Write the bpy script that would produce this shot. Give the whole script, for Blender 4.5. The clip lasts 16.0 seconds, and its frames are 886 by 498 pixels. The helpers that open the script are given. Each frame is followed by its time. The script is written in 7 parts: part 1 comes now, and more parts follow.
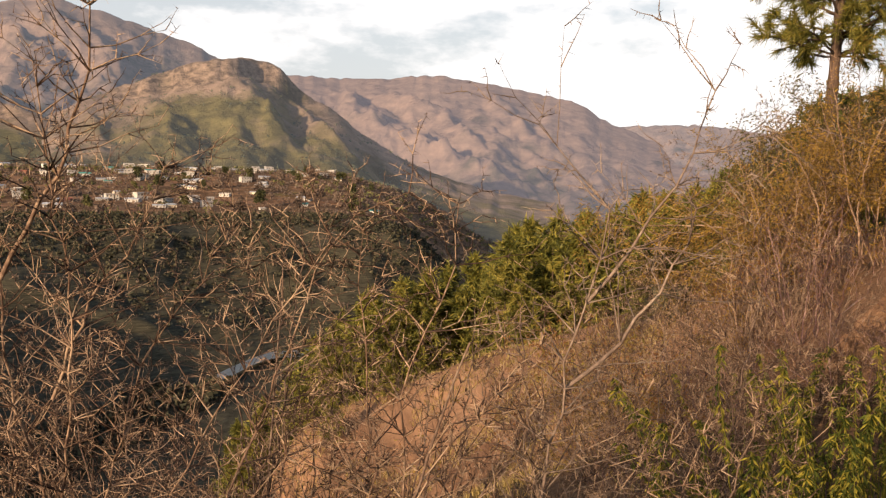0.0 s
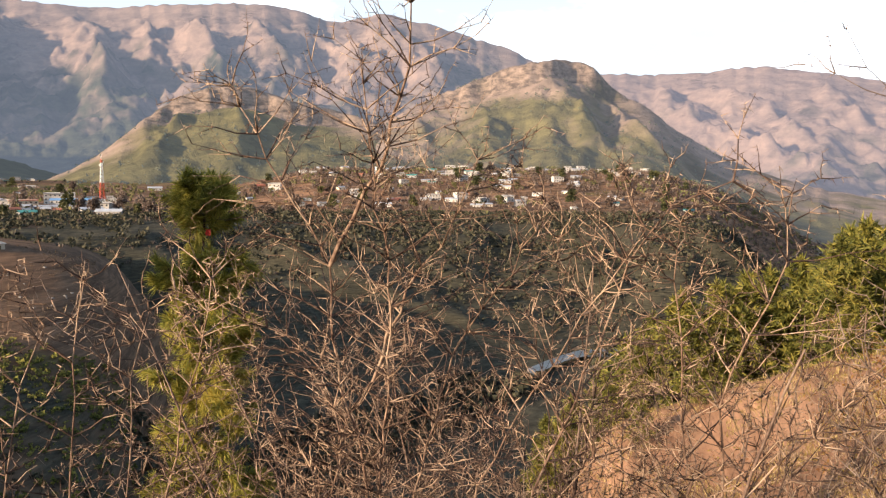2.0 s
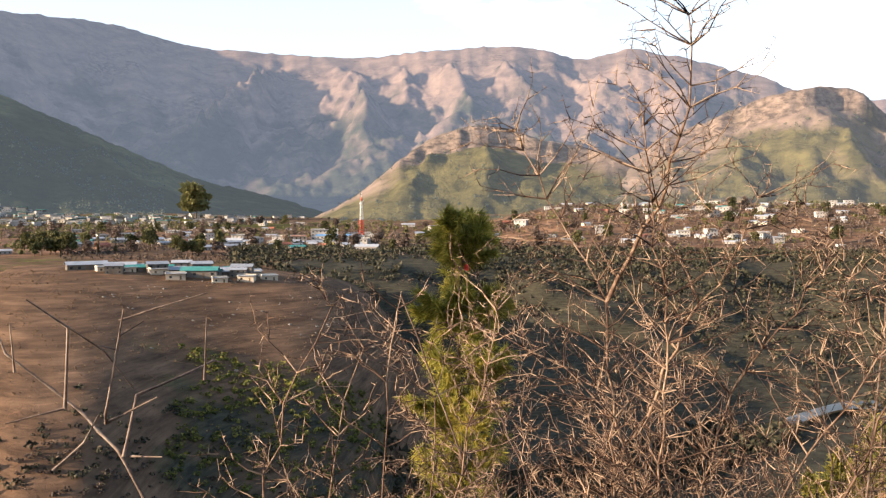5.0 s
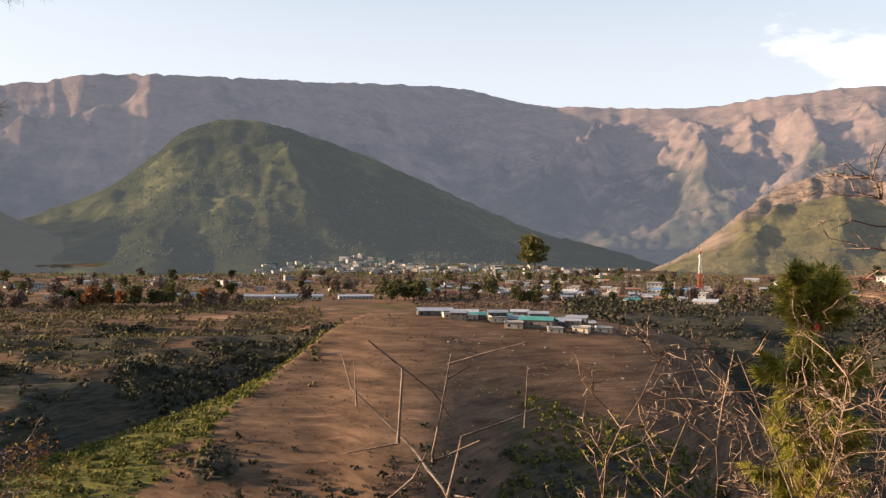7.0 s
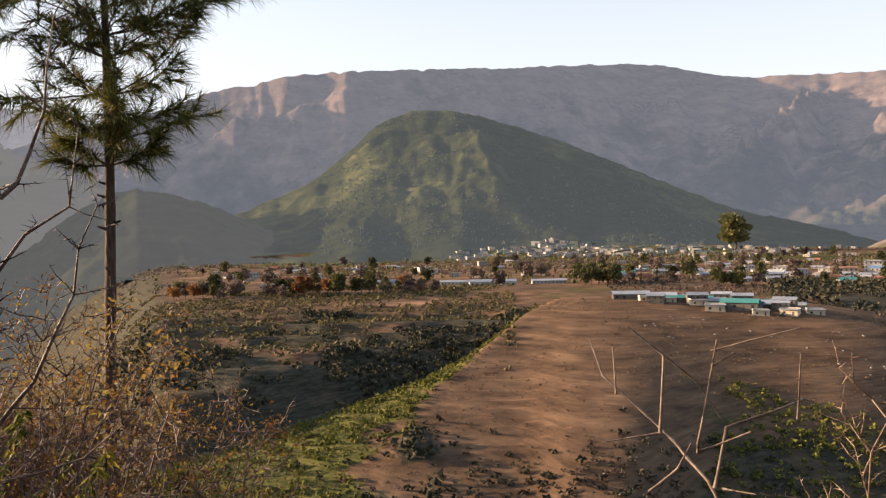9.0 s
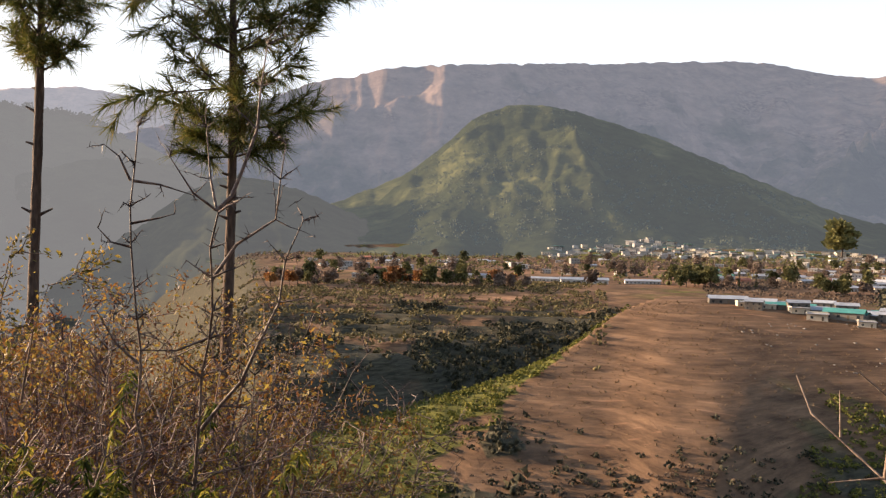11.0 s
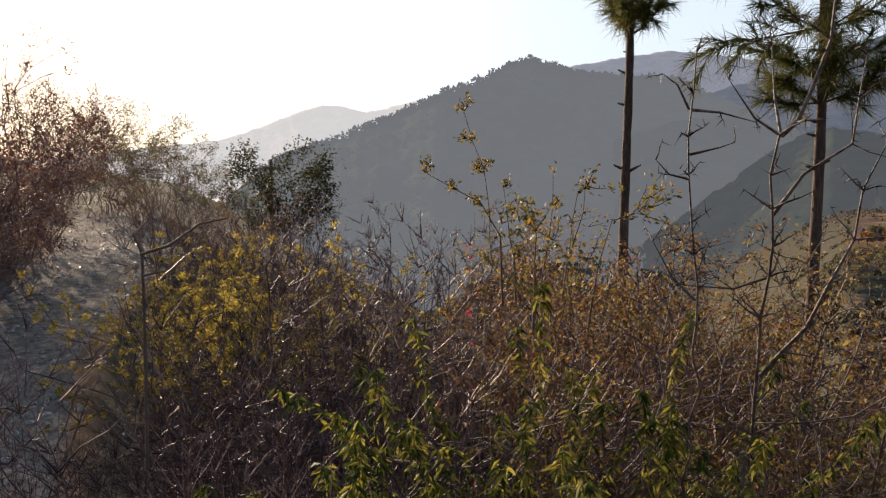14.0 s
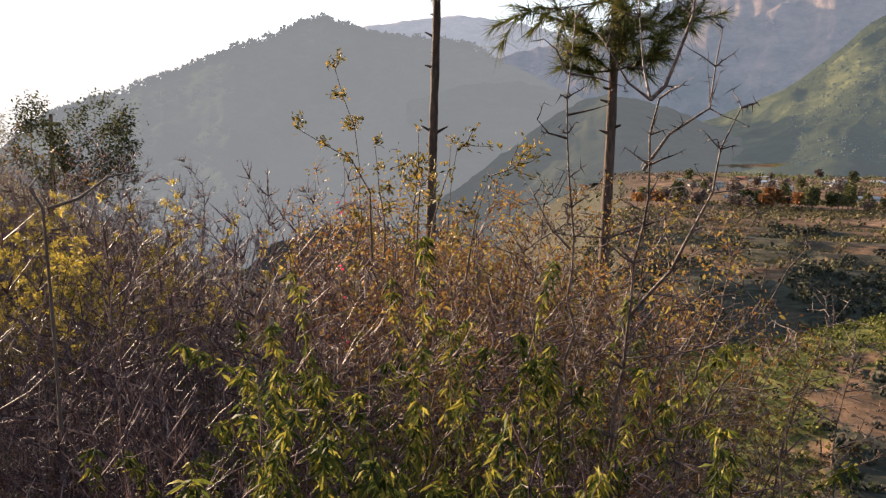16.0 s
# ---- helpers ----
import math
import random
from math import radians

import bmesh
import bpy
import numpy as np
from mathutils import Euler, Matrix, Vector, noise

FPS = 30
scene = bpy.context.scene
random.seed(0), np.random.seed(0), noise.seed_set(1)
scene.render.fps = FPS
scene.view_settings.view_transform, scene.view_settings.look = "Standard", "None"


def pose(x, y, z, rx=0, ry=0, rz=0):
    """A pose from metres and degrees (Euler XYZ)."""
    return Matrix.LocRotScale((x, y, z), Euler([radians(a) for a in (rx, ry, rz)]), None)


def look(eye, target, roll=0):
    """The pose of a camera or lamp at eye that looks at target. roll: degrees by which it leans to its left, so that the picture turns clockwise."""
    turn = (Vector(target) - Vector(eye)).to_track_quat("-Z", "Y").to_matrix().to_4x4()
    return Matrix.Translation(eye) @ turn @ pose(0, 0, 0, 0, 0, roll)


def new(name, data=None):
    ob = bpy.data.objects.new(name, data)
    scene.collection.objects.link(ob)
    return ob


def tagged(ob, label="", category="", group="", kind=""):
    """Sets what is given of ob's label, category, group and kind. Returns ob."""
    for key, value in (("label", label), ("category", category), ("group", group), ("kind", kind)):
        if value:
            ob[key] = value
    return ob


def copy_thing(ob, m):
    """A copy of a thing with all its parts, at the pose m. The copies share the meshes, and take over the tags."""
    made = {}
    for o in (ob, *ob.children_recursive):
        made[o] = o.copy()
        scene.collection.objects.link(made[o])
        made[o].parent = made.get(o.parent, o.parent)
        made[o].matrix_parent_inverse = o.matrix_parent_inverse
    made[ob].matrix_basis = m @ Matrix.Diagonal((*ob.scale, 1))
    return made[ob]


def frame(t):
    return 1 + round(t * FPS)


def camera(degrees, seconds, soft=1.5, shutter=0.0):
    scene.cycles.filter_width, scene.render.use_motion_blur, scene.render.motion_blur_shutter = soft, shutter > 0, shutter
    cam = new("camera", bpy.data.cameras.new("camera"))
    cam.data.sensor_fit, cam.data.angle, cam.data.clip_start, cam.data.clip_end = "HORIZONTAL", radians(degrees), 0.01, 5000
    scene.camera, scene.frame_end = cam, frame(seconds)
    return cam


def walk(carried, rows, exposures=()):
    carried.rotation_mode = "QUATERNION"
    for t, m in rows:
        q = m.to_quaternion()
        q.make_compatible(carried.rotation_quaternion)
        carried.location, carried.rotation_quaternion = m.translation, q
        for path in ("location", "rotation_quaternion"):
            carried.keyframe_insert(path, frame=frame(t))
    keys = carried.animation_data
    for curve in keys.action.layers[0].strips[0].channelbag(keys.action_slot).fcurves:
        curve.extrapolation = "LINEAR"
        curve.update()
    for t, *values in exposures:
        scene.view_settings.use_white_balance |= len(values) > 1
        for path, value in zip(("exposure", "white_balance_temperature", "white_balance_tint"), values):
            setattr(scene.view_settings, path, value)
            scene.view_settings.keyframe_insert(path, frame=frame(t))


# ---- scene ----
EXPO = [(0, 0.74, 6950, 13), (1.5, 1.1, 6400, 11), (3, 1.55, 5900, 9), (5.5, 1.38, 6250, 11), (7, 1.12, 6700, 14), (9, 1.25, 6800, 14), (11.5, 1.5, 6800, 14), (12, 1.32, 6650, 13), (12.5, 1.25, 6600, 13), (13.5, 0.92, 6250, 12), (14.5, 0.95, 6100, 10), (15.4, 1.0, 6100, 10), (16, 1.6, 6300, 11)]
EYE = 1.6
cam = camera(54.0, 16.0, soft=1.3)
PATH = [
    (0, pose(-0.000, 0.000, 1.600, 85.10, -1.37, 0.00)),
    (0.5, pose(-0.006, 0.052, 1.588, 85.00, -1.19, 5.91)),
    (1, pose(-0.015, 0.118, 1.569, 84.38, -0.78, 10.94)),
    (1.5, pose(-0.021, 0.147, 1.561, 84.50, -0.45, 16.15)),
    (2, pose(-0.025, 0.134, 1.564, 84.72, -0.50, 20.25)),
    (2.5, pose(-0.026, 0.114, 1.568, 84.95, -0.44, 23.73)),
    (3, pose(-0.028, 0.083, 1.574, 84.82, -0.38, 27.43)),
    (5.5, pose(-0.074, -0.078, 1.575, 88.27, -0.22, 40.73)),
    (6, pose(-0.069, -0.061, 1.577, 89.36, -0.51, 47.09)),
    (6.5, pose(-0.060, -0.039, 1.576, 90.34, -0.72, 52.76)),
    (7, pose(-0.061, -0.038, 1.573, 90.36, -0.58, 58.08)),
    (7.5, pose(-0.066, -0.029, 1.572, 90.25, 0.51, 61.28)),
    (8, pose(-0.082, -0.047, 1.575, 89.78, 0.92, 63.00)),
    (8.5, pose(-0.101, -0.090, 1.576, 89.71, 1.14, 66.50)),
    (9, pose(-0.140, -0.138, 1.575, 89.38, 0.97, 70.68)),
    (11.5, pose(-0.148, -0.457, 1.664, 89.14, -2.44, 80.73)),
    (12, pose(-0.164, -0.395, 1.603, 89.28, -1.51, 90.31)),
    (12.5, pose(-0.215, -0.368, 1.602, 88.29, -1.20, 100.04)),
    (13, pose(-0.263, -0.355, 1.594, 87.43, -1.14, 107.16)),
    (13.5, pose(-0.285, -0.354, 1.583, 86.47, -0.22, 113.30)),
    (14, pose(-0.305, -0.369, 1.578, 85.79, -0.07, 114.01)),
    (14.5, pose(-0.305, -0.442, 1.572, 84.58, 0.08, 115.44)),
    (15, pose(-0.274, -0.557, 1.583, 85.47, -0.24, 111.53)),
    (15.5, pose(-0.221, -0.613, 1.576, 85.14, -0.67, 106.51)),
    (16, pose(-0.127, -0.620, 1.562, 83.32, -0.73, 100.56)),
]
walk(cam, PATH, EXPO)
# world, sun
SUN_AZ, SUN_EL = 147.0, 13.0


def world_light():
    w = bpy.data.worlds.new("world")
    scene.world = w
    w.use_nodes = True
    nt = w.node_tree
    nt.nodes.clear()
    N, L = nt.nodes.new, nt.links.new
    out, bg = N("ShaderNodeOutputWorld"), N("ShaderNodeBackground")
    sky = N("ShaderNodeTexSky")
    sky.sky_type = "NISHITA"
    sky.sun_disc = False
    sky.sun_elevation = radians(SUN_EL)
    sky.sun_rotation = radians(-SUN_AZ)
    sky.air_density, sky.dust_density, sky.ozone_density = 1.0, 2.2, 1.0
    # cumulus over the whole sky, thicker in some places than others
    tc, mp = N("ShaderNodeTexCoord"), N("ShaderNodeMapping")
    mp.inputs["Scale"].default_value = (1, 1, 2.6)
    mp.inputs["Location"].default_value = (0.35, 0.2, 0.1)
    L(tc.outputs["Generated"], mp.inputs["Vector"])
    big, fine = N("ShaderNodeTexNoise"), N("ShaderNodeTexNoise")
    big.inputs["Scale"].default_value = 1.6
    big.inputs["Detail"].default_value = 2
    fine.inputs["Scale"].default_value = 5.0
    fine.inputs["Detail"].default_value = 9
    fine.inputs["Roughness"].default_value = 0.58
    L(mp.outputs[0], big.inputs["Vector"])
    L(mp.outputs[0], fine.inputs["Vector"])
    add = N("ShaderNodeMath")
    add.operation = "ADD"
    L(big.outputs["Fac"], add.inputs[0])
    L(fine.outputs["Fac"], add.inputs[1])
    # the cloud bank stands thickest in the north
    dot, bank = N("ShaderNodeVectorMath"), N("ShaderNodeMath")
    dot.operation, bank.operation = "DOT_PRODUCT", "MULTIPLY_ADD"
    dot.inputs[1].default_value = (0.17, 0.98, 0.0)
    bank.inputs[1].default_value = 0.30
    L(tc.outputs["Generated"], dot.inputs[0])
    L(dot.outputs["Value"], bank.inputs[0])
    rp = N("ShaderNodeValToRGB")
    rp.color_ramp.elements[0].position, rp.color_ramp.elements[1].position = 0.515, 0.545
    half = N("ShaderNodeMath")
    half.operation = "MULTIPLY"
    half.inputs[1].default_value = 0.25
    L(add.outputs[0], half.inputs[0])
    L(half.outputs[0], bank.inputs[2])
    L(bank.outputs[0], rp.inputs["Fac"])
    mix = N("ShaderNodeMixRGB")
    mix.inputs["Color2"].default_value = (6.0, 6.05, 6.2, 1)
    sc = N("ShaderNodeMath")
    sc.operation = "MULTIPLY"
    sc.inputs[1].default_value = 0.85
    L(rp.outputs["Color"], sc.inputs[0])
    L(sc.outputs[0], mix.inputs["Fac"])
    # pale haze towards the horizon
    sx, hz = N("ShaderNodeSeparateXYZ"), N("ShaderNodeMapRange")
    L(tc.outputs["Generated"], sx.inputs[0])
    hz.interpolation_type = "SMOOTHSTEP"
    hz.inputs["From Min"].default_value, hz.inputs["From Max"].default_value = 0.6, 0.05
    hz.inputs["To Max"].default_value = 0.85
    L(sx.outputs["Z"], hz.inputs["Value"])
    pale = N("ShaderNodeMixRGB")
    pale.inputs["Color2"].default_value = (3.6, 3.85, 4.15, 1)
    L(hz.outputs[0], pale.inputs["Fac"])
    L(sky.outputs[0], pale.inputs["Color1"])
    L(pale.outputs[0], mix.inputs["Color1"])
    L(mix.outputs[0], bg.inputs["Color"])
    bg.inputs["Strength"].default_value = 0.12
    L(bg.outputs[0], out.inputs["Surface"])
    s = bpy.data.lights.new("sun", "SUN")
    s.energy, s.angle, s.color = 5.0, radians(0.6), (1.0, 0.74, 0.50)
    a, e = radians(SUN_AZ), radians(SUN_EL)
    way = Vector((-math.sin(a) * math.cos(e), math.cos(a) * math.cos(e), math.sin(e)))
    ob = new("sun", s)
    ob.matrix_world = look(way * 50, (0, 0, 0))


world_light()


# ---- materials ----
def material(name, cols, scale=4.0, rough=0.85, bump=0.3, detail=6.0, fine=40.0, spec=0.2, per_object=0.0, per_island=0.0,
             coords="pos", translucent=0.0, metal=0.0, stretch=(1, 1, 1)):
    """A surface whose colour wanders between cols at a coarse and a fine scale."""
    m = bpy.data.materials.new(name)
    m.use_nodes = True
    nt = m.node_tree
    N, L = nt.nodes.new, nt.links.new
    b = nt.nodes["Principled BSDF"]
    b.inputs["Roughness"].default_value = rough
    b.inputs["Metallic"].default_value = metal
    b.inputs["Specular IOR Level"].default_value = spec
    if coords == "pos":
        src = N("ShaderNodeNewGeometry").outputs["Position"]
    else:
        src = N("ShaderNodeTexCoord").outputs["Object"]
    mp = N("ShaderNodeMapping")
    mp.inputs["Scale"].default_value = stretch
    L(src, mp.inputs["Vector"])
    n1, n2 = N("ShaderNodeTexNoise"), N("ShaderNodeTexNoise")
    n1.inputs["Scale"].default_value, n1.inputs["Detail"].default_value = scale, detail
    n2.inputs["Scale"].default_value, n2.inputs["Detail"].default_value = fine, 4
    L(mp.outputs[0], n1.inputs["Vector"])
    L(mp.outputs[0], n2.inputs["Vector"])
    mx = N("ShaderNodeMath")
    mx.operation = "MULTIPLY_ADD"
    mx.inputs[1].default_value = 0.45
    L(n2.outputs["Fac"], mx.inputs[0])
    sc = N("ShaderNodeMath")
    sc.operation = "MULTIPLY"
    sc.inputs[1].default_value = 0.55
    L(n1.outputs["Fac"], sc.inputs[0])
    L(sc.outputs[0], mx.inputs[2])
    fac = mx.outputs[0]
    for amount, node, out in ((per_object, "ShaderNodeObjectInfo", "Random"), (per_island, "ShaderNodeNewGeometry", "Random Per Island")):
        if amount:
            oi = N(node)
            ma = N("ShaderNodeMath")
            ma.operation = "MULTIPLY_ADD"
            ma.inputs[1].default_value = amount
            L(oi.outputs[out], ma.inputs[0])
            sb = N("ShaderNodeMath")
            sb.operation = "SUBTRACT"
            sb.inputs[1].default_value = amount / 2
            L(fac, sb.inputs[0])
            L(sb.outputs[0], ma.inputs[2])
            fac = ma.outputs[0]
    rp = N("ShaderNodeValToRGB")
    els = rp.color_ramp.elements
    while len(els) < len(cols):
        els.new(0.5)
    for k, c in enumerate(cols):
        els[k].position = 0.33 + 0.34 * k / max(1, len(cols) - 1)
        els[k].color = (*c, 1)
    L(fac, rp.inputs["Fac"])
    L(rp.outputs["Color"], b.inputs["Base Color"])
    if bump:
        bp = N("ShaderNodeBump")
        bp.inputs["Strength"].default_value = bump
        bp.inputs["Distance"].default_value = 0.6 / fine
        L(n2.outputs["Fac"], bp.inputs["Height"])
        L(bp.outputs[0], b.inputs["Normal"])
    if translucent:
        tr = N("ShaderNodeBsdfTranslucent")
        L(rp.outputs["Color"], tr.inputs["Color"])
        ms = N("ShaderNodeMixShader")
        ms.inputs["Fac"].default_value = translucent
        L(b.outputs[0], ms.inputs[1])
        L(tr.outputs[0], ms.inputs[2])
        L(ms.outputs[0], nt.nodes["Material Output"].inputs["Surface"])
    return m


def zoned(name, layers, base, rough=0.95, haze_glow=None, ledges=0.0, bump_scale=0.0, bump_dist=0.0, wander=0.25, wander_scale=0.05, strata=1.0, trails=0.0):
    """A land surface: base colours, and layers of cover laid on by the mesh's colour attribute 'cover' (red, green, blue),
    each with two colours that wander at scale."""
    m = bpy.data.materials.new(name)
    m.use_nodes = True
    nt = m.node_tree
    N, L = nt.nodes.new, nt.links.new
    b = nt.nodes["Principled BSDF"]
    b.inputs["Roughness"].default_value = rough
    b.inputs["Specular IOR Level"].default_value = 0.0 if haze_glow else 0.08
    pos = N("ShaderNodeNewGeometry").outputs["Position"]
    mp = N("ShaderNodeMapping")
    mp.inputs["Scale"].default_value = (1, 1, strata)
    L(pos, mp.inputs["Vector"])
    lay = mp.outputs[0]

    def ramp(c0, c1, scale, detail=8):
        n = N("ShaderNodeTexNoise")
        n.inputs["Scale"].default_value, n.inputs["Detail"].default_value = scale, detail
        n.inputs["Roughness"].default_value = 0.65
        L(lay, n.inputs["Vector"])
        r = N("ShaderNodeValToRGB")
        r.color_ramp.elements[0].position, r.color_ramp.elements[1].position = 0.36, 0.64
        r.color_ramp.elements[0].color, r.color_ramp.elements[1].color = (*c0, 1), (*c1, 1)
        L(n.outputs["Fac"], r.inputs["Fac"])
        return r.outputs["Color"], n.outputs["Fac"]

    col, fac0 = ramp(*base)
    at = N("ShaderNodeVertexColor")
    at.layer_name = "cover"
    sep = N("ShaderNodeSeparateColor")
    L(at.outputs["Color"], sep.inputs[0])
    wn = N("ShaderNodeTexNoise")
    wn.inputs["Scale"].default_value, wn.inputs["Detail"].default_value = wander_scale, 8
    L(pos, wn.inputs["Vector"])
    for chan, layer in zip(("Red", "Green", "Blue", "Alpha"), layers):
        c, _ = ramp(*layer)
        ad = N("ShaderNodeMath")
        ad.operation = "ADD"
        L(at.outputs["Alpha"] if chan == "Alpha" else sep.outputs[chan], ad.inputs[0])
        L(wn.outputs["Fac"], ad.inputs[1])
        mr = N("ShaderNodeMapRange")
        mr.inputs["From Min"].default_value, mr.inputs["From Max"].default_value = 1.0 - wander * 0.5, 1.0 + wander * 0.5
        L(ad.outputs[0], mr.inputs["Value"])
        mx = N("ShaderNodeMixRGB")
        L(mr.outputs[0], mx.inputs["Fac"])
        L(col, mx.inputs["Color1"])
        L(c, mx.inputs["Color2"])
        col = mx.outputs[0]
    if trails:
        tm, tn, tr = N("ShaderNodeMapping"), N("ShaderNodeTexNoise"), N("ShaderNodeMapRange")
        tm.inputs["Scale"].default_value = (0.03, 0.03, trails)
        L(pos, tm.inputs["Vector"])
        tn.inputs["Scale"].default_value, tn.inputs["Detail"].default_value, tn.inputs["Roughness"].default_value = 1.0, 4, 0.65
        L(tm.outputs[0], tn.inputs["Vector"])
        tr.inputs["From Min"].default_value, tr.inputs["From Max"].default_value = 0.38, 0.64
        tr.inputs["To Min"].default_value, tr.inputs["To Max"].default_value = 0.8, 1.14
        L(tn.outputs["Fac"], tr.inputs["Value"])
        mu = N("ShaderNodeVectorMath")
        mu.operation = "SCALE"
        L(col, mu.inputs[0])
        L(tr.outputs[0], mu.inputs["Scale"])
        col = mu.outputs[0]
    L(col, b.inputs["Base Color"])
    if bump_scale:
        n = N("ShaderNodeTexNoise")
        n.inputs["Scale"].default_value, n.inputs["Detail"].default_value = bump_scale, 9
        n.inputs["Roughness"].default_value = 0.7
        L(pos, n.inputs["Vector"])
        bp = N("ShaderNodeBump")
        bp.inputs["Strength"].default_value = 0.9
        bp.inputs["Distance"].default_value = bump_dist
        L(n.outputs["Fac"], bp.inputs["Height"])
        if ledges:
            k = N("ShaderNodeTexNoise")
            k.inputs["Scale"].default_value, k.inputs["Detail"].default_value = 0.15, 5
            L(lay, k.inputs["Vector"])
            kb = N("ShaderNodeBump")
            kb.inputs["Strength"].default_value = 1.0
            kb.inputs["Distance"].default_value = ledges
            L(k.outputs["Fac"], kb.inputs["Height"])
            L(kb.outputs[0], bp.inputs["Normal"])
        L(bp.outputs[0], b.inputs["Normal"])
    # even emission stands in for the haze before distant slopes
    if haze_glow:
        b.inputs["Emission Color"].default_value = (*haze_glow[:3], 1)
        b.inputs["Emission Strength"].default_value = haze_glow[3]
    return m


BARK = material("pine_bark", [(0.028, 0.02, 0.016), (0.07, 0.047, 0.035), (0.15, 0.10, 0.072)], scale=3, fine=22, bump=0.9, stretch=(1, 1, 0.25), coords="obj")
NEEDLE = material("pine_needles", [(0.035, 0.05, 0.012), (0.085, 0.10, 0.022), (0.20, 0.16, 0.045)], scale=0.9, fine=6, bump=0, per_island=0.25, translucent=0.35, rough=0.55)
YOUNG = material("young_pine_needles", [(0.05, 0.058, 0.014), (0.145, 0.145, 0.03), (0.32, 0.27, 0.06)], scale=0.9, fine=6, bump=0, per_island=0.25, translucent=0.35, rough=0.55)
SLENDER = material("slender_pine_needles", [(0.10, 0.115, 0.022), (0.29, 0.28, 0.05), (0.52, 0.43, 0.10)], scale=0.9, fine=6, bump=0, per_island=0.25, translucent=0.45, rough=0.55)
# the palest tone paints in the highlights on sunlit twigs
TWIG = material("thorn_twig", [(0.035, 0.022, 0.017), (0.14, 0.088, 0.06), (0.38, 0.275, 0.19)], scale=3, fine=30, bump=0.4, per_island=0.4, coords="obj")
STEM = material("thorn_stem", [(0.06, 0.038, 0.03), (0.13, 0.088, 0.066), (0.28, 0.21, 0.16)], scale=5, fine=50, bump=0.6, coords="obj")
DARK_STEM = material("dark_thorn_stem", [(0.03, 0.021, 0.018), (0.07, 0.048, 0.04), (0.20, 0.15, 0.12)], scale=5, fine=50, bump=0.6, per_island=0.3, coords="obj", rough=0.6, spec=0.3)
LEAF_CRIMSON = material("crimson_leaf", [(0.25, 0.02, 0.04), (0.42, 0.04, 0.08)], scale=3, fine=14, bump=0, translucent=0.5, rough=0.5)
# last colour well above the others: highlights put into the twigs
RUSSET = material("russet_twig", [(0.03, 0.016, 0.018), (0.085, 0.044, 0.043), (0.30, 0.20, 0.17)], scale=3, fine=30, bump=0.3, per_island=0.3, coords="obj", rough=0.55, spec=0.3)
LEAF_GREEN = material("shrub_leaf", [(0.13, 0.15, 0.02), (0.3, 0.3, 0.04), (0.52, 0.45, 0.06)], scale=2, fine=10, bump=0, per_island=0.35, translucent=0.6, rough=0.5, spec=0.3)
LEAF_RUST = material("rusty_leaf", [(0.10, 0.035, 0.018), (0.21, 0.10, 0.032), (0.3, 0.2, 0.045)], scale=2, fine=10, bump=0, per_island=0.4, translucent=0.5, rough=0.55)
LEAF_DRY = material("dry_leaf", [(0.2, 0.09, 0.035), (0.34, 0.18, 0.06), (0.3, 0.24, 0.06)], scale=2, fine=10, bump=0, per_island=0.4, translucent=0.6, rough=0.6)
LEAF_RED = material("red_brown_leaf", [(0.07, 0.03, 0.026), (0.14, 0.062, 0.046), (0.23, 0.125, 0.07)], scale=2, fine=10, bump=0, per_island=0.4, translucent=0.35, rough=0.6)
LEAF_OLIVE = material("olive_leaf", [(0.05, 0.045, 0.018), (0.11, 0.092, 0.032), (0.2, 0.16, 0.05)], scale=2, fine=10, bump=0, per_island=0.4, translucent=0.4, rough=0.6)
LEAF_NETTLE = material("nettle_leaf", [(0.035, 0.05, 0.012), (0.11, 0.13, 0.024), (0.34, 0.29, 0.05)], scale=3, fine=14, bump=0, per_island=0.5, translucent=0.45, rough=0.6, spec=0.12)
LEAF_SHOOT = material("shoot_leaf", [(0.06, 0.058, 0.016), (0.15, 0.125, 0.03), (0.28, 0.18, 0.045)], scale=3, fine=14, bump=0, per_island=0.4, translucent=0.5, rough=0.5)
LEAF_GOLD = material("golden_leaf", [(0.12, 0.08, 0.02), (0.27, 0.165, 0.038), (0.40, 0.25, 0.055)], scale=1.5, fine=9, bump=0, per_island=0.4, translucent=0.5, rough=0.55)
LEAF_YELLOW = material("yellow_leaf", [(0.13, 0.11, 0.025), (0.32, 0.25, 0.045), (0.48, 0.35, 0.065)], scale=3, fine=14, bump=0, per_island=0.4, translucent=0.6, rough=0.5)
PALE_STEM = material("bleached_stem", [(0.08, 0.058, 0.046), (0.17, 0.125, 0.098), (0.34, 0.27, 0.21)], scale=5, fine=50, bump=0.6, coords="obj")
LEAF_AUTUMN = material("autumn_leaf", [(0.12, 0.052, 0.02), (0.2, 0.105, 0.03), (0.24, 0.18, 0.042)], scale=1.2, fine=8, bump=0, per_island=0.45, translucent=0.5, rough=0.55)
LEAF_DARK = material("dark_leaf", [(0.02, 0.025, 0.01), (0.05, 0.055, 0.02), (0.09, 0.09, 0.03)], scale=2, fine=10, bump=0, per_island=0.3, translucent=0.3)
WOOD = material("scrub_wood", [(0.07, 0.05, 0.04), (0.13, 0.10, 0.08)], scale=4, fine=30, bump=0.4)
CLUMP_GREEN = material("tree_foliage_green", [(0.035, 0.042, 0.018), (0.08, 0.083, 0.035), (0.15, 0.14, 0.055)], scale=0.5, fine=2.5, bump=0.5, per_object=0.25, per_island=0.2, translucent=0.2)
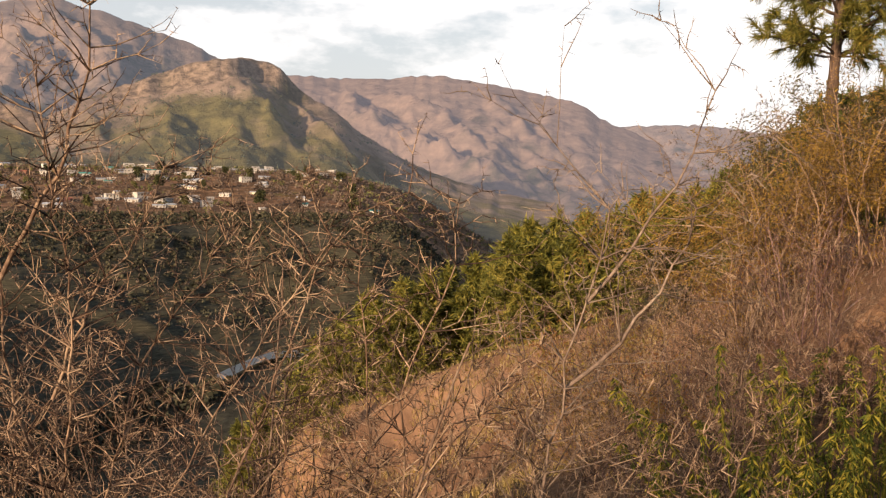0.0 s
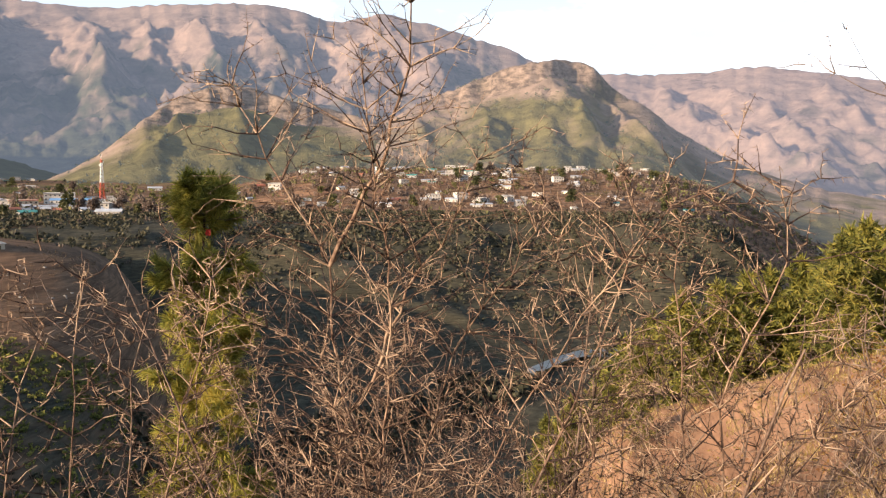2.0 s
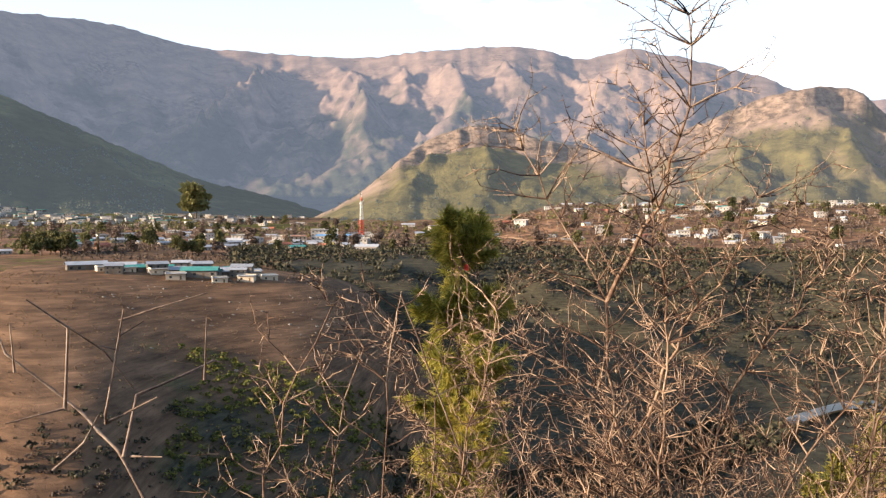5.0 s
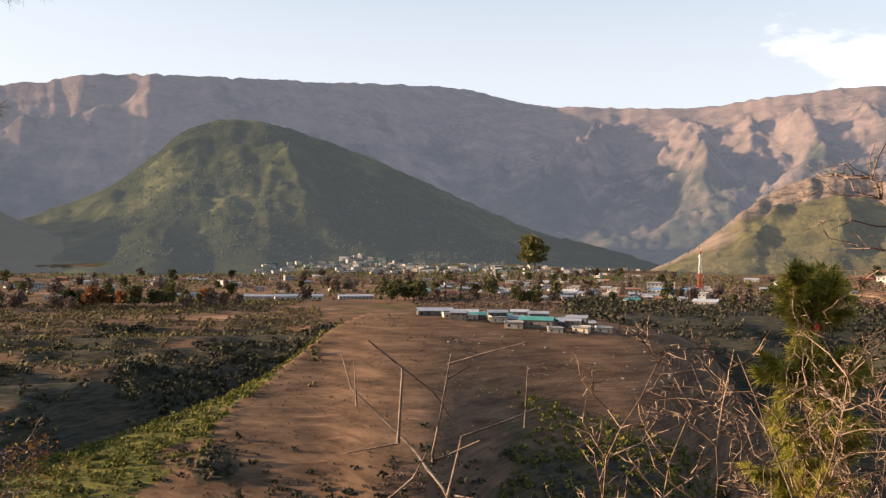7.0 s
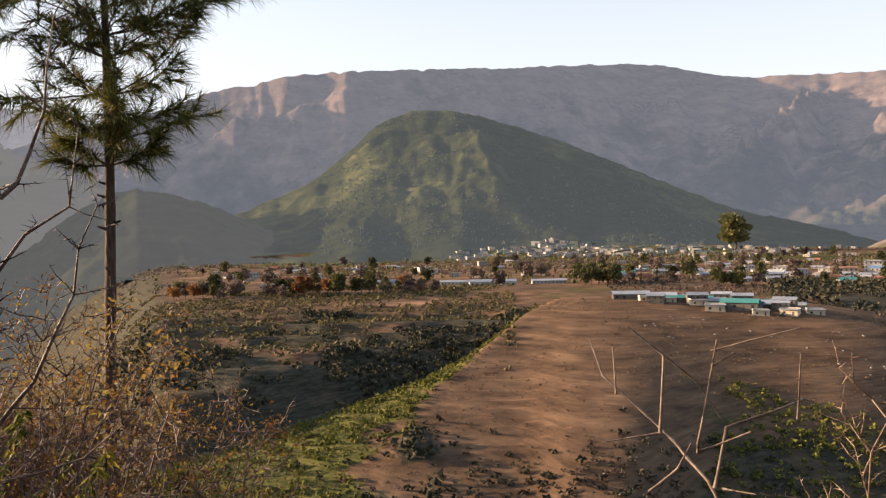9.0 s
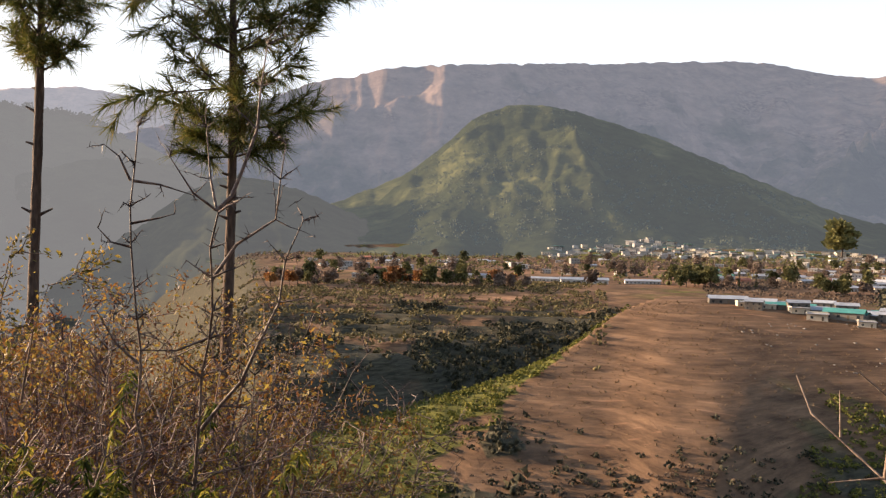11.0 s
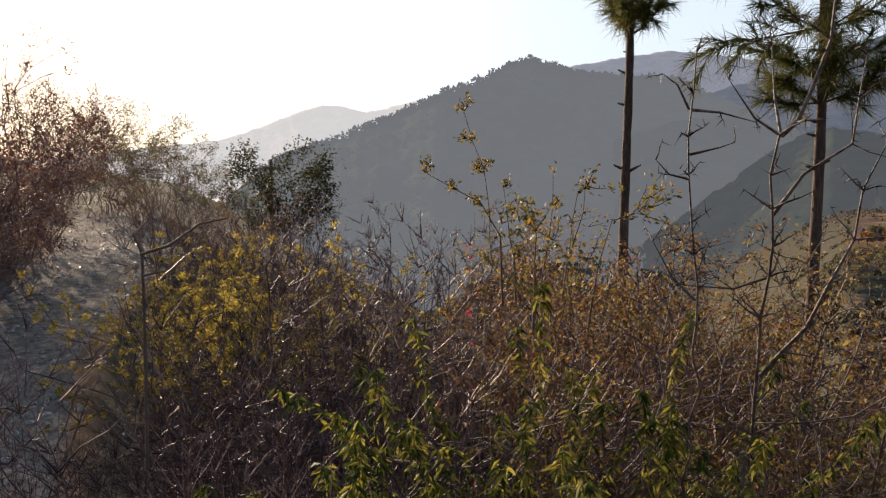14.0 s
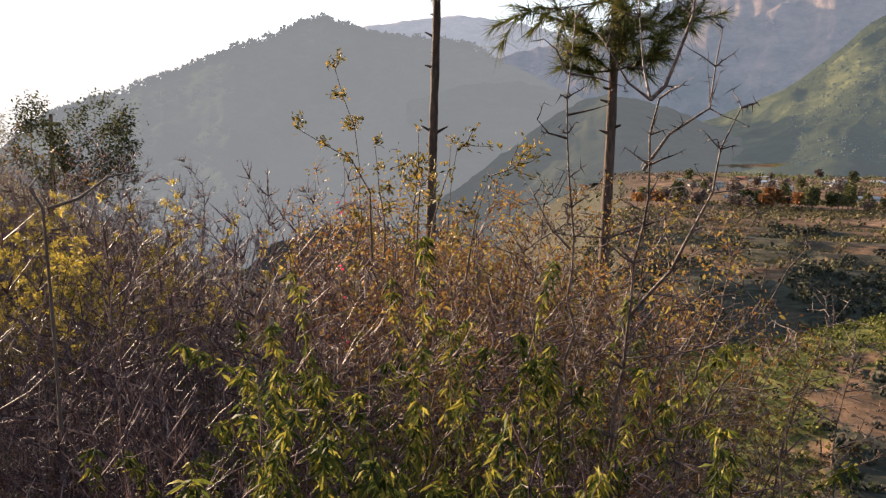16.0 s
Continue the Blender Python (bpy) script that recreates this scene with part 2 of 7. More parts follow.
CLUMP_OLIVE = material("great_tree_foliage", [(0.10, 0.105, 0.045), (0.2, 0.19, 0.075), (0.3, 0.26, 0.10)], scale=0.3, fine=1.5, bump=0.5, per_island=0.25, translucent=0.2)
CLUMP_BROWN = material("tree_foliage_brown", [(0.075, 0.056, 0.045), (0.15, 0.112, 0.09), (0.23, 0.175, 0.14)], scale=0.5, fine=2.5, bump=0.5, per_object=0.25, per_island=0.2, translucent=0.15)
CLUMP_RUST = material("tree_foliage_rust", [(0.14, 0.063, 0.028), (0.28, 0.126, 0.049), (0.392, 0.21, 0.07)], scale=0.5, fine=2.5, bump=0.5, per_object=0.2, per_island=0.2, translucent=0.2)
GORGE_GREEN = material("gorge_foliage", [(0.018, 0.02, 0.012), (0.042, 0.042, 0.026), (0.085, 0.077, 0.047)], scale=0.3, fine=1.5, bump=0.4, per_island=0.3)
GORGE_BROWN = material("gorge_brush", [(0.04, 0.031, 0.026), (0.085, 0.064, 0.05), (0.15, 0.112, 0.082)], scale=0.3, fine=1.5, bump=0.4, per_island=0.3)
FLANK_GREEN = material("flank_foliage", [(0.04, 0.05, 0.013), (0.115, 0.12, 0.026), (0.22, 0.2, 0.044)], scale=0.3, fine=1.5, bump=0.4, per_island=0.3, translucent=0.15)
TERRACE_BRUSH = material("terrace_brush", [(0.06, 0.052, 0.026), (0.12, 0.1, 0.045), (0.2, 0.16, 0.07)], scale=0.3, fine=1.5, bump=0.4, per_island=0.3, translucent=0.1)
FIELD_TUFT = material("field_tuft", [(0.07, 0.045, 0.026), (0.14, 0.09, 0.05), (0.22, 0.15, 0.085)], scale=0.3, fine=1.5, bump=0.3, per_island=0.4)
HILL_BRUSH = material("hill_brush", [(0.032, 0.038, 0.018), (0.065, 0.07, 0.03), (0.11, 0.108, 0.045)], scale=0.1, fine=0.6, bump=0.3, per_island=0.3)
# bluish emission imitates haze over the brush, to match the hills
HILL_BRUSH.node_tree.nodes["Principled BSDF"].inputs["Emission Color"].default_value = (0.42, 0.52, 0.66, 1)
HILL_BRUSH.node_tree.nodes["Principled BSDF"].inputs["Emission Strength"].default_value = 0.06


# ---- numbers helpers ----
def polar(az, d, z=0.0):
    a = radians(az)
    return Vector((-math.sin(a) * d, math.cos(a) * d, z))


_perm = np.random.RandomState(5).permutation(4096)
_val = np.random.RandomState(6).rand(4096) * 2 - 1


def vnoise(x, y, seed=0):
    x, y = np.asarray(x, float), np.asarray(y, float)
    xi, yi = np.floor(x).astype(int), np.floor(y).astype(int)
    fx, fy = x - xi, y - yi
    fx, fy = fx * fx * (3 - 2 * fx), fy * fy * (3 - 2 * fy)

    def h(i, j):
        return _val[_perm[(_perm[(i + seed * 131) % 4096] + j) % 4096]]

    a = h(xi, yi) * (1 - fx) + h(xi + 1, yi) * fx
    b = h(xi, yi + 1) * (1 - fx) + h(xi + 1, yi + 1) * fx
    return a * (1 - fy) + b * fy


def fbm(x, y, octaves=5, seed=0, rough=0.5, ridged=False):
    total, amp, norm = 0.0, 1.0, 0.0
    for k in range(octaves):
        n = vnoise(x * 2 ** k + 17.3 * k, y * 2 ** k - 9.1 * k, seed + k)
        total = total + amp * (1 - 2 * np.abs(n) if ridged else n)
        norm += amp
        amp *= rough
    return total / norm


def smooth(a, b, v):
    t = np.clip((v - a) / (b - a), 0, 1)
    return t * t * (3 - 2 * t)


def curve(az, pts, w=0.7):
    """A smooth line through (azimuth, value) pairs."""
    pts = sorted(pts)
    xs, ys = np.array([p[0] for p in pts], float), np.array([p[1] for p in pts], float)
    out = 0
    for off in (-w, -w / 2, 0, w / 2, w):
        out = out + np.interp(az + off, xs, ys)
    return out / 5


def grid_mesh(name, X, Y, Z, cover=None, wrap=False):
    rows, cols = X.shape
    v = np.stack([X, Y, Z], -1).reshape(-1, 3)
    i = np.arange(rows * cols).reshape(rows, cols)
    if wrap:
        i = np.concatenate([i, i[:, :1]], 1)
    f = np.stack([i[:-1, :-1], i[1:, :-1], i[1:, 1:], i[:-1, 1:]], -1).reshape(-1, 4)
    me = quick_mesh(name, v, f)
    if cover is not None:
        c = np.ones((rows * cols, 4), np.float32)
        c[:, :cover.shape[-1]] = cover.reshape(-1, cover.shape[-1])
        at = me.color_attributes.new("cover", "FLOAT_COLOR", "POINT")
        at.data.foreach_set("color", c.ravel())
    return me


def quick_mesh(name, v, f, shade=True):
    """A mesh from arrays of vertices and of faces with k corners each."""
    v, f = np.asarray(v, np.float32), np.asarray(f, np.int32)
    me = bpy.data.meshes.new(name)
    k = f.shape[1]
    me.vertices.add(len(v))
    me.vertices.foreach_set("co", v.ravel())
    me.loops.add(f.size)
    me.loops.foreach_set("vertex_index", f.ravel())
    me.polygons.add(len(f))
    me.polygons.foreach_set("loop_start", np.arange(0, f.size, k, dtype=np.int32))
    me.polygons.foreach_set("loop_total", np.full(len(f), k, np.int32))
    me.polygons.foreach_set("use_smooth", np.full(len(f), shade, bool))
    me.update(calc_edges=True)
    me.validate()
    return me


def thing(name, me, mat, label, category, kind="", group="", m=None):
    ob = new(name, me)
    if me is not None and mat is not None:
        me.materials.append(mat)
    if m is not None:
        ob.matrix_basis = m
    return tagged(ob, label, category, group, kind)


def part(name, me, mat, parent, label="", m=None):
    ob = new(name, me)
    if mat is not None and not me.materials:
        me.materials.append(mat)
    ob.parent = parent
    if m is not None:
        ob.matrix_basis = m
    if label:
        tagged(ob, label)
    return ob


# ---- the land ----
DOWN, ALONG = 40.5, 130.5


def su(x, y):
    """Metres downhill from the track and along it."""
    a, b = radians(DOWN), radians(ALONG)
    return -np.sin(a) * x + np.cos(a) * y, -np.sin(b) * x + np.cos(b) * y


def track_line(u):
    """How far downhill the middle of the track runs."""
    return -1.9 + np.where(u < 0, 0.045 * u * u, 0) + 0.5 * smooth(11, 18, u) - 0.009 * np.maximum(u - 19, 0) ** 2 + 0.12 * np.sin(u * 0.5)


BED = [(-40, 470), (0, 415), (11, 367), (18, 300), (25, 248), (32, 220), (45, 195), (60, 185), (75, 190), (100, 230), (150, 300)]


def land(x, y):
    """Height of the ground, and its cover: track, green scrub, bare earth."""
    x, y = np.asarray(x, float), np.asarray(y, float)
    az, r = np.degrees(np.arctan2(-x, y)), np.hypot(x, y)
    az = np.where(az < -120, az + 360, az)
    s, u = su(x, y)
    n1 = fbm(x / 6, y / 6, 4, 1)
    n2 = fbm(x / 45, y / 45, 5, 2)
    # the hillside that carries the track
    st = s - track_line(np.clip(u, -8, 40))
    up = np.where(st < -1.25, np.minimum(0.9, (-1.25 - st) * 0.8) + np.maximum(0, -2.7 - st) * 0.16, 0)
    dn = np.where(st > 1.25, -0.50 * (st - 1.25) - 0.0006 * np.maximum(st - 20, 0) ** 2, 0)
    ruts = -0.07 * np.exp(-((np.abs(st) - 0.55) / 0.2) ** 2) + 0.05 * fbm(x * 1.6, y * 1.6, 4, 3)
    on_track = smooth(1.35, 0.95, np.abs(st + 0.25 * n1)) * (r < 60)
    hill = up + dn + on_track * ruts + (1 - on_track) * 0.18 * n1 * smooth(0, 4, r)
    hill = np.where(r < 8, hill, hill + n2 * np.minimum(5, (r - 8) * 0.05) * smooth(8, 0, u))
    hill = hill + 0.035 * np.clip(u - 8, 0, 30)
    # bench of bare earth on the spur
    zb = curve(az, [(-70, 9), (-40, 4), (-27, 0.4), (-21, -0.6), (-15, -3.2), (-10, -4.9), (-4.5, -7.1), (3, -10.8), (8.8, -12.9), (13, -20), (20, -36)])
    dc = curve(az, [(-70, 30), (-27, 28), (-15, 38), (-4.5, 46), (3, 50), (8, 50), (20, 60)])
    bench = np.where(r < dc, zb - 0.015 * (dc - r), zb - 0.55 * (r - dc)) + 0.5 * n1 + 0.8 * n2
    z = np.maximum(hill, np.where(r > 9, bench, -99))
    on_bench = (bench > hill) & (r < dc + 3) & (r > 9)
    # the gorge, its river and the plain beyond
    rim = curve(az, [(-40, 620), (0, 640), (20, 640), (35, 610), (42, 560), (50, 500), (60, 520), (70, 560), (85, 600), (100, 640), (150, 700)])
    bed = curve(az, BED)
    t = smooth(bed + 12, rim, r + 26 * n2)
    plain = -33 + 2.0 * fbm(x / 200, y / 200, 4, 7) + smooth(680, 1150, r) * 33 * smooth(34, 28, az) + smooth(850, 1300, r) * 12 * smooth(28, 34, az)
    plain = plain + smooth(1080, 1480, r) * 10 * smooth(43, 60, az) * smooth(88, 74, az)
    plain = plain - 46 * smooth(88.5, 94, az) - 55 * smooth(92, 98, az)
    plain = plain - smooth(560, 900, r) * 26 * smooth(8, 1, az) - 60 * smooth(3.5, -4, az)
    far = -79 + t * (plain + 79) + n2 * 11 * np.sin(np.pi * np.clip(t, 0, 1)) + fbm(x / 22, y / 22, 3, 8) * 3.5 * np.sin(np.pi * np.clip(t, 0, 1))
    terr = np.where((t > 0.15) & (t < 0.97), np.sin(far / 4.2 * 2 * np.pi + 3 * n1) * 0.22, 0)
    far = far + terr
    # terraces left of the gully
    lt = -30.5 - 5 * smooth(600, 330, r) - 12 * smooth(240, 120, r) - 50 * smooth(88.5, 95, az) - 30 * smooth(95, 104, az) + n2 * 4 + 1.3 * np.sin((r + 40 * n2) / 6.5)
    lw = smooth(66, 72, az)
    far = np.where(az > 60, far * (1 - lw) + np.minimum(lt, plain) * lw, far)
    # the spur of dry terraced fields with houses on top
    bz = curve(az, [(30, -80), (38, -62), (40.2, -41), (42, -33), (44.7, -28.5), (48.2, -26), (53, -24.3), (58.9, -22.0), (63, -22.8), (64.8, -25.8), (110, -25.8)], 1.4)
    bd = curve(az, [(30, 330), (44, 335), (60, 345), (64.8, 335), (110, 335)], 2.0)
    saw = ((bd - r) * 0.17 + 0.5 * n2 + 0.05 * n1 + 0.03 * az) % 1.0
    steps = 0.14 * (smooth(0, 0.2, saw) - smooth(0.2, 1.0, saw)) + 0.2 * fbm(x / 2.5, y / 2.5, 3, 23)
    front = bz - (0.12 + 0.06 * smooth(60, 48, az)) * np.maximum(bd - 14 - r, 0) + steps * smooth(0, 30, bd - r) + 0.4 * n2
    past = np.maximum(r - bd - 10, 0)
    wide = smooth(64.5, 61, az) * smooth(38, 44, az)
    back = bz - 0.5 * np.maximum(past - 90 * wide, 0) - 0.05 * np.minimum(past, 90) * wide
    spur = np.where(r < bd, front, back)
    # the gully beside it: its lit wall falls from the edge of the fields to the bed, its unlit wall, coloured darker,
    # climbs to the terraces
    fw, lf = r * np.cos(np.radians(az - 72)), r * np.sin(np.radians(az - 72)) + 3 * n2
    lc = curve(fw, [(90, 14), (130, 12), (166, 9), (219, -2), (262, -16), (332, -42), (360, -50), (420, -72)], 8)
    lb = np.maximum(lc + 3, curve(fw, [(90, 100), (150, 78), (191, 58), (223, 30), (262, 7), (299, -16), (332, -37), (420, -66)], 8))
    le = np.maximum(lb + 9, curve(fw, [(90, 135), (150, 108), (190, 80), (220, 54), (246, 37), (315, 29), (386, -4), (409, -36), (440, -60)], 8))
    zb_ = curve(fw, [(90, -56), (191, -48.5), (223, -44.5), (262, -44.5), (299, -42.5), (332, -34), (420, -36)], 8)
    into = np.clip((lf - lc) / (lb - lc), 0, 1)
    out = np.clip((lf - lb) / (le - lb), 0, 1)
    high = np.where(r < bd, front, zb_ + 2)
    right_wall = high - np.maximum(high - zb_, 0) * into + 0.7 * n1
    left_wall = zb_ + (lt - zb_) * (0.75 * out + 0.25 * smooth(0, 1, out)) + 1.2 * n1 * np.sin(np.pi * out)
    in_gully = (az > 58) & (fw < 425) & (r > 120) & (lf > lc)
    spur = np.where(r > 120, spur, -200)
    valley = np.maximum(far, spur)
    on_spur = (spur > far) & (r > 120)
    valley = np.where(in_gully, np.where(lf < lb, right_wall, np.where(lf < le, left_wall, lt)), valley)
    on_spur = np.where(in_gully, lf < lb, on_spur)
    shaded_wall = in_gully & (lf > lb) & (lf < le)
    z = np.maximum(z, np.where(r > 110, valley, -200))
    z = np.where(r > 1350, plain - smooth(1420, 2000, r) * 95, z)
    low = (r > 110)
    bare = np.zeros_like(z)
    green = np.zeros_like(z)
    low_road = on_bench & (r > dc - 8) & (r < dc - 3) & (az > -9)
    on_track = np.where(low_road, 0.85, on_track)
    bare = np.where(on_bench, 0.62 + 0.25 * smooth(-14, -2, az), bare)
    bare = np.where(on_spur & low, -0.15 * smooth(60, 50, az) + 0.0 + 0.45 * smooth(0.22, 0.32, saw) * smooth(0.62, 0.45, saw) * smooth(-0.25, 0.1, fbm(x / 30, y / 30, 3, 19)) + 0.02 + 0.35 * n2, bare)
    bare = np.where(low & (az > 56) & ~on_spur & ~shaded_wall & (r > 150) & (r < 620), (0.24 + 0.8 * n2) * smooth(58, 68, az), bare)
    bare = np.where(in_gully & (lf < lb), bare * smooth(0.3, 0.0, into + 0.3 * n1), bare)
    bare = np.where(low & (r > 620), 0.42 + 0.3 * n2, bare)
    green = np.where(on_spur & low, 0.95 * in_gully * smooth(-0.15, 0.25, into + 0.35 * n1 + 0.3 * n2) * smooth(345, 325, r) + 0.42 * smooth(bd - 60 + 30 * n1, bd - 110, r) * smooth(62, 51, az + 6 * n2), green)
    green = np.where(low & ~on_spur & (r < 620), 0.38 - 0.14 * smooth(58, 66, az) + 0.35 * n2, green)
    green = np.where(low & (r > 620), 0.30 + 0.5 * fbm(x / 130, y / 90, 3, 11), green)
    # woods past the terraces, coloured dark to stand for shade
    shaded_woods = low & (az > 84) & (r > 150) & ~on_spur
    green = np.where(shaded_woods, green * 0.3 + 0.3 * smooth(86, 96, az), green)
    bare = np.where(shaded_woods, bare * smooth(92, 86, az), bare)
    scar = np.exp(-((az - 18.4) / 0.45) ** 2 - ((r - 575) / 26) ** 2)
    bare = bare + 0.9 * scar
    green = green * (1 - scar)
    foot = low & (r > 1060) & (az > 42)
    green = np.where(foot, green + 0.25 * smooth(1060, 1160, r), green)
    bare = np.where(foot, bare * 0.4, bare)
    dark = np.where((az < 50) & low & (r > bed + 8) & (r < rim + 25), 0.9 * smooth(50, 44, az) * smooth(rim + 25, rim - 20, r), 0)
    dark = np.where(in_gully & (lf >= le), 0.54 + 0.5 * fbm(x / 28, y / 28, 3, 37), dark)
    # dark brush on the unlit wall, with its shade coloured in
    dark = np.where(shaded_wall, 0.78 + 0.3 * n2, dark)
    dark = np.where(shaded_woods, np.maximum(dark, 0.95 * smooth(86, 91, az)), dark)
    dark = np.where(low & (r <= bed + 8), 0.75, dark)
    # soil below the near bushes darkened like the shade under them
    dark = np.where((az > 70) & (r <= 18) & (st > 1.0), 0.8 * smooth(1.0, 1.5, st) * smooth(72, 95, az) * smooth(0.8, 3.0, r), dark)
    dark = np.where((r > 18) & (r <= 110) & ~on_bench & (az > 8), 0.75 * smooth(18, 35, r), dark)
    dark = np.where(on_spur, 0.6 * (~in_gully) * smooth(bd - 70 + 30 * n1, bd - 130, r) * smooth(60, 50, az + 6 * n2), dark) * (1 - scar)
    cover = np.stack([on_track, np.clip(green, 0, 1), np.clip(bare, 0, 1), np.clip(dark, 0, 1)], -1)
    return z, cover


def height(x, y):
    return float(land(np.array([x]), np.array([y]))[0][0])


def build_ground():
    az = np.concatenate([np.arange(-40, 152, 0.46), np.arange(152, 320, 3.0)])
    r = [0.004]
    while r[-1] < 4900:
        q = r[-1]
        r.append(q * 1.03 + 0.02 if q < 20 else q * 1.025 if q < 180 else q + 2.2 if q < 420 else q * 1.02 if q < 1500 else q * 1.08)
    A, R = np.meshgrid(np.radians(az), np.array(r))
    X, Y = -np.sin(A) * R, np.cos(A) * R
    Z, cover = land(X, Y)
    me = grid_mesh("ground", X, Y, Z, cover, wrap=True)
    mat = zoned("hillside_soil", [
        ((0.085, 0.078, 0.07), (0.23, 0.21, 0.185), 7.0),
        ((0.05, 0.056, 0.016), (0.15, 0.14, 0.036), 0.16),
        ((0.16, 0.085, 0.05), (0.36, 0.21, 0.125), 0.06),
        # dark woodland floor, used for painted shade as well
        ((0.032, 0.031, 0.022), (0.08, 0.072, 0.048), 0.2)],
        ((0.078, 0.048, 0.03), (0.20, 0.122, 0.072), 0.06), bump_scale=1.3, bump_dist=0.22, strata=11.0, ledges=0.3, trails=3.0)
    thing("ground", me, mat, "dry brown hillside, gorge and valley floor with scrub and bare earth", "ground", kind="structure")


def along(az, v):
    """A number, or a smooth line through (azimuth, value) pairs."""
    return curve(az, v, 1.5) if isinstance(v, list) else v + 0 * az


def mountain(name, label, crest, dist, foot, cols, green, haze_glow, az_step=0.2, rows=70, gully=0.16, cliff=0.0, seed=1, back=500, rough_top=1.0, foot_z=-40.0, lobes=250.0, green_level=0.4, relief=15.0, fine=0.0, calm=0.0,
             ribs=(), scree_level=0.34, cliff_at=0.86, wood=0.0, grain=0.05, rocky=0.36):
    """A mountain whose crest runs through (azimuth, elevation angle) at the distance dist, with spurs and gullies down to its foot.
    ribs: single ridges, each a height, a half width in degrees and the (azimuth, elevation angle) points that it runs through."""
    lo, hi = min(c[0] for c in crest), max(c[0] for c in crest)
    az = np.arange(lo, hi + 1e-6, az_step)
    el = curve(az, crest)
    mid = float(np.mean(along(az, dist)))
    dc = along(az, dist) + 130 * fbm(az / 5, az * 0 + seed, 3, seed)
    fz = along(az, foot_z)
    zc = dc * np.tan(np.radians(el)) + EYE
    zc = zc + rough_top * mid / 450 * fbm(az * 2.2, az * 0 + 3.3 * seed, 4, seed + 9)
    k = np.concatenate([np.linspace(0, 1, rows), 1 + np.linspace(0, 1, 10)[1:]])
    T, A = np.meshgrid(k, az, indexing="ij")
    ft = along(az, foot) + 90 * fbm(az / 3.5, az * 0 + 2.2, 3, seed + 4)
    R = np.where(T <= 1, ft + (dc - ft) * T, dc + (T - 1) * back)
    t = np.clip(T, 0, 1)
    ca = cliff_at
    cliff = cliff * smooth(0.5, 0.78, el / el.max()) if cliff else 0.0
    cap = smooth(0.5, 0.78, el / el.max())
    has = np.any(cliff)
    ledge = np.clip(t + 0.05 * fbm(np.radians(A) * mid / 60, A * 0 + seed, 5, seed + 21, 0.65), 0, 1) if has else t
    if has:
        prof = np.where(t < ca, (1 - cliff) * (0.35 * t / ca + 0.65 * (t / ca) ** 1.5), (1 - cliff)) + cliff * (0.85 * smooth(ca, ca + 0.05, ledge) + 0.15 * smooth(ca + 0.05, 1, t))
    else:
        prof = 0.35 * t + 0.65 * t ** 1.5
    H = zc - fz
    Z = fz + H * prof
    Z = np.where(T > 1, zc - (T - 1) * back * 0.45, Z)
    ax = np.radians(A) * mid
    wx = fbm(ax / 500, R / 500, 3, seed + 2) * 160
    g = fbm((ax + wx) / lobes, (R + wx) / (lobes * 3.2), 5, seed + 3, 0.55, ridged=True)
    g2 = fbm(ax / 90, R / 110, 4, seed + 5, 0.6)
    g3 = fbm((ax - wx) / 105, R / 240, 4, seed + 15, 0.6, ridged=True)
    env = np.sin(np.pi * np.clip(t, 0, 1)) ** 0.8 * smooth(calm, calm + 0.3, t)
    slope = np.degrees(np.arctan2(Z - EYE, R))
    add = env * H * (gully * (g - 0.25) + fine * (g3 - 0.3) + 0.05 * g2) + rough_top * 6 * g2 * (t > 0.02) * (T <= 1) * (1 - t)
    for tall, wide, line in ribs:
        ts, zs = [], []
        for a_, e_ in line:
            j = int(np.argmin(np.abs(az - a_)))
            ts.append(float(np.interp(e_, slope[:rows, j], k[:rows])))
            zs.append(a_)
        o = np.argsort(ts)
        ts, zs = np.array(ts)[o], np.array(zs)[o]
        axis = np.interp(t, ts, zs) + 0.9 * wide * fbm(R / 260, A * 0.3, 4, seed + 41, 0.6)
        side = np.abs(A - axis) / (wide * (1.5 - 0.8 * (t - ts[0]) / max(ts[-1] - ts[0], 0.05)).clip(0.6, 1.6))
        body = np.maximum(0, 1 - side) ** 1.15 * smooth(ts[0] - 0.12, ts[0] + 0.06, t) * smooth(ts[-1] + 0.06, ts[-1] - 0.10, t)
        add = add + tall * H * body * (1 + 0.5 * g2) * smooth(0.97, 0.72, t)
    Z = Z + add * (T <= 1)
    X, Y = -np.sin(np.radians(A)) * R, np.cos(np.radians(A)) * R
    gr = green_level + 0.75 * (0.55 - prof) + 0.35 * fbm(ax / 260, R / 260, 4, seed + 7)
    rock = rocky + 0.55 * fbm(ax / 120, Z / 30, 4, seed + 8) + (0.6 * smooth(ca - 0.02, ca + 0.01, ledge) * smooth(ca + 0.10, ca + 0.06, ledge) * cap if has else 0)
    if has:
        gr = gr - 0.9 * cap * smooth(ca - 0.03, ca + 0.01, ledge) - 0.15 * smooth(0.05, 0.25, fbm(ax / 240, R / 330, 3, seed + 33))
    scree = scree_level + 0.5 * fbm(ax / 300, R / 300, 4, seed + 12)
    if has:
        scree = scree - 0.6 * cap * smooth(ca - 0.03, ca + 0.01, ledge)
    trees = wood + 0.8 * fbm(ax / 170, R / 260, 4, seed + 51) + 0.3 * (0.45 - prof)
    cover = np.clip(np.stack([rock, scree, gr * green, trees], -1), 0, 1)
    me = grid_mesh(name, X, Y, Z, cover)
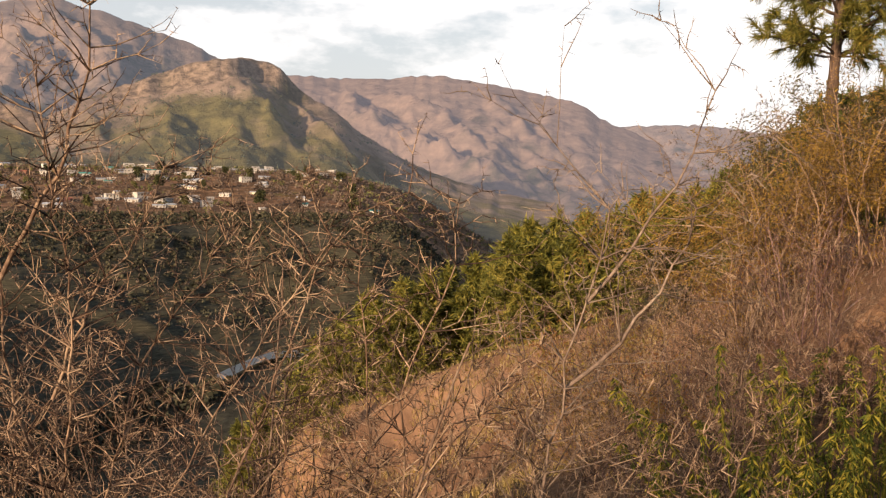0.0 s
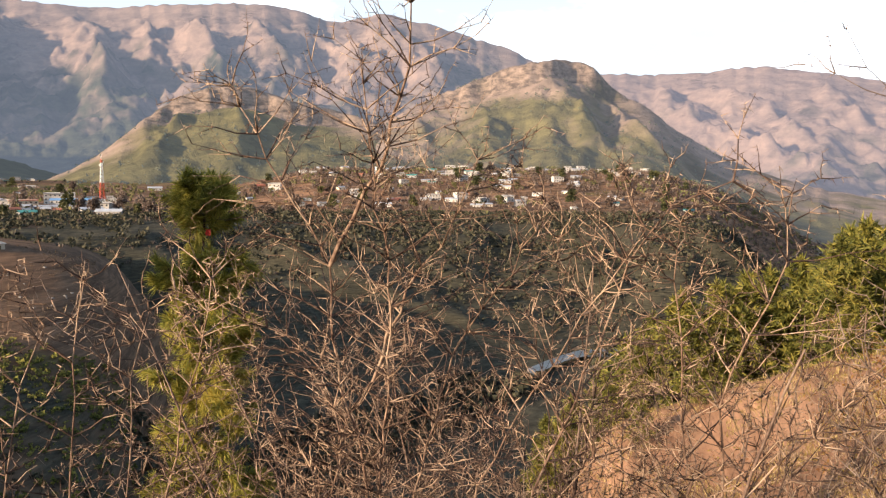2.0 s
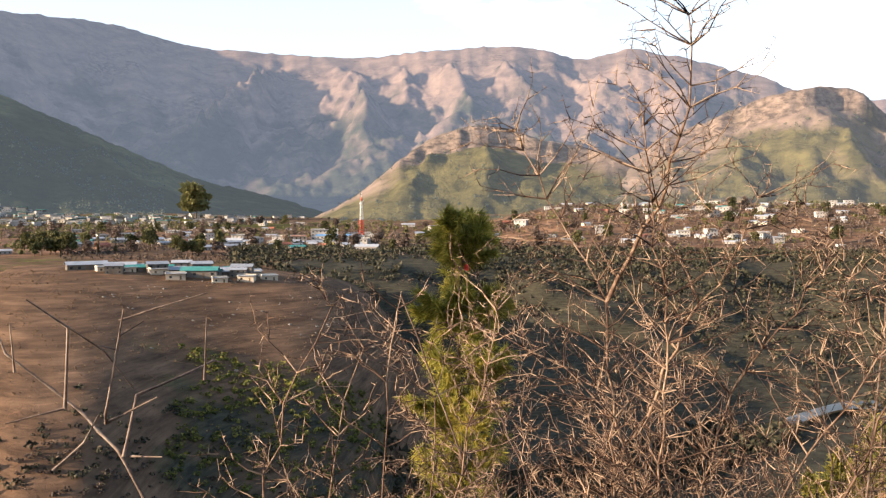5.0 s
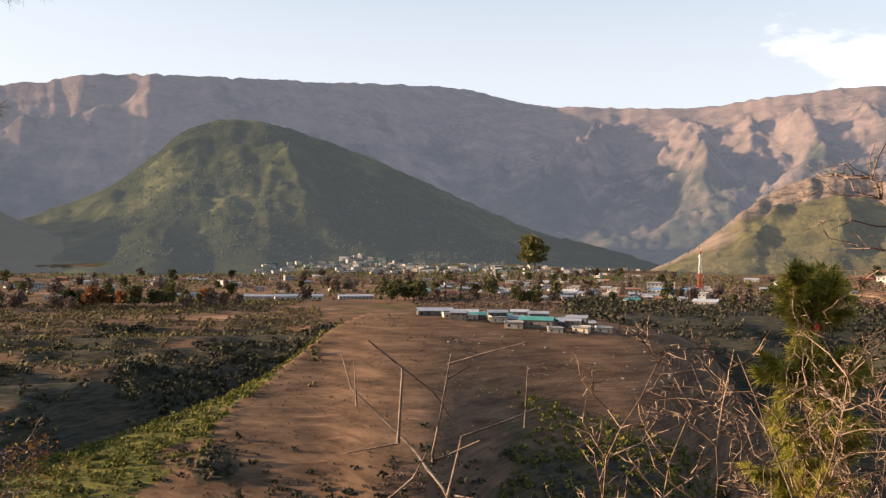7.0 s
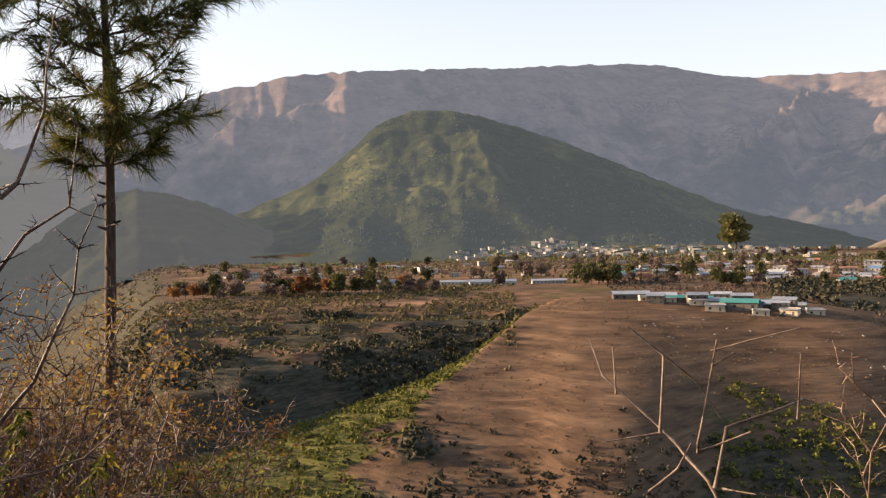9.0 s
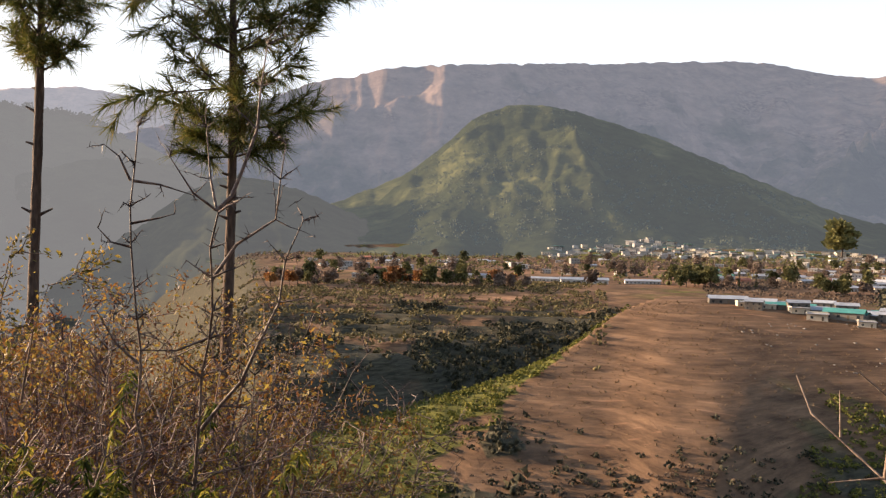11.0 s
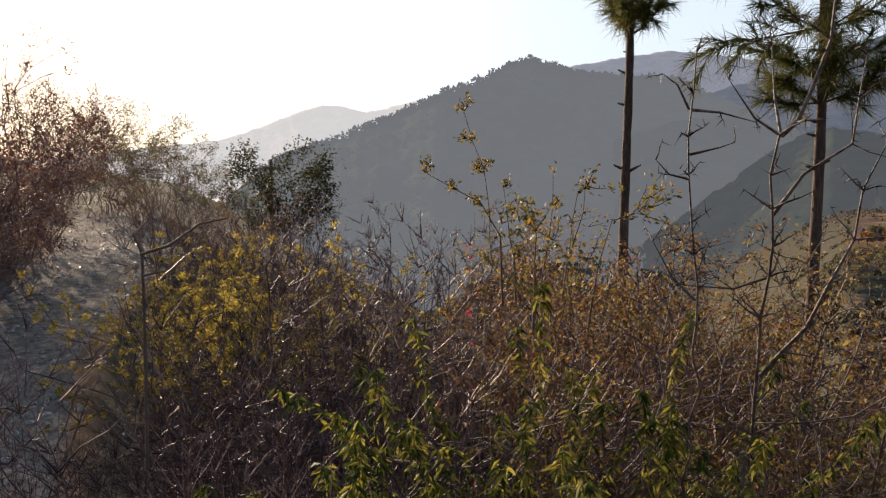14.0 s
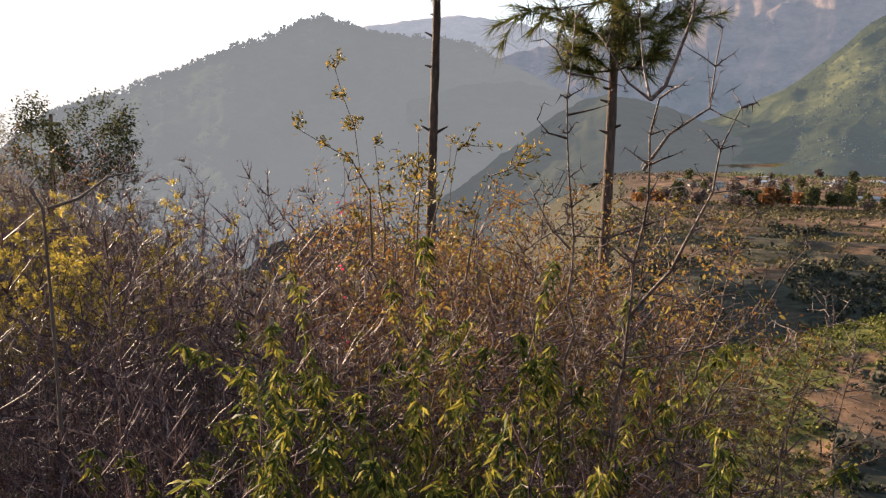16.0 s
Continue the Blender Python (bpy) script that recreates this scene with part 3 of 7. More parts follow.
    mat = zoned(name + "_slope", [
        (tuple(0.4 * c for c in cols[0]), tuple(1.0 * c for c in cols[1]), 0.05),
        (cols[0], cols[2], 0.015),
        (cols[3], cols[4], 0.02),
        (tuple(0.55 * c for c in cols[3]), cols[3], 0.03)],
        (cols[0], cols[1], 0.012), haze_glow=haze_glow, bump_scale=grain, bump_dist=relief, wander=0.35, wander_scale=0.012, strata=2.2)
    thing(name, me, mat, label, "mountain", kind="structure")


build_ground()
DRY = [(0.115, 0.087, 0.072), (0.198, 0.145, 0.116), (0.225, 0.165, 0.13), (0.022, 0.026, 0.017), (0.05, 0.052, 0.034)]
OLIVE = [(0.15, 0.115, 0.088), (0.26, 0.195, 0.148), (0.31, 0.225, 0.178), (0.062, 0.058, 0.024), (0.14, 0.122, 0.05)]
FOREST = [(0.11, 0.09, 0.07), (0.19, 0.15, 0.115), (0.22, 0.175, 0.14), (0.032, 0.038, 0.017), (0.095, 0.095, 0.04)]
# near black, so the haze put into the emission sets the tone
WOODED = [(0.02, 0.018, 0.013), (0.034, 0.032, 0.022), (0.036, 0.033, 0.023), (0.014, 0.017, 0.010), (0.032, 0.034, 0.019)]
MAIN = [(14.0, 6.6), (15.9, 7.7), (17.9, 8.2), (21.1, 9.2), (22.5, 9.4), (24.0, 9.9), (25.6, 9.5), (27.4, 9.07), (29.6, 9.9), (32.6, 10.15), (37.9, 9.8), (41.2, 9.35), (44.4, 9.4), (51.2, 9.65),
        (53.6, 10.05), (55.7, 10.6), (58.1, 10.9), (61.3, 11.05), (67.7, 11.05), (75.2, 11.0), (79.6, 10.75), (81.4, 10.5), (82.5, 10.0), (84.8, 9.75), (87.6, 8.7), (92.2, 6.9), (95.9, 6.1), (101, 4.5), (10.5, 4.5), (8, 3.0)]
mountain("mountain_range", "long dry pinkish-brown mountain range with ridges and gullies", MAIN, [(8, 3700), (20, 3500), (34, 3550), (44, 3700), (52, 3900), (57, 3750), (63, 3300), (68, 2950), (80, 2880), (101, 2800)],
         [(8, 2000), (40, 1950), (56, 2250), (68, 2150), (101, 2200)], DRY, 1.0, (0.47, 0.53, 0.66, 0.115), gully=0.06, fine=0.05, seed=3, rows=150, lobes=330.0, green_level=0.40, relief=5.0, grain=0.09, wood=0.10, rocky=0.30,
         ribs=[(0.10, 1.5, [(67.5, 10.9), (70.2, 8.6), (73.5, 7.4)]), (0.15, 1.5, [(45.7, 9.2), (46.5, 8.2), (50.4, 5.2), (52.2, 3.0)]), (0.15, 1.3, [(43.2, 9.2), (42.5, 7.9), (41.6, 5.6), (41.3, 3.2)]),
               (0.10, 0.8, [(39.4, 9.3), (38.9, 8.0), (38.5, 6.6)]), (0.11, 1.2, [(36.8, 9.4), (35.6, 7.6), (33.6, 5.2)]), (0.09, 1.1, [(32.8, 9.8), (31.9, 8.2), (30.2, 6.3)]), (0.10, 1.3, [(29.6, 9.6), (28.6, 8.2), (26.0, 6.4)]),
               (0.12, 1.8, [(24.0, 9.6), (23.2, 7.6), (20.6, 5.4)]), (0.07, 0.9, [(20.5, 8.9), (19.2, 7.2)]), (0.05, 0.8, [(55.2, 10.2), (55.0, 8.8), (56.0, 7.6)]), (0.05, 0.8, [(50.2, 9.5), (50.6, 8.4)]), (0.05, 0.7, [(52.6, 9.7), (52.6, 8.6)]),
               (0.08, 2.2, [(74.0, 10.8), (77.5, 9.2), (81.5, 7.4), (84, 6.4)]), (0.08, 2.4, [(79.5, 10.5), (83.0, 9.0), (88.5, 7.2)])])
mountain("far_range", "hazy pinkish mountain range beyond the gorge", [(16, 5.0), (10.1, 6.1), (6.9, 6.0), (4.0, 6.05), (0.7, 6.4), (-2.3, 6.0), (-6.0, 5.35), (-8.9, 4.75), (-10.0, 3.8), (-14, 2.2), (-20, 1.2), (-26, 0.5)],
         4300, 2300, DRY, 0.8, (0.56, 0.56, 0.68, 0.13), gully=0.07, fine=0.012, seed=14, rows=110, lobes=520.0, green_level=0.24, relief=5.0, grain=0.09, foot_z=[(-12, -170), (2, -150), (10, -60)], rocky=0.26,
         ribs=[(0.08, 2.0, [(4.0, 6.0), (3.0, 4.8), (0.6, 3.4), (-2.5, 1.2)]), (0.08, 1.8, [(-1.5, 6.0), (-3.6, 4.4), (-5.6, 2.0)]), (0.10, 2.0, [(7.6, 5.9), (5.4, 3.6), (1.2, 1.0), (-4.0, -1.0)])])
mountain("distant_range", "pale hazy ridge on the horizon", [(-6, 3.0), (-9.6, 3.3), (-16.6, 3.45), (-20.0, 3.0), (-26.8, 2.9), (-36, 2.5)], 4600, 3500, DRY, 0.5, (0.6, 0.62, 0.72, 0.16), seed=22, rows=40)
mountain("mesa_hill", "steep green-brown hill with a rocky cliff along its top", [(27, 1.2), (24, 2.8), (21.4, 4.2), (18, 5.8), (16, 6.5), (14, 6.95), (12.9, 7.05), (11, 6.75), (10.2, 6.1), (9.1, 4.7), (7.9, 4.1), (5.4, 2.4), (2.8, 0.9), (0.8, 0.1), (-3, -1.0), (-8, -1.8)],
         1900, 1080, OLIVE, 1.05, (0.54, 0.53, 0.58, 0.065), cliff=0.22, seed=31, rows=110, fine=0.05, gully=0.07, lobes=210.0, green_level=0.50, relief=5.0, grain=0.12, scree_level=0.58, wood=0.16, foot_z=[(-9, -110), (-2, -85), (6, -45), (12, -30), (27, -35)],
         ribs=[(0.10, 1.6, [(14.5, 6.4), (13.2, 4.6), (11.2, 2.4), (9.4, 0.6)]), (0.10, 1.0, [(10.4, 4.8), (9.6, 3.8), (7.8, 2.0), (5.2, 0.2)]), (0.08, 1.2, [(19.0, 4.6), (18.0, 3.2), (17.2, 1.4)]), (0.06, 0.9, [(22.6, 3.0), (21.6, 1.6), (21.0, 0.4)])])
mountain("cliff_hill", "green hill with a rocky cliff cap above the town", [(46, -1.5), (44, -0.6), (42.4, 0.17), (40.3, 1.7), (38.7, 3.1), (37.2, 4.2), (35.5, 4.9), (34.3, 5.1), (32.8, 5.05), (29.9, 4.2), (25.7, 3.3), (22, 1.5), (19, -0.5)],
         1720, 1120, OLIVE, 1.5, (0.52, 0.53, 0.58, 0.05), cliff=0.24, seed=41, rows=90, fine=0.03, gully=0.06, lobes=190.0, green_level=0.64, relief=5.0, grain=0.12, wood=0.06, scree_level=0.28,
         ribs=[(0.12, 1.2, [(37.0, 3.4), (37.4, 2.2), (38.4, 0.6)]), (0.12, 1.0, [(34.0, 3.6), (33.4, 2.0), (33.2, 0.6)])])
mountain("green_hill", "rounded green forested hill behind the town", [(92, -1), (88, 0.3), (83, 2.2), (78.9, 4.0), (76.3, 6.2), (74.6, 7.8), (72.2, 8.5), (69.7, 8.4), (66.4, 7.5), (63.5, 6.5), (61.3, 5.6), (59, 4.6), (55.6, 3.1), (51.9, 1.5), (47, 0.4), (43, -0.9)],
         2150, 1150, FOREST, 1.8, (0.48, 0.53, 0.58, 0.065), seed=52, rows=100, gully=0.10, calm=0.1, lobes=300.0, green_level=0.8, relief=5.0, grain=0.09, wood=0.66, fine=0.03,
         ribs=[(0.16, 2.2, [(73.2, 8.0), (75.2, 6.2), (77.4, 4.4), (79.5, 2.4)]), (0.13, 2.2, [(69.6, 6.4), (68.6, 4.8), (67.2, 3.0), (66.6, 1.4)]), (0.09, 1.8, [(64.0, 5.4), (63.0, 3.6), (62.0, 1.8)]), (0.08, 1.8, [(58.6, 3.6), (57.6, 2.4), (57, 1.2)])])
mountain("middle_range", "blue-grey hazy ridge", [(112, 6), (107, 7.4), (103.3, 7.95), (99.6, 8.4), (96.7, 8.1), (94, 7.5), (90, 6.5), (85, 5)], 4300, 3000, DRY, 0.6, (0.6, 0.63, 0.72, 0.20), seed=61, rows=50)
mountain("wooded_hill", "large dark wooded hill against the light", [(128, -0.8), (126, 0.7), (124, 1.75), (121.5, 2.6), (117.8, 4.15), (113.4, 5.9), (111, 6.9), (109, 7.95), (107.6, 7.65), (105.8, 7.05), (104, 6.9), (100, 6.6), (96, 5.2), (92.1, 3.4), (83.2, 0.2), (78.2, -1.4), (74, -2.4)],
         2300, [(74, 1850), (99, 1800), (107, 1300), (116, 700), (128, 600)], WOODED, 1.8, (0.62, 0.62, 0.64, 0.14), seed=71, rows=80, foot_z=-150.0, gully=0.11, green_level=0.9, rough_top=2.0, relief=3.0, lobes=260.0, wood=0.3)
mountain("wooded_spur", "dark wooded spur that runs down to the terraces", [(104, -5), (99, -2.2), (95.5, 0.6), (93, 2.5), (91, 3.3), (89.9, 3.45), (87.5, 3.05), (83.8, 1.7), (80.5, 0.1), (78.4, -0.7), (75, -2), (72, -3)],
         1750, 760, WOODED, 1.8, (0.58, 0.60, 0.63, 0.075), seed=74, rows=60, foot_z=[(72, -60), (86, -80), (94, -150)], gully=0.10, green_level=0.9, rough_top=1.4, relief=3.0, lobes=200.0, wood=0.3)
# added ridge: grades the painted haze between the large hill and the spur
mountain("wooded_shoulder", "added wooded ridge that steps the haze below the large hill", [(114, -4), (109, -0.5), (105, 2.0), (100, 3.9), (96, 4.3), (92, 3.5), (87, 1.9), (82, 0.0), (77, -2)],
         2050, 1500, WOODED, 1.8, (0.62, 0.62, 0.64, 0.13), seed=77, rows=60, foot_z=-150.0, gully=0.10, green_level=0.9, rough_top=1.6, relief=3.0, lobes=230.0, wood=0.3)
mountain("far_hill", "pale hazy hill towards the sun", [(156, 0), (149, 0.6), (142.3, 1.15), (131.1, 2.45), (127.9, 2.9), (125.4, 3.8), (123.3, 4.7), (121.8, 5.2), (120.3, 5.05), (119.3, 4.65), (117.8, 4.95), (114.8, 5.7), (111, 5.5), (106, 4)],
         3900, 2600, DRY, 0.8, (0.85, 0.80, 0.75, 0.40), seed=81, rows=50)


# ---- plants ----
def tubes(segs, sides=3):
    """Tapered tubes round segments given as rows of x0 y0 z0 x1 y1 z1 r0 r1."""
    s = np.asarray(segs, float)
    a, b = s[:, 0:3], s[:, 3:6]
    d = b - a
    d /= np.maximum(np.linalg.norm(d, axis=1, keepdims=True), 1e-9)
    ref = np.where(np.abs(d[:, 2:3]) > 0.9, np.array([[1.0, 0, 0]]), np.array([[0, 0, 1.0]]))
    p = np.cross(d, ref)
    p /= np.linalg.norm(p, axis=1, keepdims=True)
    q = np.cross(d, p)
    rings = []
    for k in range(sides):
        an = 2 * math.pi * k / sides
        o = p * math.cos(an) + q * math.sin(an)
        rings.append((a + o * s[:, 6:7], b + o * s[:, 7:8]))
    n = len(s)
    v = np.concatenate([r[0] for r in rings] + [r[1] for r in rings])
    i = np.arange(n)
    f = [np.stack([i + k * n, i + ((k + 1) % sides) * n, i + (sides + (k + 1) % sides) * n, i + (sides + k) * n], 1) for k in range(sides)]
    return v, np.concatenate(f)


def chain(rows, sides=6):
    """One unbroken tapered tube through segments that follow one another."""
    s = np.asarray(rows, float)
    pts = np.concatenate([s[:, 0:3], s[-1:, 3:6]])
    rad = np.concatenate([s[:, 6], s[-1:, 7]])
    d = np.gradient(pts, axis=0)
    d /= np.maximum(np.linalg.norm(d, axis=1, keepdims=True), 1e-9)
    p = np.cross(d, np.array([[0.31, 0.95, 0.05]]))
    p /= np.linalg.norm(p, axis=1, keepdims=True)
    q = np.cross(d, p)
    an = np.arange(sides) * 2 * math.pi / sides
    v = pts[:, None] + (p[:, None] * np.cos(an)[None, :, None] + q[:, None] * np.sin(an)[None, :, None]) * rad[:, None, None]
    i = np.arange(len(pts) * sides).reshape(len(pts), sides)
    j = np.roll(i, -1, 1)
    f = np.stack([i[:-1], j[:-1], j[1:], i[1:]], -1).reshape(-1, 4)
    return v.reshape(-1, 3), f


def leaves(points, dirs, size, rng, width=0.42, droop=0.5, plain=False):
    """Folded pointed leaves at points; plain ones are two triangles each."""
    P, D = np.asarray(points, float), np.asarray(dirs, float)
    n = len(P)
    sz = size * (0.6 + 0.8 * rng.rand(n, 1))
    D = D + rng.normal(0, 0.5, (n, 3)) - np.array([[0, 0, droop]])
    D /= np.linalg.norm(D, axis=1, keepdims=True)
    side = np.cross(D, rng.normal(0, 1, (n, 3)))
    side /= np.linalg.norm(side, axis=1, keepdims=True)
    nor = np.cross(D, side)
    mid = P + D * sz * 0.5 + nor * sz * 0.10
    tip = P + D * sz - np.array([[0, 0, 0.12]]) * sz
    l, r = mid + side * sz * width * 0.5 - nor * sz * 0.12, mid - side * sz * width * 0.5 - nor * sz * 0.12
    i = np.arange(n)
    if plain:
        return np.concatenate([P, l, r, tip]), np.concatenate([np.stack((i, i + n, i + 3 * n), 1), np.stack((i, i + 3 * n, i + 2 * n), 1)])
    v = np.concatenate([P, l, mid, r, tip])
    f = np.concatenate([np.stack(c, 1) for c in ((i, i + n, i + 2 * n), (i, i + 2 * n, i + 3 * n), (i + n, i + 4 * n, i + 2 * n), (i + 2 * n, i + 4 * n, i + 3 * n))])
    return v, f


def grow(rng, p, d, length, r, level, out, nodes, wob=0.22, up=0.08, kids=(3, 5), thorn=0.0, top=2, spread=0.9, ratio=0.5, twig_r=0.0032, zig=0.0):
    """One branch and all that springs from it: rows for tubes in out[level], places for leaves in nodes."""
    n = max(3, int(length / (0.14 if not zig else 0.13)))
    step = length / n
    here = np.array(p, float)
    d = np.array(d, float)
    kink = np.cross(d, rng.normal(0, 1, 3))
    kink *= zig / max(np.linalg.norm(kink), 1e-6)
    for k in range(n):
        d = d + rng.normal(0, wob, 3) * (1.0 - 0.2 * level) + np.array([0, 0, up])
        d /= np.linalg.norm(d)
        way = d + kink * (1 if k % 2 else -1) * (0.5 + rng.rand())
        nxt = here + way / np.linalg.norm(way) * step
        r0, r1 = r * (1 - 0.75 * k / n), r * (1 - 0.75 * (k + 1) / n)
        out[level].append((*here, *nxt, r0, r1))
        if level >= 1:
            nodes.append((nxt, d))
        if thorn and level >= 1:
            for _ in range(3 if not zig else 2):
                if rng.rand() < thorn:
                    td = rng.normal(0, 1, 3)
                    td = td - d * (td @ d) * 0.8
                    td /= np.linalg.norm(td)
                    e = here + (nxt - here) * rng.rand()
                    out[-1].append((*e, *(e + td * ((0.012 + 0.028 * rng.rand()) * (1.1 if zig else 1.0))), 0.0030, 0.0008))
        if level < top and k >= n * (0.18 if level else 0.25):
            want = (kids[0] + (kids[1] - kids[0]) * rng.rand()) / n * (1.3 if level == 0 else 1.0)
            while want > rng.rand():
                want -= 1
                s = rng.normal(0, 1, 3)
                s = s - d * (s @ d)
                s /= np.linalg.norm(s)
                cd = d + s * spread * (0.7 + 0.6 * rng.rand())
                cd /= np.linalg.norm(cd)
                cl = length * ratio * (0.5 + 0.7 * rng.rand()) * (1.1 - 0.6 * k / n)
                grow(rng, nxt, cd, max(cl, 0.1), max(r1 * 0.6, twig_r), level + 1, out, nodes, wob, up, kids, thorn, top, spread, ratio, twig_r, zig)
        here = nxt


def bush(name, label, category, seed, height_m, stems=6, lean=0.45, kids=(5, 8), thorn=0.5, top=2, stem_r=0.013, stem_mat=None, twig_mat=None,
         leaf_mat=None, leaf_size=0.05, leaf_n=0, leaf_width=0.42, wob=0.2, spread=0.9, ratio=0.45, base=0.25, droop=0.5, group="", leaf_low=0.0, twig_r=0.0032, up=0.05, zig=0.0, plain=False, loose=0.012):
    """A shrub at the origin: each stem, the twigs and the leaves are parts."""
    rng = np.random.RandomState(seed)
    root = tagged(new(name), label, category, group)
    twigs, nodes, spikes = [], [], []
    for k in range(stems):
        an = 2 * math.pi * (k + rng.rand() * 0.7) / stems
        o = np.array([math.cos(an), math.sin(an), 0])
        out = [[], [], [], [], []]
        nd = []
        ln = height_m * (0.72 + 0.35 * rng.rand())
        grow(rng, o * base * rng.rand(), o * lean * (0.4 + rng.rand()) + np.array([0, 0, 1.0]), ln, stem_r * (0.8 + 0.5 * rng.rand()), 0, out, nd, wob, up, kids, thorn, top, spread, ratio, twig_r, zig)
        part("stem", quick_mesh("stem", *chain(out[0], 5)), stem_mat or STEM, root)
        for o_ in out[1:-1]:
            twigs += o_
        spikes += out[-1]
        nodes += nd
    tagged(part("brushwood", quick_mesh("brushwood", *tubes(twigs, 3)), twig_mat or TWIG, root), kind="stuff")
    if spikes:
        s = np.array(spikes)
        w = np.cross(s[:, 3:6] - s[:, 0:3], rng.normal(0, 1, (len(s), 3)))
        w *= 0.0016 / np.maximum(np.linalg.norm(w, axis=1, keepdims=True), 1e-9)
        v = np.stack([s[:, 0:3] + w, s[:, 0:3] - w, s[:, 3:6]], 1).reshape(-1, 3)
        tagged(part("spine_cover", quick_mesh("spine_cover", v, np.arange(len(v)).reshape(-1, 3)), twig_mat or TWIG, root), kind="stuff")
    if leaf_n and nodes:
        nodes = [n for n in nodes if n[0][2] > leaf_low * height_m] or nodes
        pick = rng.randint(0, len(nodes), leaf_n)
        P = np.array([nodes[i][0] for i in pick]) + rng.normal(0, loose, (leaf_n, 3))
        D = np.array([nodes[i][1] for i in pick])
        tagged(part("foliage", quick_mesh("foliage", *leaves(P, D, leaf_size, rng, leaf_width, droop, plain)), leaf_mat or LEAF_GREEN, root), kind="stuff")
    return root


def tuft_rows(rng, centre, way, n, length, width, droop=0.15, fan=0.62):
    """Needles that burst from the end of a shoot: one thin triangle each."""
    d = rng.normal(0, fan, (n, 3)) + np.asarray(way)[None] * 1.1
    d /= np.linalg.norm(d, axis=1, keepdims=True)
    d[:, 2] -= droop
    ln = length * (0.7 + 0.5 * rng.rand(n, 1))
    side = np.cross(d, rng.normal(0, 1, (n, 3)))
    side /= np.maximum(np.linalg.norm(side, axis=1, keepdims=True), 1e-6)
    back = np.asarray(centre)[None] - np.asarray(way)[None] * length * 1.0 * rng.rand(n, 1)
    return np.stack([back + side * width, back - side * width, back + d * ln], 1)


def pine(name, label, seed, tall, clear, radius, trunk_r, tufts_per=5, needle=0.26, width=0.006, n_needles=46, whorls=9, per=5, lean=(0, 0), needle_mat=None,
         stubs=14, up=0.35, droop=0.2, taper=0.75, group="", crown_pow=0.75, skirt=0.755):
    """A pine: trunk with broken stubs, limbs in whorls, and needles in tufts."""
    rng = np.random.RandomState(seed)
    root = tagged(new(name), label, "pine tree", group)
    pts, rad = [], []
    n = 40
    for k in range(n + 1):
        t = k / n
        pts.append(np.array([lean[0] * t + 0.04 * math.sin(9 * t + seed), lean[1] * t + 0.04 * math.cos(8 * t + seed), tall * t]))
        rad.append(trunk_r * (1 - taper * t) * (1.25 if k == 0 else 1.0) * (1 + 0.06 * rng.randn()))
    rows = [(*pts[k], *pts[k + 1], rad[k], rad[k + 1]) for k in range(n)]
    part("trunk", quick_mesh("trunk", *chain(rows, 10)), BARK, root)

    def at(z):
        f = min(max(z / tall, 0), 0.999) * n
        i = int(f)
        return pts[i] + (pts[i + 1] - pts[i]) * (f - i), rad[i]

    rows = []
    for k in range(stubs):
        p, r = at(clear * (0.25 + 0.75 * rng.rand()))
        an = rng.rand() * 6.28
        d = np.array([math.cos(an), math.sin(an), 0.25 + 0.3 * rng.rand()])
        rows.append((*p, *(p + d * (r + 0.05 + 0.16 * rng.rand() ** 2)), 0.03 * trunk_r / 0.1, 0.012 * trunk_r / 0.1))
    for row in rows:
        part("branch_stub", quick_mesh("branch_stub", *tubes([row], 5)), BARK, root)
    limbs, tris = [], []
    for w in range(whorls):
        t = (w + 0.5 * rng.rand()) / whorls
        z = clear + (tall - clear) * t
        p, r = at(z)
        reach = radius * (1 - t) ** crown_pow * (skirt + (1 - skirt) * min(1, t * 3))
        a0 = rng.rand() * 6.28
        for b in range(per):
            an = a0 + 6.28 * (b + 0.5 * rng.rand()) / per
            ln = max(reach * (0.7 + 0.5 * rng.rand()), 0.25)
            d = np.array([math.cos(an), math.sin(an), up * (0.3 + rng.rand()) - 0.15 + 0.5 * t])
            here = p.copy()
            m = 6
            ends = []
            for k in range(m):
                d = d + rng.normal(0, 0.12, 3) + np.array([0, 0, 0.06])
                d /= np.linalg.norm(d)
                nx = here + d * ln / m
                rr = max(r * 0.30, 0.012) * (1 - 0.75 * k / m)
                limbs.append((*here, *nx, rr, rr * 0.86))
                here = nx
                if k >= 1:
                    for _ in range(2 if ln > 0.8 else 1):
                        sd = d + rng.normal(0, 0.75, 3)
                        sd /= np.linalg.norm(sd)
                        e = nx + sd * ln * (0.16 + 0.2 * rng.rand())
                        limbs.append((*nx, *e, rr * 0.5, 0.005))
                        ends.append((e, sd))
            ends.append((here, d))
            rng.shuffle(ends)
            ends = ends * 2
            for e, sd in ends[:int(2 + (tufts_per - 2) * min(1, ln / (0.55 * radius)))]:
                tris.append(tuft_rows(rng, e, sd, n_needles, needle, width, droop))
    top = pts[-1]
    for k in range(4):
        tris.append(tuft_rows(rng, top - np.array([0, 0, 0.12 * k]), np.array([0, 0, 1.0]), n_needles, needle, width, 0.0))
    tagged(part("limb_frame", quick_mesh("limb_frame", *tubes(limbs, 3)), BARK, root), kind="stuff")
    v = np.concatenate(tris).reshape(-1, 3)
    tagged(part("needle_cover", quick_mesh("needle_cover", v, np.arange(len(v)).reshape(-1, 3)), needle_mat or NEEDLE, root), kind="stuff")
    return root


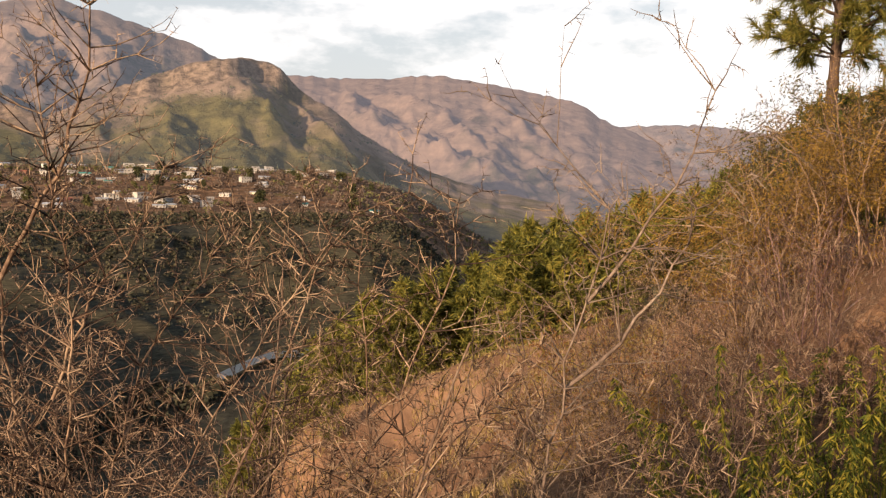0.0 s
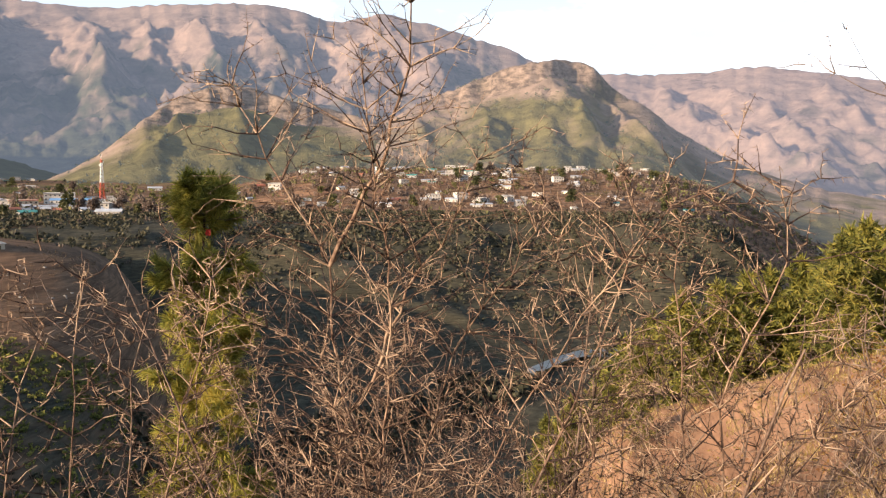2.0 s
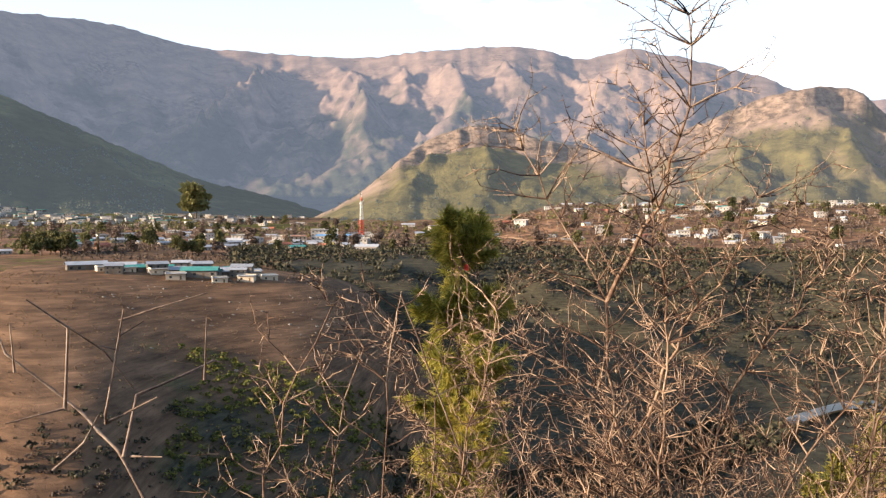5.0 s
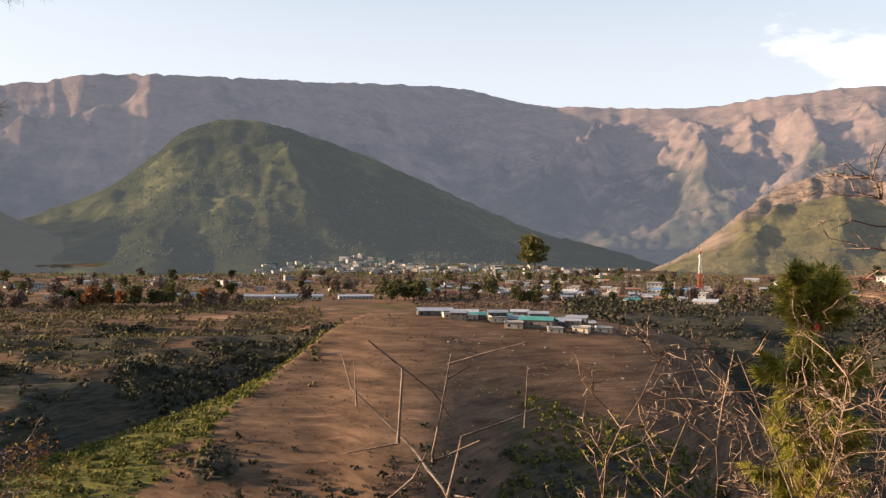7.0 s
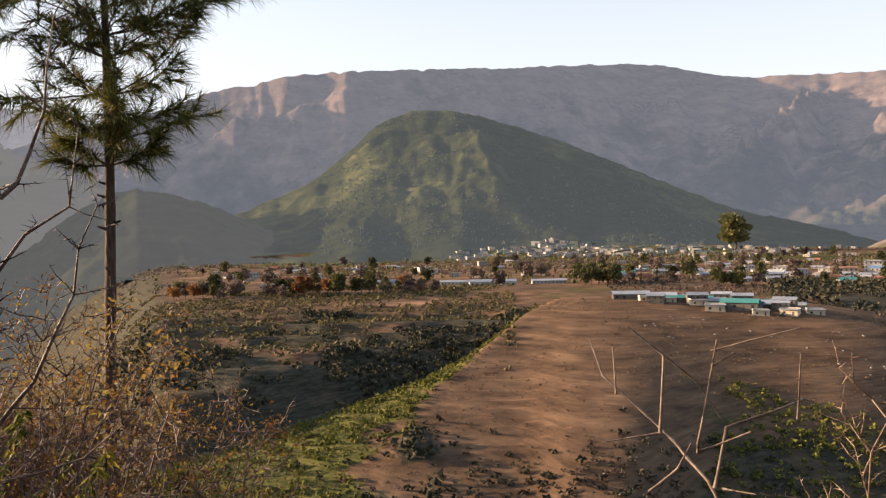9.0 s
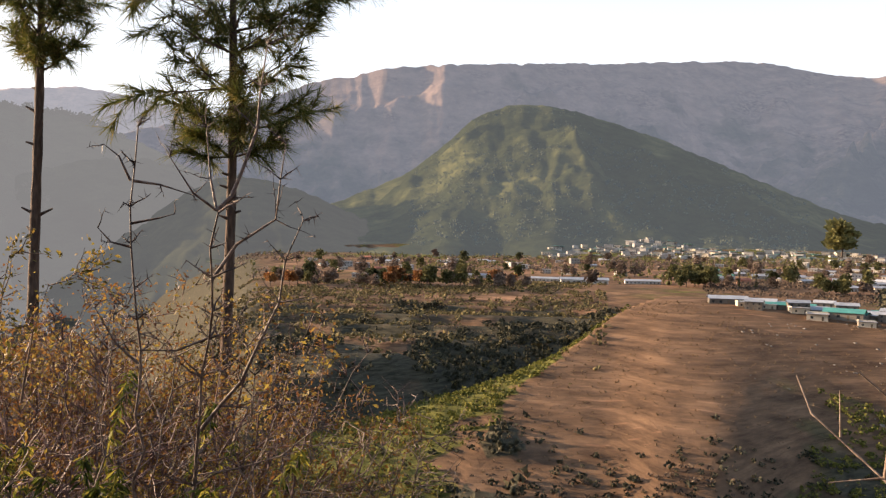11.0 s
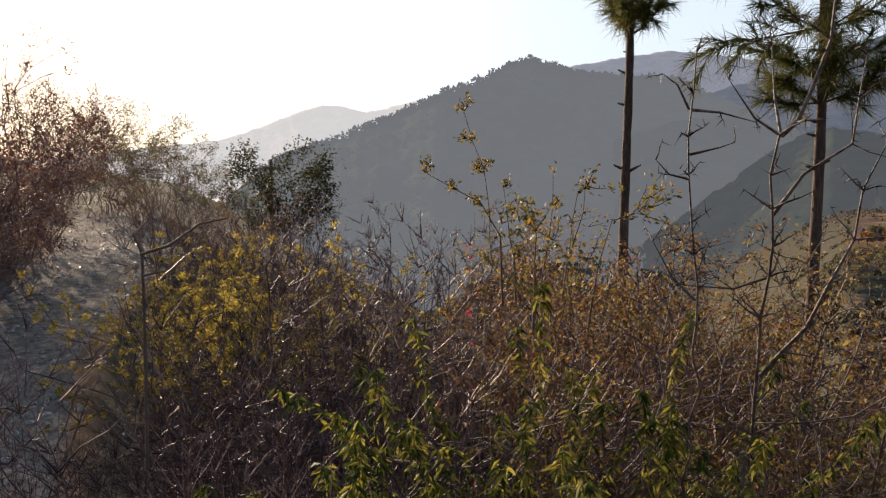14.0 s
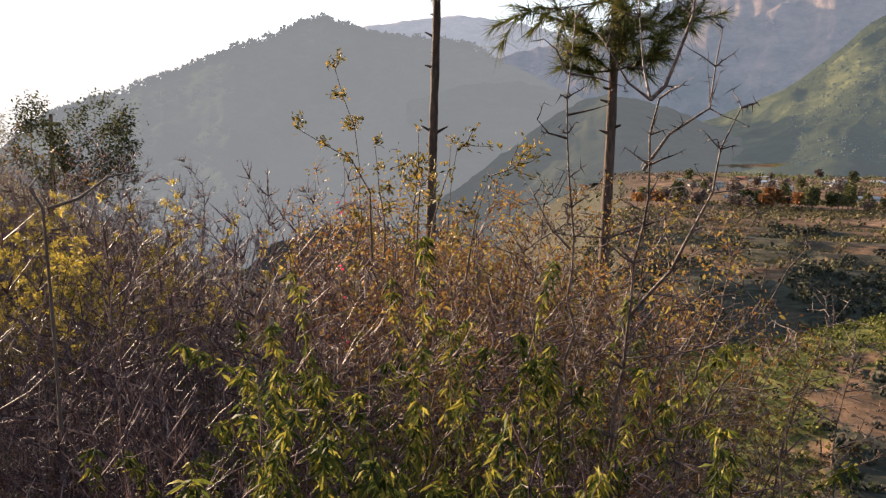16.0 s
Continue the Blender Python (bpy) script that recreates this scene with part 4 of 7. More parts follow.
_GOLD = (1 + 5 ** 0.5) / 2
ICO_V = np.array([(-1, _GOLD, 0), (1, _GOLD, 0), (-1, -_GOLD, 0), (1, -_GOLD, 0), (0, -1, _GOLD), (0, 1, _GOLD), (0, -1, -_GOLD), (0, 1, -_GOLD), (_GOLD, 0, -1), (_GOLD, 0, 1), (-_GOLD, 0, -1), (-_GOLD, 0, 1)]) / 1.9
ICO_F = np.array([(0, 11, 5), (0, 5, 1), (0, 1, 7), (0, 7, 10), (0, 10, 11), (1, 5, 9), (5, 11, 4), (11, 10, 2), (10, 7, 6), (7, 1, 8), (3, 9, 4), (3, 4, 2), (3, 2, 6), (3, 6, 8), (3, 8, 9), (4, 9, 5), (2, 4, 11), (6, 2, 10), (8, 6, 7), (9, 8, 1)])


def clump_cloud(rng, centres, sizes, per=4, tall=1.0, flat=0.42):
    """Ragged leafy masses: an uneven core with loose sprays of foliage round it."""
    C, S = np.asarray(centres, float), np.asarray(sizes, float)
    n = len(C)
    V = ICO_V[None] * (0.55 + 0.75 * rng.rand(n, 12, 1)) * S[:, None, None] * np.array([0.5, 0.5, 0.5 * tall])
    an = rng.rand(n) * 6.28
    ca, sa = np.cos(an)[:, None], np.sin(an)[:, None]
    V = np.stack([V[..., 0] * ca - V[..., 1] * sa, V[..., 0] * sa + V[..., 1] * ca, V[..., 2]], -1) + C[:, None]
    F = (ICO_F[None] + 12 * np.arange(n)[:, None, None]).reshape(-1, 3)
    v, f = [V.reshape(-1, 3)], [F]
    per = per * 2
    if per:
        c, s = np.repeat(C, per, 0), np.repeat(S, per)[:, None]
        k = len(c)
        d = rng.normal(0, 1, (k, 3))
        d /= np.linalg.norm(d, axis=1, keepdims=True)
        d[:, 2] = np.abs(d[:, 2]) * 0.9
        p = c + d * s * 0.8 * np.array([[1, 1, tall]])
        a = np.cross(d, rng.normal(0, 1, (k, 3)))
        a /= np.linalg.norm(a, axis=1, keepdims=True)
        q = s * flat * (0.6 + 0.8 * rng.rand(k, 1))
        b = np.arange(k) + n * 12
        v.append(np.concatenate([p + a * q, p - a * q, p + d * q * 1.5 + rng.normal(0, 0.3, (k, 3)) * q]))
        f.append(np.stack([b, b + k, b + 2 * k], 1))
    return np.concatenate(v), np.concatenate(f)


def tree(name, label, seed, tall, radius, mat, bole=0.3, per=14, puffs=14, group="", egg=1.0):
    """A broad tree for the middle distance: tapered trunk, limbs, a ragged crown."""
    rng = np.random.RandomState(seed)
    root = tagged(new(name), label, "tree", group)
    rows = [(0, 0, 0, 0.04 * tall, 0.02 * tall, tall * 0.5, tall * 0.028, tall * 0.018)]
    c, s = [], []
    for k in range(puffs):
        an, t = rng.rand() * 6.28, rng.rand()
        rr = radius * (0.25 + 0.6 * rng.rand()) * (1 - 0.5 * t)
        p = np.array([math.cos(an) * rr, math.sin(an) * rr, tall * (bole + (0.92 - bole) * t)])
        c.append(p)
        s.append(radius * (0.32 + 0.25 * rng.rand()))
        rows.append((0.03 * tall, 0.01 * tall, tall * bole * (0.8 + 0.4 * rng.rand()), *(p * 0.95), tall * 0.012, tall * 0.004))
    part("trunk", quick_mesh("trunk", *tubes(rows, 4)), WOOD, root)
    part("crown", quick_mesh("crown", *clump_cloud(rng, c, s, per, egg, 0.35)), mat, root)
    return root


def spot(az, d):
    """A place by its bearing and distance from where the camera stands when it looks that way."""
    p = polar(az, d)
    k = float(smooth(60, 95, np.array(az)))
    return p + Vector((-0.21 * k, -0.42 * k, 0))


def place(ob, az, d, turn=0.0, scale=1.0, sink=0.0, z=None):
    p = spot(az, d)
    zz = height(p.x, p.y) if z is None else z
    ob.matrix_basis = Matrix.LocRotScale((p.x, p.y, zz - sink), Euler((0, 0, radians(turn))), (scale, scale, scale))
    return ob


def again(ob, az, d, turn=0.0, scale=1.0, sink=0.0, z=None):
    p = spot(az, d)
    zz = height(p.x, p.y) if z is None else z
    made = copy_thing(ob, Matrix.Identity(4))
    made.matrix_basis = Matrix.LocRotScale((p.x, p.y, zz - sink), Euler((0, 0, radians(turn))), (scale, scale, scale))
    return made


def drooping_plant(name, label, seed, tall, stems, group, head=0.5, spread=0.2):
    """Upright soft stems whose long leaves hang in whorls from the upper half."""
    rng = np.random.RandomState(seed)
    root = tagged(new(name), label, "shrub", group)
    P, D = [], []
    for k in range(stems):
        an = rng.rand() * 6.28
        o = np.array([math.cos(an), math.sin(an), 0])
        p, d = o * spread * rng.rand(), np.array([0, 0, 1.0]) + o * 0.2 * rng.rand()
        ln = tall * (0.99 if k == 0 else 0.66 + 0.34 * rng.rand())
        n = max(10, int(ln / 0.045))
        rows = []
        for i in range(n):
            d = d + rng.normal(0, 0.06, 3)
            d /= np.linalg.norm(d)
            q = p + d * ln / n
            rows.append((*p, *q, 0.006 * (1.2 - i / n), 0.006 * (1.2 - (i + 1) / n)))
            left = ln * (1 - (i + 1) / n)
            if left < head:
                t = 1 - left / head
                for j in range(7 if i < n - 2 else 20):
                    b = rng.rand() * 6.28
                    P.append(q + rng.normal(0, 0.008, 3))
                    D.append(np.array([math.cos(b), math.sin(b), 0.5 * t - 0.9]) * 1.4)
            p = q
        part("stem", quick_mesh("stem", *chain(rows, 4)), LEAF_NETTLE, root)
    tagged(part("foliage", quick_mesh("foliage", *leaves(np.array(P), np.array(D), 0.038, rng, 0.24, 0.5)), LEAF_NETTLE, root), kind="stuff")
    return root


def joints(name, label, category, lines, eye, az, el, dist, mat, seed=1):
    """A bare branch: each shoot is a bent tube through joints given as metres right and up, seen from eye along az and el at dist."""
    rng = np.random.RandomState(seed)
    root = tagged(new(name), label, category)
    a, e = radians(az), radians(el)
    f = Vector((-math.sin(a) * math.cos(e), math.cos(a) * math.cos(e), math.sin(e)))
    r = Vector((math.cos(a), math.sin(a), 0))
    u = r.cross(f)
    o = Vector(eye) + f * dist
    root.matrix_basis = Matrix.Translation(o)
    for width, pts in lines:
        dep = rng.normal(0, 0.03)
        v = [np.array(r * x + u * y + f * (dep * k)) for k, (x, y) in enumerate(pts)]
        rows = []
        for k in range(len(v) - 1):
            for h in range(4):
                p, q = v[k] + (v[k + 1] - v[k]) * h / 4, v[k] + (v[k + 1] - v[k]) * (h + 1) / 4
                t = (k + h / 4) / (len(v) - 1)
                knob = 1.35 if h == 0 else 1.0
                rows.append((*p, *q, width * (1 - 0.5 * t) * knob, width * (1 - 0.5 * t - 0.1)))
        part("shoot", quick_mesh("shoot", *chain(rows, 5)), mat, root)
    return root


def trained(name, label, category, seed, eye, dist, stems, twig_len, twigs_per_m, thorn, mat, leaf_mat=None, leaf_n=0, leaf_size=0.03, group=""):
    """A thin tree whose stems run through bearings and elevation angles as seen from eye at dist, down to the ground; spiny twigs spring from them."""
    rng = np.random.RandomState(seed)
    root = tagged(new(name), label, category, group)
    out, nodes, low = [[], [], [], [], []], [], None
    eye = np.array(eye, float)
    for r0, line in stems:
        lean = rng.normal(0, 0.012)
        pts = []
        for k, (az, el) in enumerate(line):
            a, e = radians(az), radians(el)
            pts.append(eye + dist * (1 + lean * k) * np.array([-math.sin(a), math.cos(a), math.tan(e)]))
        if line[0][1] < -14 or low is None:
            g = height(pts[0][0], pts[0][1]) - 0.05
            pts.insert(0, np.array([pts[0][0] + rng.normal(0, 0.05), pts[0][1] + rng.normal(0, 0.05), g]))
            low = pts[0] if low is None else low
        total = sum(np.linalg.norm(q - p) for p, q in zip(pts, pts[1:]))
        rows, done, here = [], 0.0, pts[0]
        for p, q in zip(pts, pts[1:]):
            n = max(1, int(np.linalg.norm(q - p) / 0.09))
            way = (q - p) / max(np.linalg.norm(q - p), 1e-6)
            for i in range(n):
                nx = p + (q - p) * (i + 1) / n + (rng.normal(0, 0.010, 3) if i < n - 1 else 0)
                step = np.linalg.norm(nx - here)
                t0, t1 = done / total, min(1, (done + step) / total)
                rows.append((*here, *nx, 0.85 * r0 * (1 - 0.76 * t0), 0.85 * r0 * (1 - 0.76 * t1)))
                nodes.append((nx, way))
                want = twigs_per_m * step * (0.4 + 1.2 * min(1, t0 * 2.5))
                while want > rng.rand():
                    want -= 1
                    s = rng.normal(0, 1, 3)
                    s = s - way * (s @ way)
                    s /= np.linalg.norm(s)
                    cd = way * 0.55 + s
                    ln = twig_len * (0.35 + 0.9 * rng.rand()) * (1.15 - 0.6 * t0)
                    grow(rng, nx, cd / np.linalg.norm(cd), ln, min(0.0040, max(0.0023, r0 * 0.36)), 1, out, nodes, 0.03, 0.03, (3, 5), 0.9 * thorn, 2 if twig_len > 0.15 else 1, 0.9, 0.45, 0.0024, 0.12)
                here, done = nx, done + step
        v, f = chain(rows, 6)
        part("stem", quick_mesh("stem", v - low, f), mat, root)
    root.matrix_basis = Matrix.Translation(low)
    v, f = tubes(out[1] + out[2], 3)
    tagged(part("brushwood", quick_mesh("brushwood", v - low, f), mat, root), kind="stuff")
    sp = np.array(out[-1])
    if len(sp):
        w = np.cross(sp[:, 3:6] - sp[:, 0:3], rng.normal(0, 1, (len(sp), 3)))
        w *= 0.0016 / np.maximum(np.linalg.norm(w, axis=1, keepdims=True), 1e-9)
        v = np.stack([sp[:, 0:3] + w, sp[:, 0:3] - w, sp[:, 3:6]], 1).reshape(-1, 3) - low
        tagged(part("spine_cover", quick_mesh("spine_cover", v, np.arange(len(v)).reshape(-1, 3)), mat, root), kind="stuff")
    if leaf_n:
        pick = rng.randint(0, len(nodes), leaf_n)
        P = np.array([nodes[i][0] for i in pick]) + rng.normal(0, 0.012, (leaf_n, 3)) - low
        tagged(part("foliage", quick_mesh("foliage", *leaves(P, np.array([nodes[i][1] for i in pick]), leaf_size, rng, 0.45, 0.1)), leaf_mat, root), kind="stuff")
    return root


# ---- the near hillside ----
def shrubs_near():
    TL = "bare grey-brown thorn bush with zigzag twigs and spines"
    a = bush("thorn_bush", TL, "bush", 101, 3.6, stems=8, lean=0.55, kids=(15, 19), thorn=0.7, stem_r=0.010, twig_r=0.0033, ratio=0.32, zig=0.2, wob=0.05, spread=1.0, up=0.015)
    b = bush("thorn_bush", TL, "bush", 102, 3.4, stems=9, lean=0.75, kids=(15, 18), thorn=0.7, stem_r=0.011, twig_r=0.0033, ratio=0.34, zig=0.2, wob=0.05, spread=1.0, up=0.005)
    c = bush("thorn_bush", TL, "bush", 103, 2.8, stems=9, lean=0.85, kids=(14, 17), thorn=0.7, stem_r=0.0095, twig_r=0.0032, ratio=0.36, zig=0.2, wob=0.05, spread=1.0, up=0.0)
    d = bush("thorn_bush", TL, "bush", 104, 2.4, stems=5, lean=0.5, kids=(14, 17), thorn=0.7, stem_r=0.0095, twig_r=0.0033, ratio=0.34, zig=0.2, wob=0.05, spread=1.0, up=0.01)
    g = "thorn bushes on the slope"
    for o in (a, b, c, d):
        tagged(o, group=g)
    place(a, 27.0, 4.4, 40, 0.8)
    place(b, 30.0, 4.2, 0, 0.75)
    place(c, 42.0, 3.0, 80, 0.5)
    place(d, -10.5, 3.6, 200, 0.9)
    for src, az, dist, turn, sc in (
            (b, 14.0, 4.0, 130, 1.0), (c, 8.5, 3.3, 10, 0.9), (b, 3.5, 4.4, 250, 0.85), (c, -2.5, 3.8, 300, 0.7), (a, 24.0, 5.2, 200, 0.9),
            (b, -12.5, 4.6, 60, 0.8), (a, -17.0, 6.5, 20, 0.6), (b, -22.0, 8.5, 100, 0.6), (b, -15.0, 9.5, 220, 0.75),
            (c, 33.0, 3.2, 150, 0.65), (c, 47.5, 3.4, 220, 0.42), (b, -19.5, 11.5, 10, 0.8), (a, -11.0, 8.0, 120, 0.6), (c, 18.0, 2.9, 190, 0.8),
            (c, 25.5, 3.2, 333, 0.95), (b, 19.0, 4.6, 15, 1.1), (c, 12.0, 3.0, 222, 0.85), (c, 30.5, 2.8, 44, 0.8), (b, -25.0, 13.0, 300, 0.85)):
        again(src, az, dist, turn, sc)
    # the tall thorn trees before the gorge, and the pale-stemmed one beside the track
    T1 = [(0.013, [(24.9, -21.0), (25.5, -17.5), (26.8, -14.2), (27.4, -6.5), (30.5, -1.0), (33.5, 5.0)]), (0.012, [(27.4, -6.5), (24.1, -0.2), (22.2, 7.8), (22.4, 12.3)]),
          (0.012, [(24.1, -21.0), (23.4, -10.9), (23.5, -6.1), (24.6, 0.2), (25.2, 5.3)]), (0.011, [(21.8, -20.9), (19.3, -12.3), (16.4, -7.9), (13.9, -4.1)]), (0.010, [(26.8, -14.2), (30.2, -10.9), (37.1, -7.9)]),
          (0.010, [(38.0, -20.5), (35.5, -10.8), (34.9, -7.2)]), (0.009, [(24.6, -14.0), (22.4, -8.0), (19.4, -3.6), (17.8, 0.5)])]
    trained("thorn_tree", "tall bare red-brown thorn tree with spiny zigzag twigs", "tree", 301, (-0.03, 0.11, 1.57), 3.4, T1, 0.46, 26.0, 1.0, TWIG)
    T2 = [(0.011, [(13.8, -20.6), (11.9, -16.7), (8.1, -6.2), (5.5, -2.5), (1.9, -0.9)]), (0.010, [(1.8, -19.4), (2.2, -14.8), (0.6, -10.3), (-1.4, -5.7), (-1.5, -1.6)]),
          (0.010, [(4.2, -20.9), (4.5, -14.5), (5.2, -7.2), (4.9, -3.5)]), (0.009, [(17.5, -20.3), (13.9, -14.4), (9.6, -8.0), (7.0, -4.0)])]
    trained("thorn_tree", "bare arching thorn tree with long pale-tipped shoots", "tree", 302, (-0.02, 0.08, 1.58), 3.0, T2, 0.40, 16.0, 1.0, TWIG)
    T3 = [(0.012, [(-7.2, -20.6), (-8.5, -13.8), (-9.7, -8.2), (-10.5, -5.3), (-11.0, -2.0)]), (0.010, [(-8.5, -13.8), (-12.0, -10.7), (-14.4, -7.3), (-16.4, -1.8)]), (0.005, [(-11.0, -2.0), (-8.7, 0.5), (-6.2, 3.4)]),
          (0.008, [(-9.7, -8.2), (-12.5, -4.5), (-15.1, -0.4), (-17.2, 5.6)])]
    trained("thorn_tree", "bare thorn tree with a pale grey stem", "tree", 303, (0.0, 0.02, 1.6), 2.9, T3, 0.42, 13.0, 1.0, PALE_STEM)
    T4 = [(0.009, [(43.1, -20.0), (42.6, -14.0), (41.9, -7.0)]), (0.009, [(51.1, -17.5), (48.8, -11.1), (46.5, -6.8)]), (0.008, [(46.8, -20.0), (45.6, -13.0), (44.2, -9.6)]), (0.007, [(39.8, -20.0), (39.4, -13.0), (38.2, -9.0)])]
    trained("thorn_tree", "low bare thorn bush with straight pale shoots", "tree", 304, (-0.03, 0.08, 1.57), 2.6, T4, 0.28, 13.0, 1.0, TWIG)
    # tan dry brush on the rising slope
    e = bush("dry_shrub", "dense tan dry shrub with a few withered leaves", "bush", 120, 2.2, stems=8, lean=0.8, kids=(5, 7), thorn=0.0, twig_r=0.006, twig_mat=TWIG,
             leaf_mat=LEAF_DRY, leaf_n=1500, leaf_size=0.045, plain=True, group="dry shrubs on the slope")
    f = bush("dry_shrub", "dense tan dry shrub with a few withered leaves", "bush", 121, 2.6, stems=8, lean=0.7, kids=(5, 7), thorn=0.0, twig_r=0.006, twig_mat=TWIG,
             leaf_mat=LEAF_DRY, leaf_n=1200, leaf_size=0.05, plain=True, group="dry shrubs on the slope")
    place(e, -13.0, 12.0, 0, 1.1)
    place(f, -20.0, 15.0, 30, 1.2)
    rng = np.random.RandomState(9)
    for k in range(20):
        az = -31 + 22 * rng.rand()
        dist = 10 + 22 * rng.rand() ** 0.8
        again((e, f)[k % 2], az, dist, 360 * rng.rand(), 0.7 + 0.5 * rng.rand())
    # leafy green plants at the edge of the track
    h = drooping_plant("nettle_shrub", "yellow-green plant with whorls of long drooping leaves", 130, 1.25, 13, "drooping plants")
    place(h, -22.0, 5.2, 0, 0.9)
    for az, dist, sc in ((-18.5, 5.4, 0.85), (-26.0, 5.2, 0.95), (-24.0, 7.0, 1.1), (-28.0, 6.5, 1.1), (-20.5, 7.6, 1.0), (-16.5, 6.4, 0.8)):
        again(h, az, dist, az * 37, sc)
    # the slope by the two tall pines
    r1 = bush("russet_bush", "dense russet bush of bare reddish twigs", "bush", 140, 1.75, stems=10, lean=1.0, kids=(9, 12), thorn=0.25, twig_mat=RUSSET, stem_mat=RUSSET, leaf_mat=LEAF_RUST, wob=0.10, zig=0.12, twig_r=0.0036, ratio=0.42, plain=True,
              leaf_n=220, leaf_size=0.022, group="russet bushes")
    r2 = bush("russet_bush", "russet bush with small yellowing leaves", "bush", 141, 1.85, stems=9, lean=0.85, kids=(8, 11), thorn=0.15, wob=0.10, zig=0.12, twig_r=0.0034, twig_mat=RUSSET, stem_mat=RUSSET, leaf_mat=LEAF_RUST, plain=True,
              leaf_n=2000, leaf_size=0.022, group="russet bushes")
    place(r1, 118.0, 5.0, 0, 1.15)
    place(r2, 106.0, 5.6, 0, 1.25)
    for src, az, dist, sc in ((r1, 124, 5.2, 0.72), (r1, 127.0, 6.2, 0.5), (r1, 121, 7.0, 0.9), (r1, 111.5, 6.2, 1.3), (r1, 114, 4.2, 0.95), 
                              (r1, 109.0, 4.0, 0.9), (r1, 126, 9.0, 0.9), (r1, 116, 8.5, 1.3), (r1, 127.5, 4.3, 0.55), (r1, 122.5, 3.7, 0.65), (r1, 125.5, 3.4, 0.5), (r1, 129, 3.6, 0.4), (r1, 115.5, 5.4, 1.1), (r1, 120, 5.6, 0.95), (r2, 103.5, 4.2, 0.9), (r1, 130.0, 6.0, 0.45),
                              (r2, 107, 8.5, 1.45), (r1, 119, 3.4, 0.65), (r2, 98.5, 3.7, 0.75), (r1, 112.5, 9.5, 1.5), (r1, 119.5, 10.5, 1.4), (r1, 129.5, 4.6, 0.42)):
        again(src, az, dist, az * 53, sc)
    r3 = bush("autumn_bush", "dense bush with small rusty and yellow-green leaves", "bush", 142, 2.35, stems=10, lean=0.7, kids=(8, 10), thorn=0.1, wob=0.12, twig_r=0.0034, twig_mat=RUSSET, stem_mat=RUSSET, leaf_mat=LEAF_AUTUMN,
              leaf_n=5200, leaf_size=0.028, plain=True, loose=0.035, ratio=0.4, group="autumn bushes")
    place(r3, 104.0, 5.4, 0, 1.1)
    for az, dist, sc in ((101, 5.0, 1.1), (98, 5.8, 1.2), (95, 5.2, 1.15), (92.5, 6.0, 1.25), (90, 5.2, 1.0), (96.5, 7.4, 1.35), (103, 7.6, 1.35), (87.5, 6.4, 0.95), (107, 6.8, 1.15), (99.5, 4.0, 0.75), (94, 4.0, 0.7), (105.5, 4.2, 0.75), (100, 9.0, 1.5), (93, 8.6, 1.4)):
        again(r3, az, dist, az * 67, sc)
    # the close tangle of bare purple-brown twigs at the edge of the track
    tg = bush("twig_tangle", "low tangle of bare purple-brown twigs with pale glints", "bush", 145, 1.3, stems=12, lean=1.1, kids=(9, 12), thorn=0.35, twig_mat=RUSSET, stem_mat=RUSSET, wob=0.07, zig=0.1, twig_r=0.0030, stem_r=0.007, ratio=0.5, spread=1.1,
              group="twig tangles", base=0.5, up=-0.02)
    for k, (az, dist, el) in enumerate(((126.5, 2.9, -12.5), (122.5, 2.7, -12.0), (118.5, 2.9, -11.0), (129.0, 3.5, -13.0), (124.5, 3.6, -10.4), (120.0, 3.7, -9.0), (115.0, 3.3, -9.4), (121.5, 2.3, -16.0), (127.8, 2.7, -16.0), (112.0, 3.6, -8.6))):
        p = polar(az, dist) + Vector((-0.27, -0.45, 0))
        g = height(p.x, p.y)
        sc = min(1.6, max(0.35, (EYE + dist * math.tan(radians(el)) - g) / 1.2))
        made = copy_thing(tg, Matrix.Identity(4)) if k else tg
        made.matrix_basis = Matrix.LocRotScale((p.x, p.y, g - 0.03), Euler((0, 0, az * 3.7)), (max(0.55, 0.8 * sc), max(0.55, 0.8 * sc), sc))
    # low bushes along the bank and round the bend of the track
    for src, az, dist, sc in ((r1, 142.8, 11.2, 0.8), (r1, 140.8, 13.6, 0.85), (r2, 139.2, 16.2, 0.85), (r1, 138.0, 19.0, 0.85), (r2, 145.0, 9.6, 0.8), (r1, 133.8, 17.5, 0.6), (r2, 132.0, 15.0, 0.6), (r1, 130.5, 18.0, 0.75),
                              (r1, 127.0, 9.8, 0.8), (r1, 125.0, 11.0, 0.85), (r1, 122.5, 10.0, 0.95), (r1, 120.0, 12.0, 1.05), (r1, 128.5, 12.0, 0.7), (r2, 123.5, 13.0, 0.95), (r2, 126.5, 15.0, 0.85), (r1, 129.0, 10.0, 0.7), (r1, 130.2, 12.5, 0.7), (r2, 131.0, 15.0, 0.7), (r1, 127.8, 7.5, 0.5), (r1, 124.6, 11.6, 1.15), (r2, 125.8, 12.4, 1.1), (r1, 123.2, 11.8, 1.15),
                              (r1, -17.5, 9.5, 0.8), (r2, -23.0, 10.5, 0.85), (r1, -26.5, 8.6, 0.75), (r2, -14.0, 7.6, 0.6)):
        again(src, az, dist, az * 53, sc)
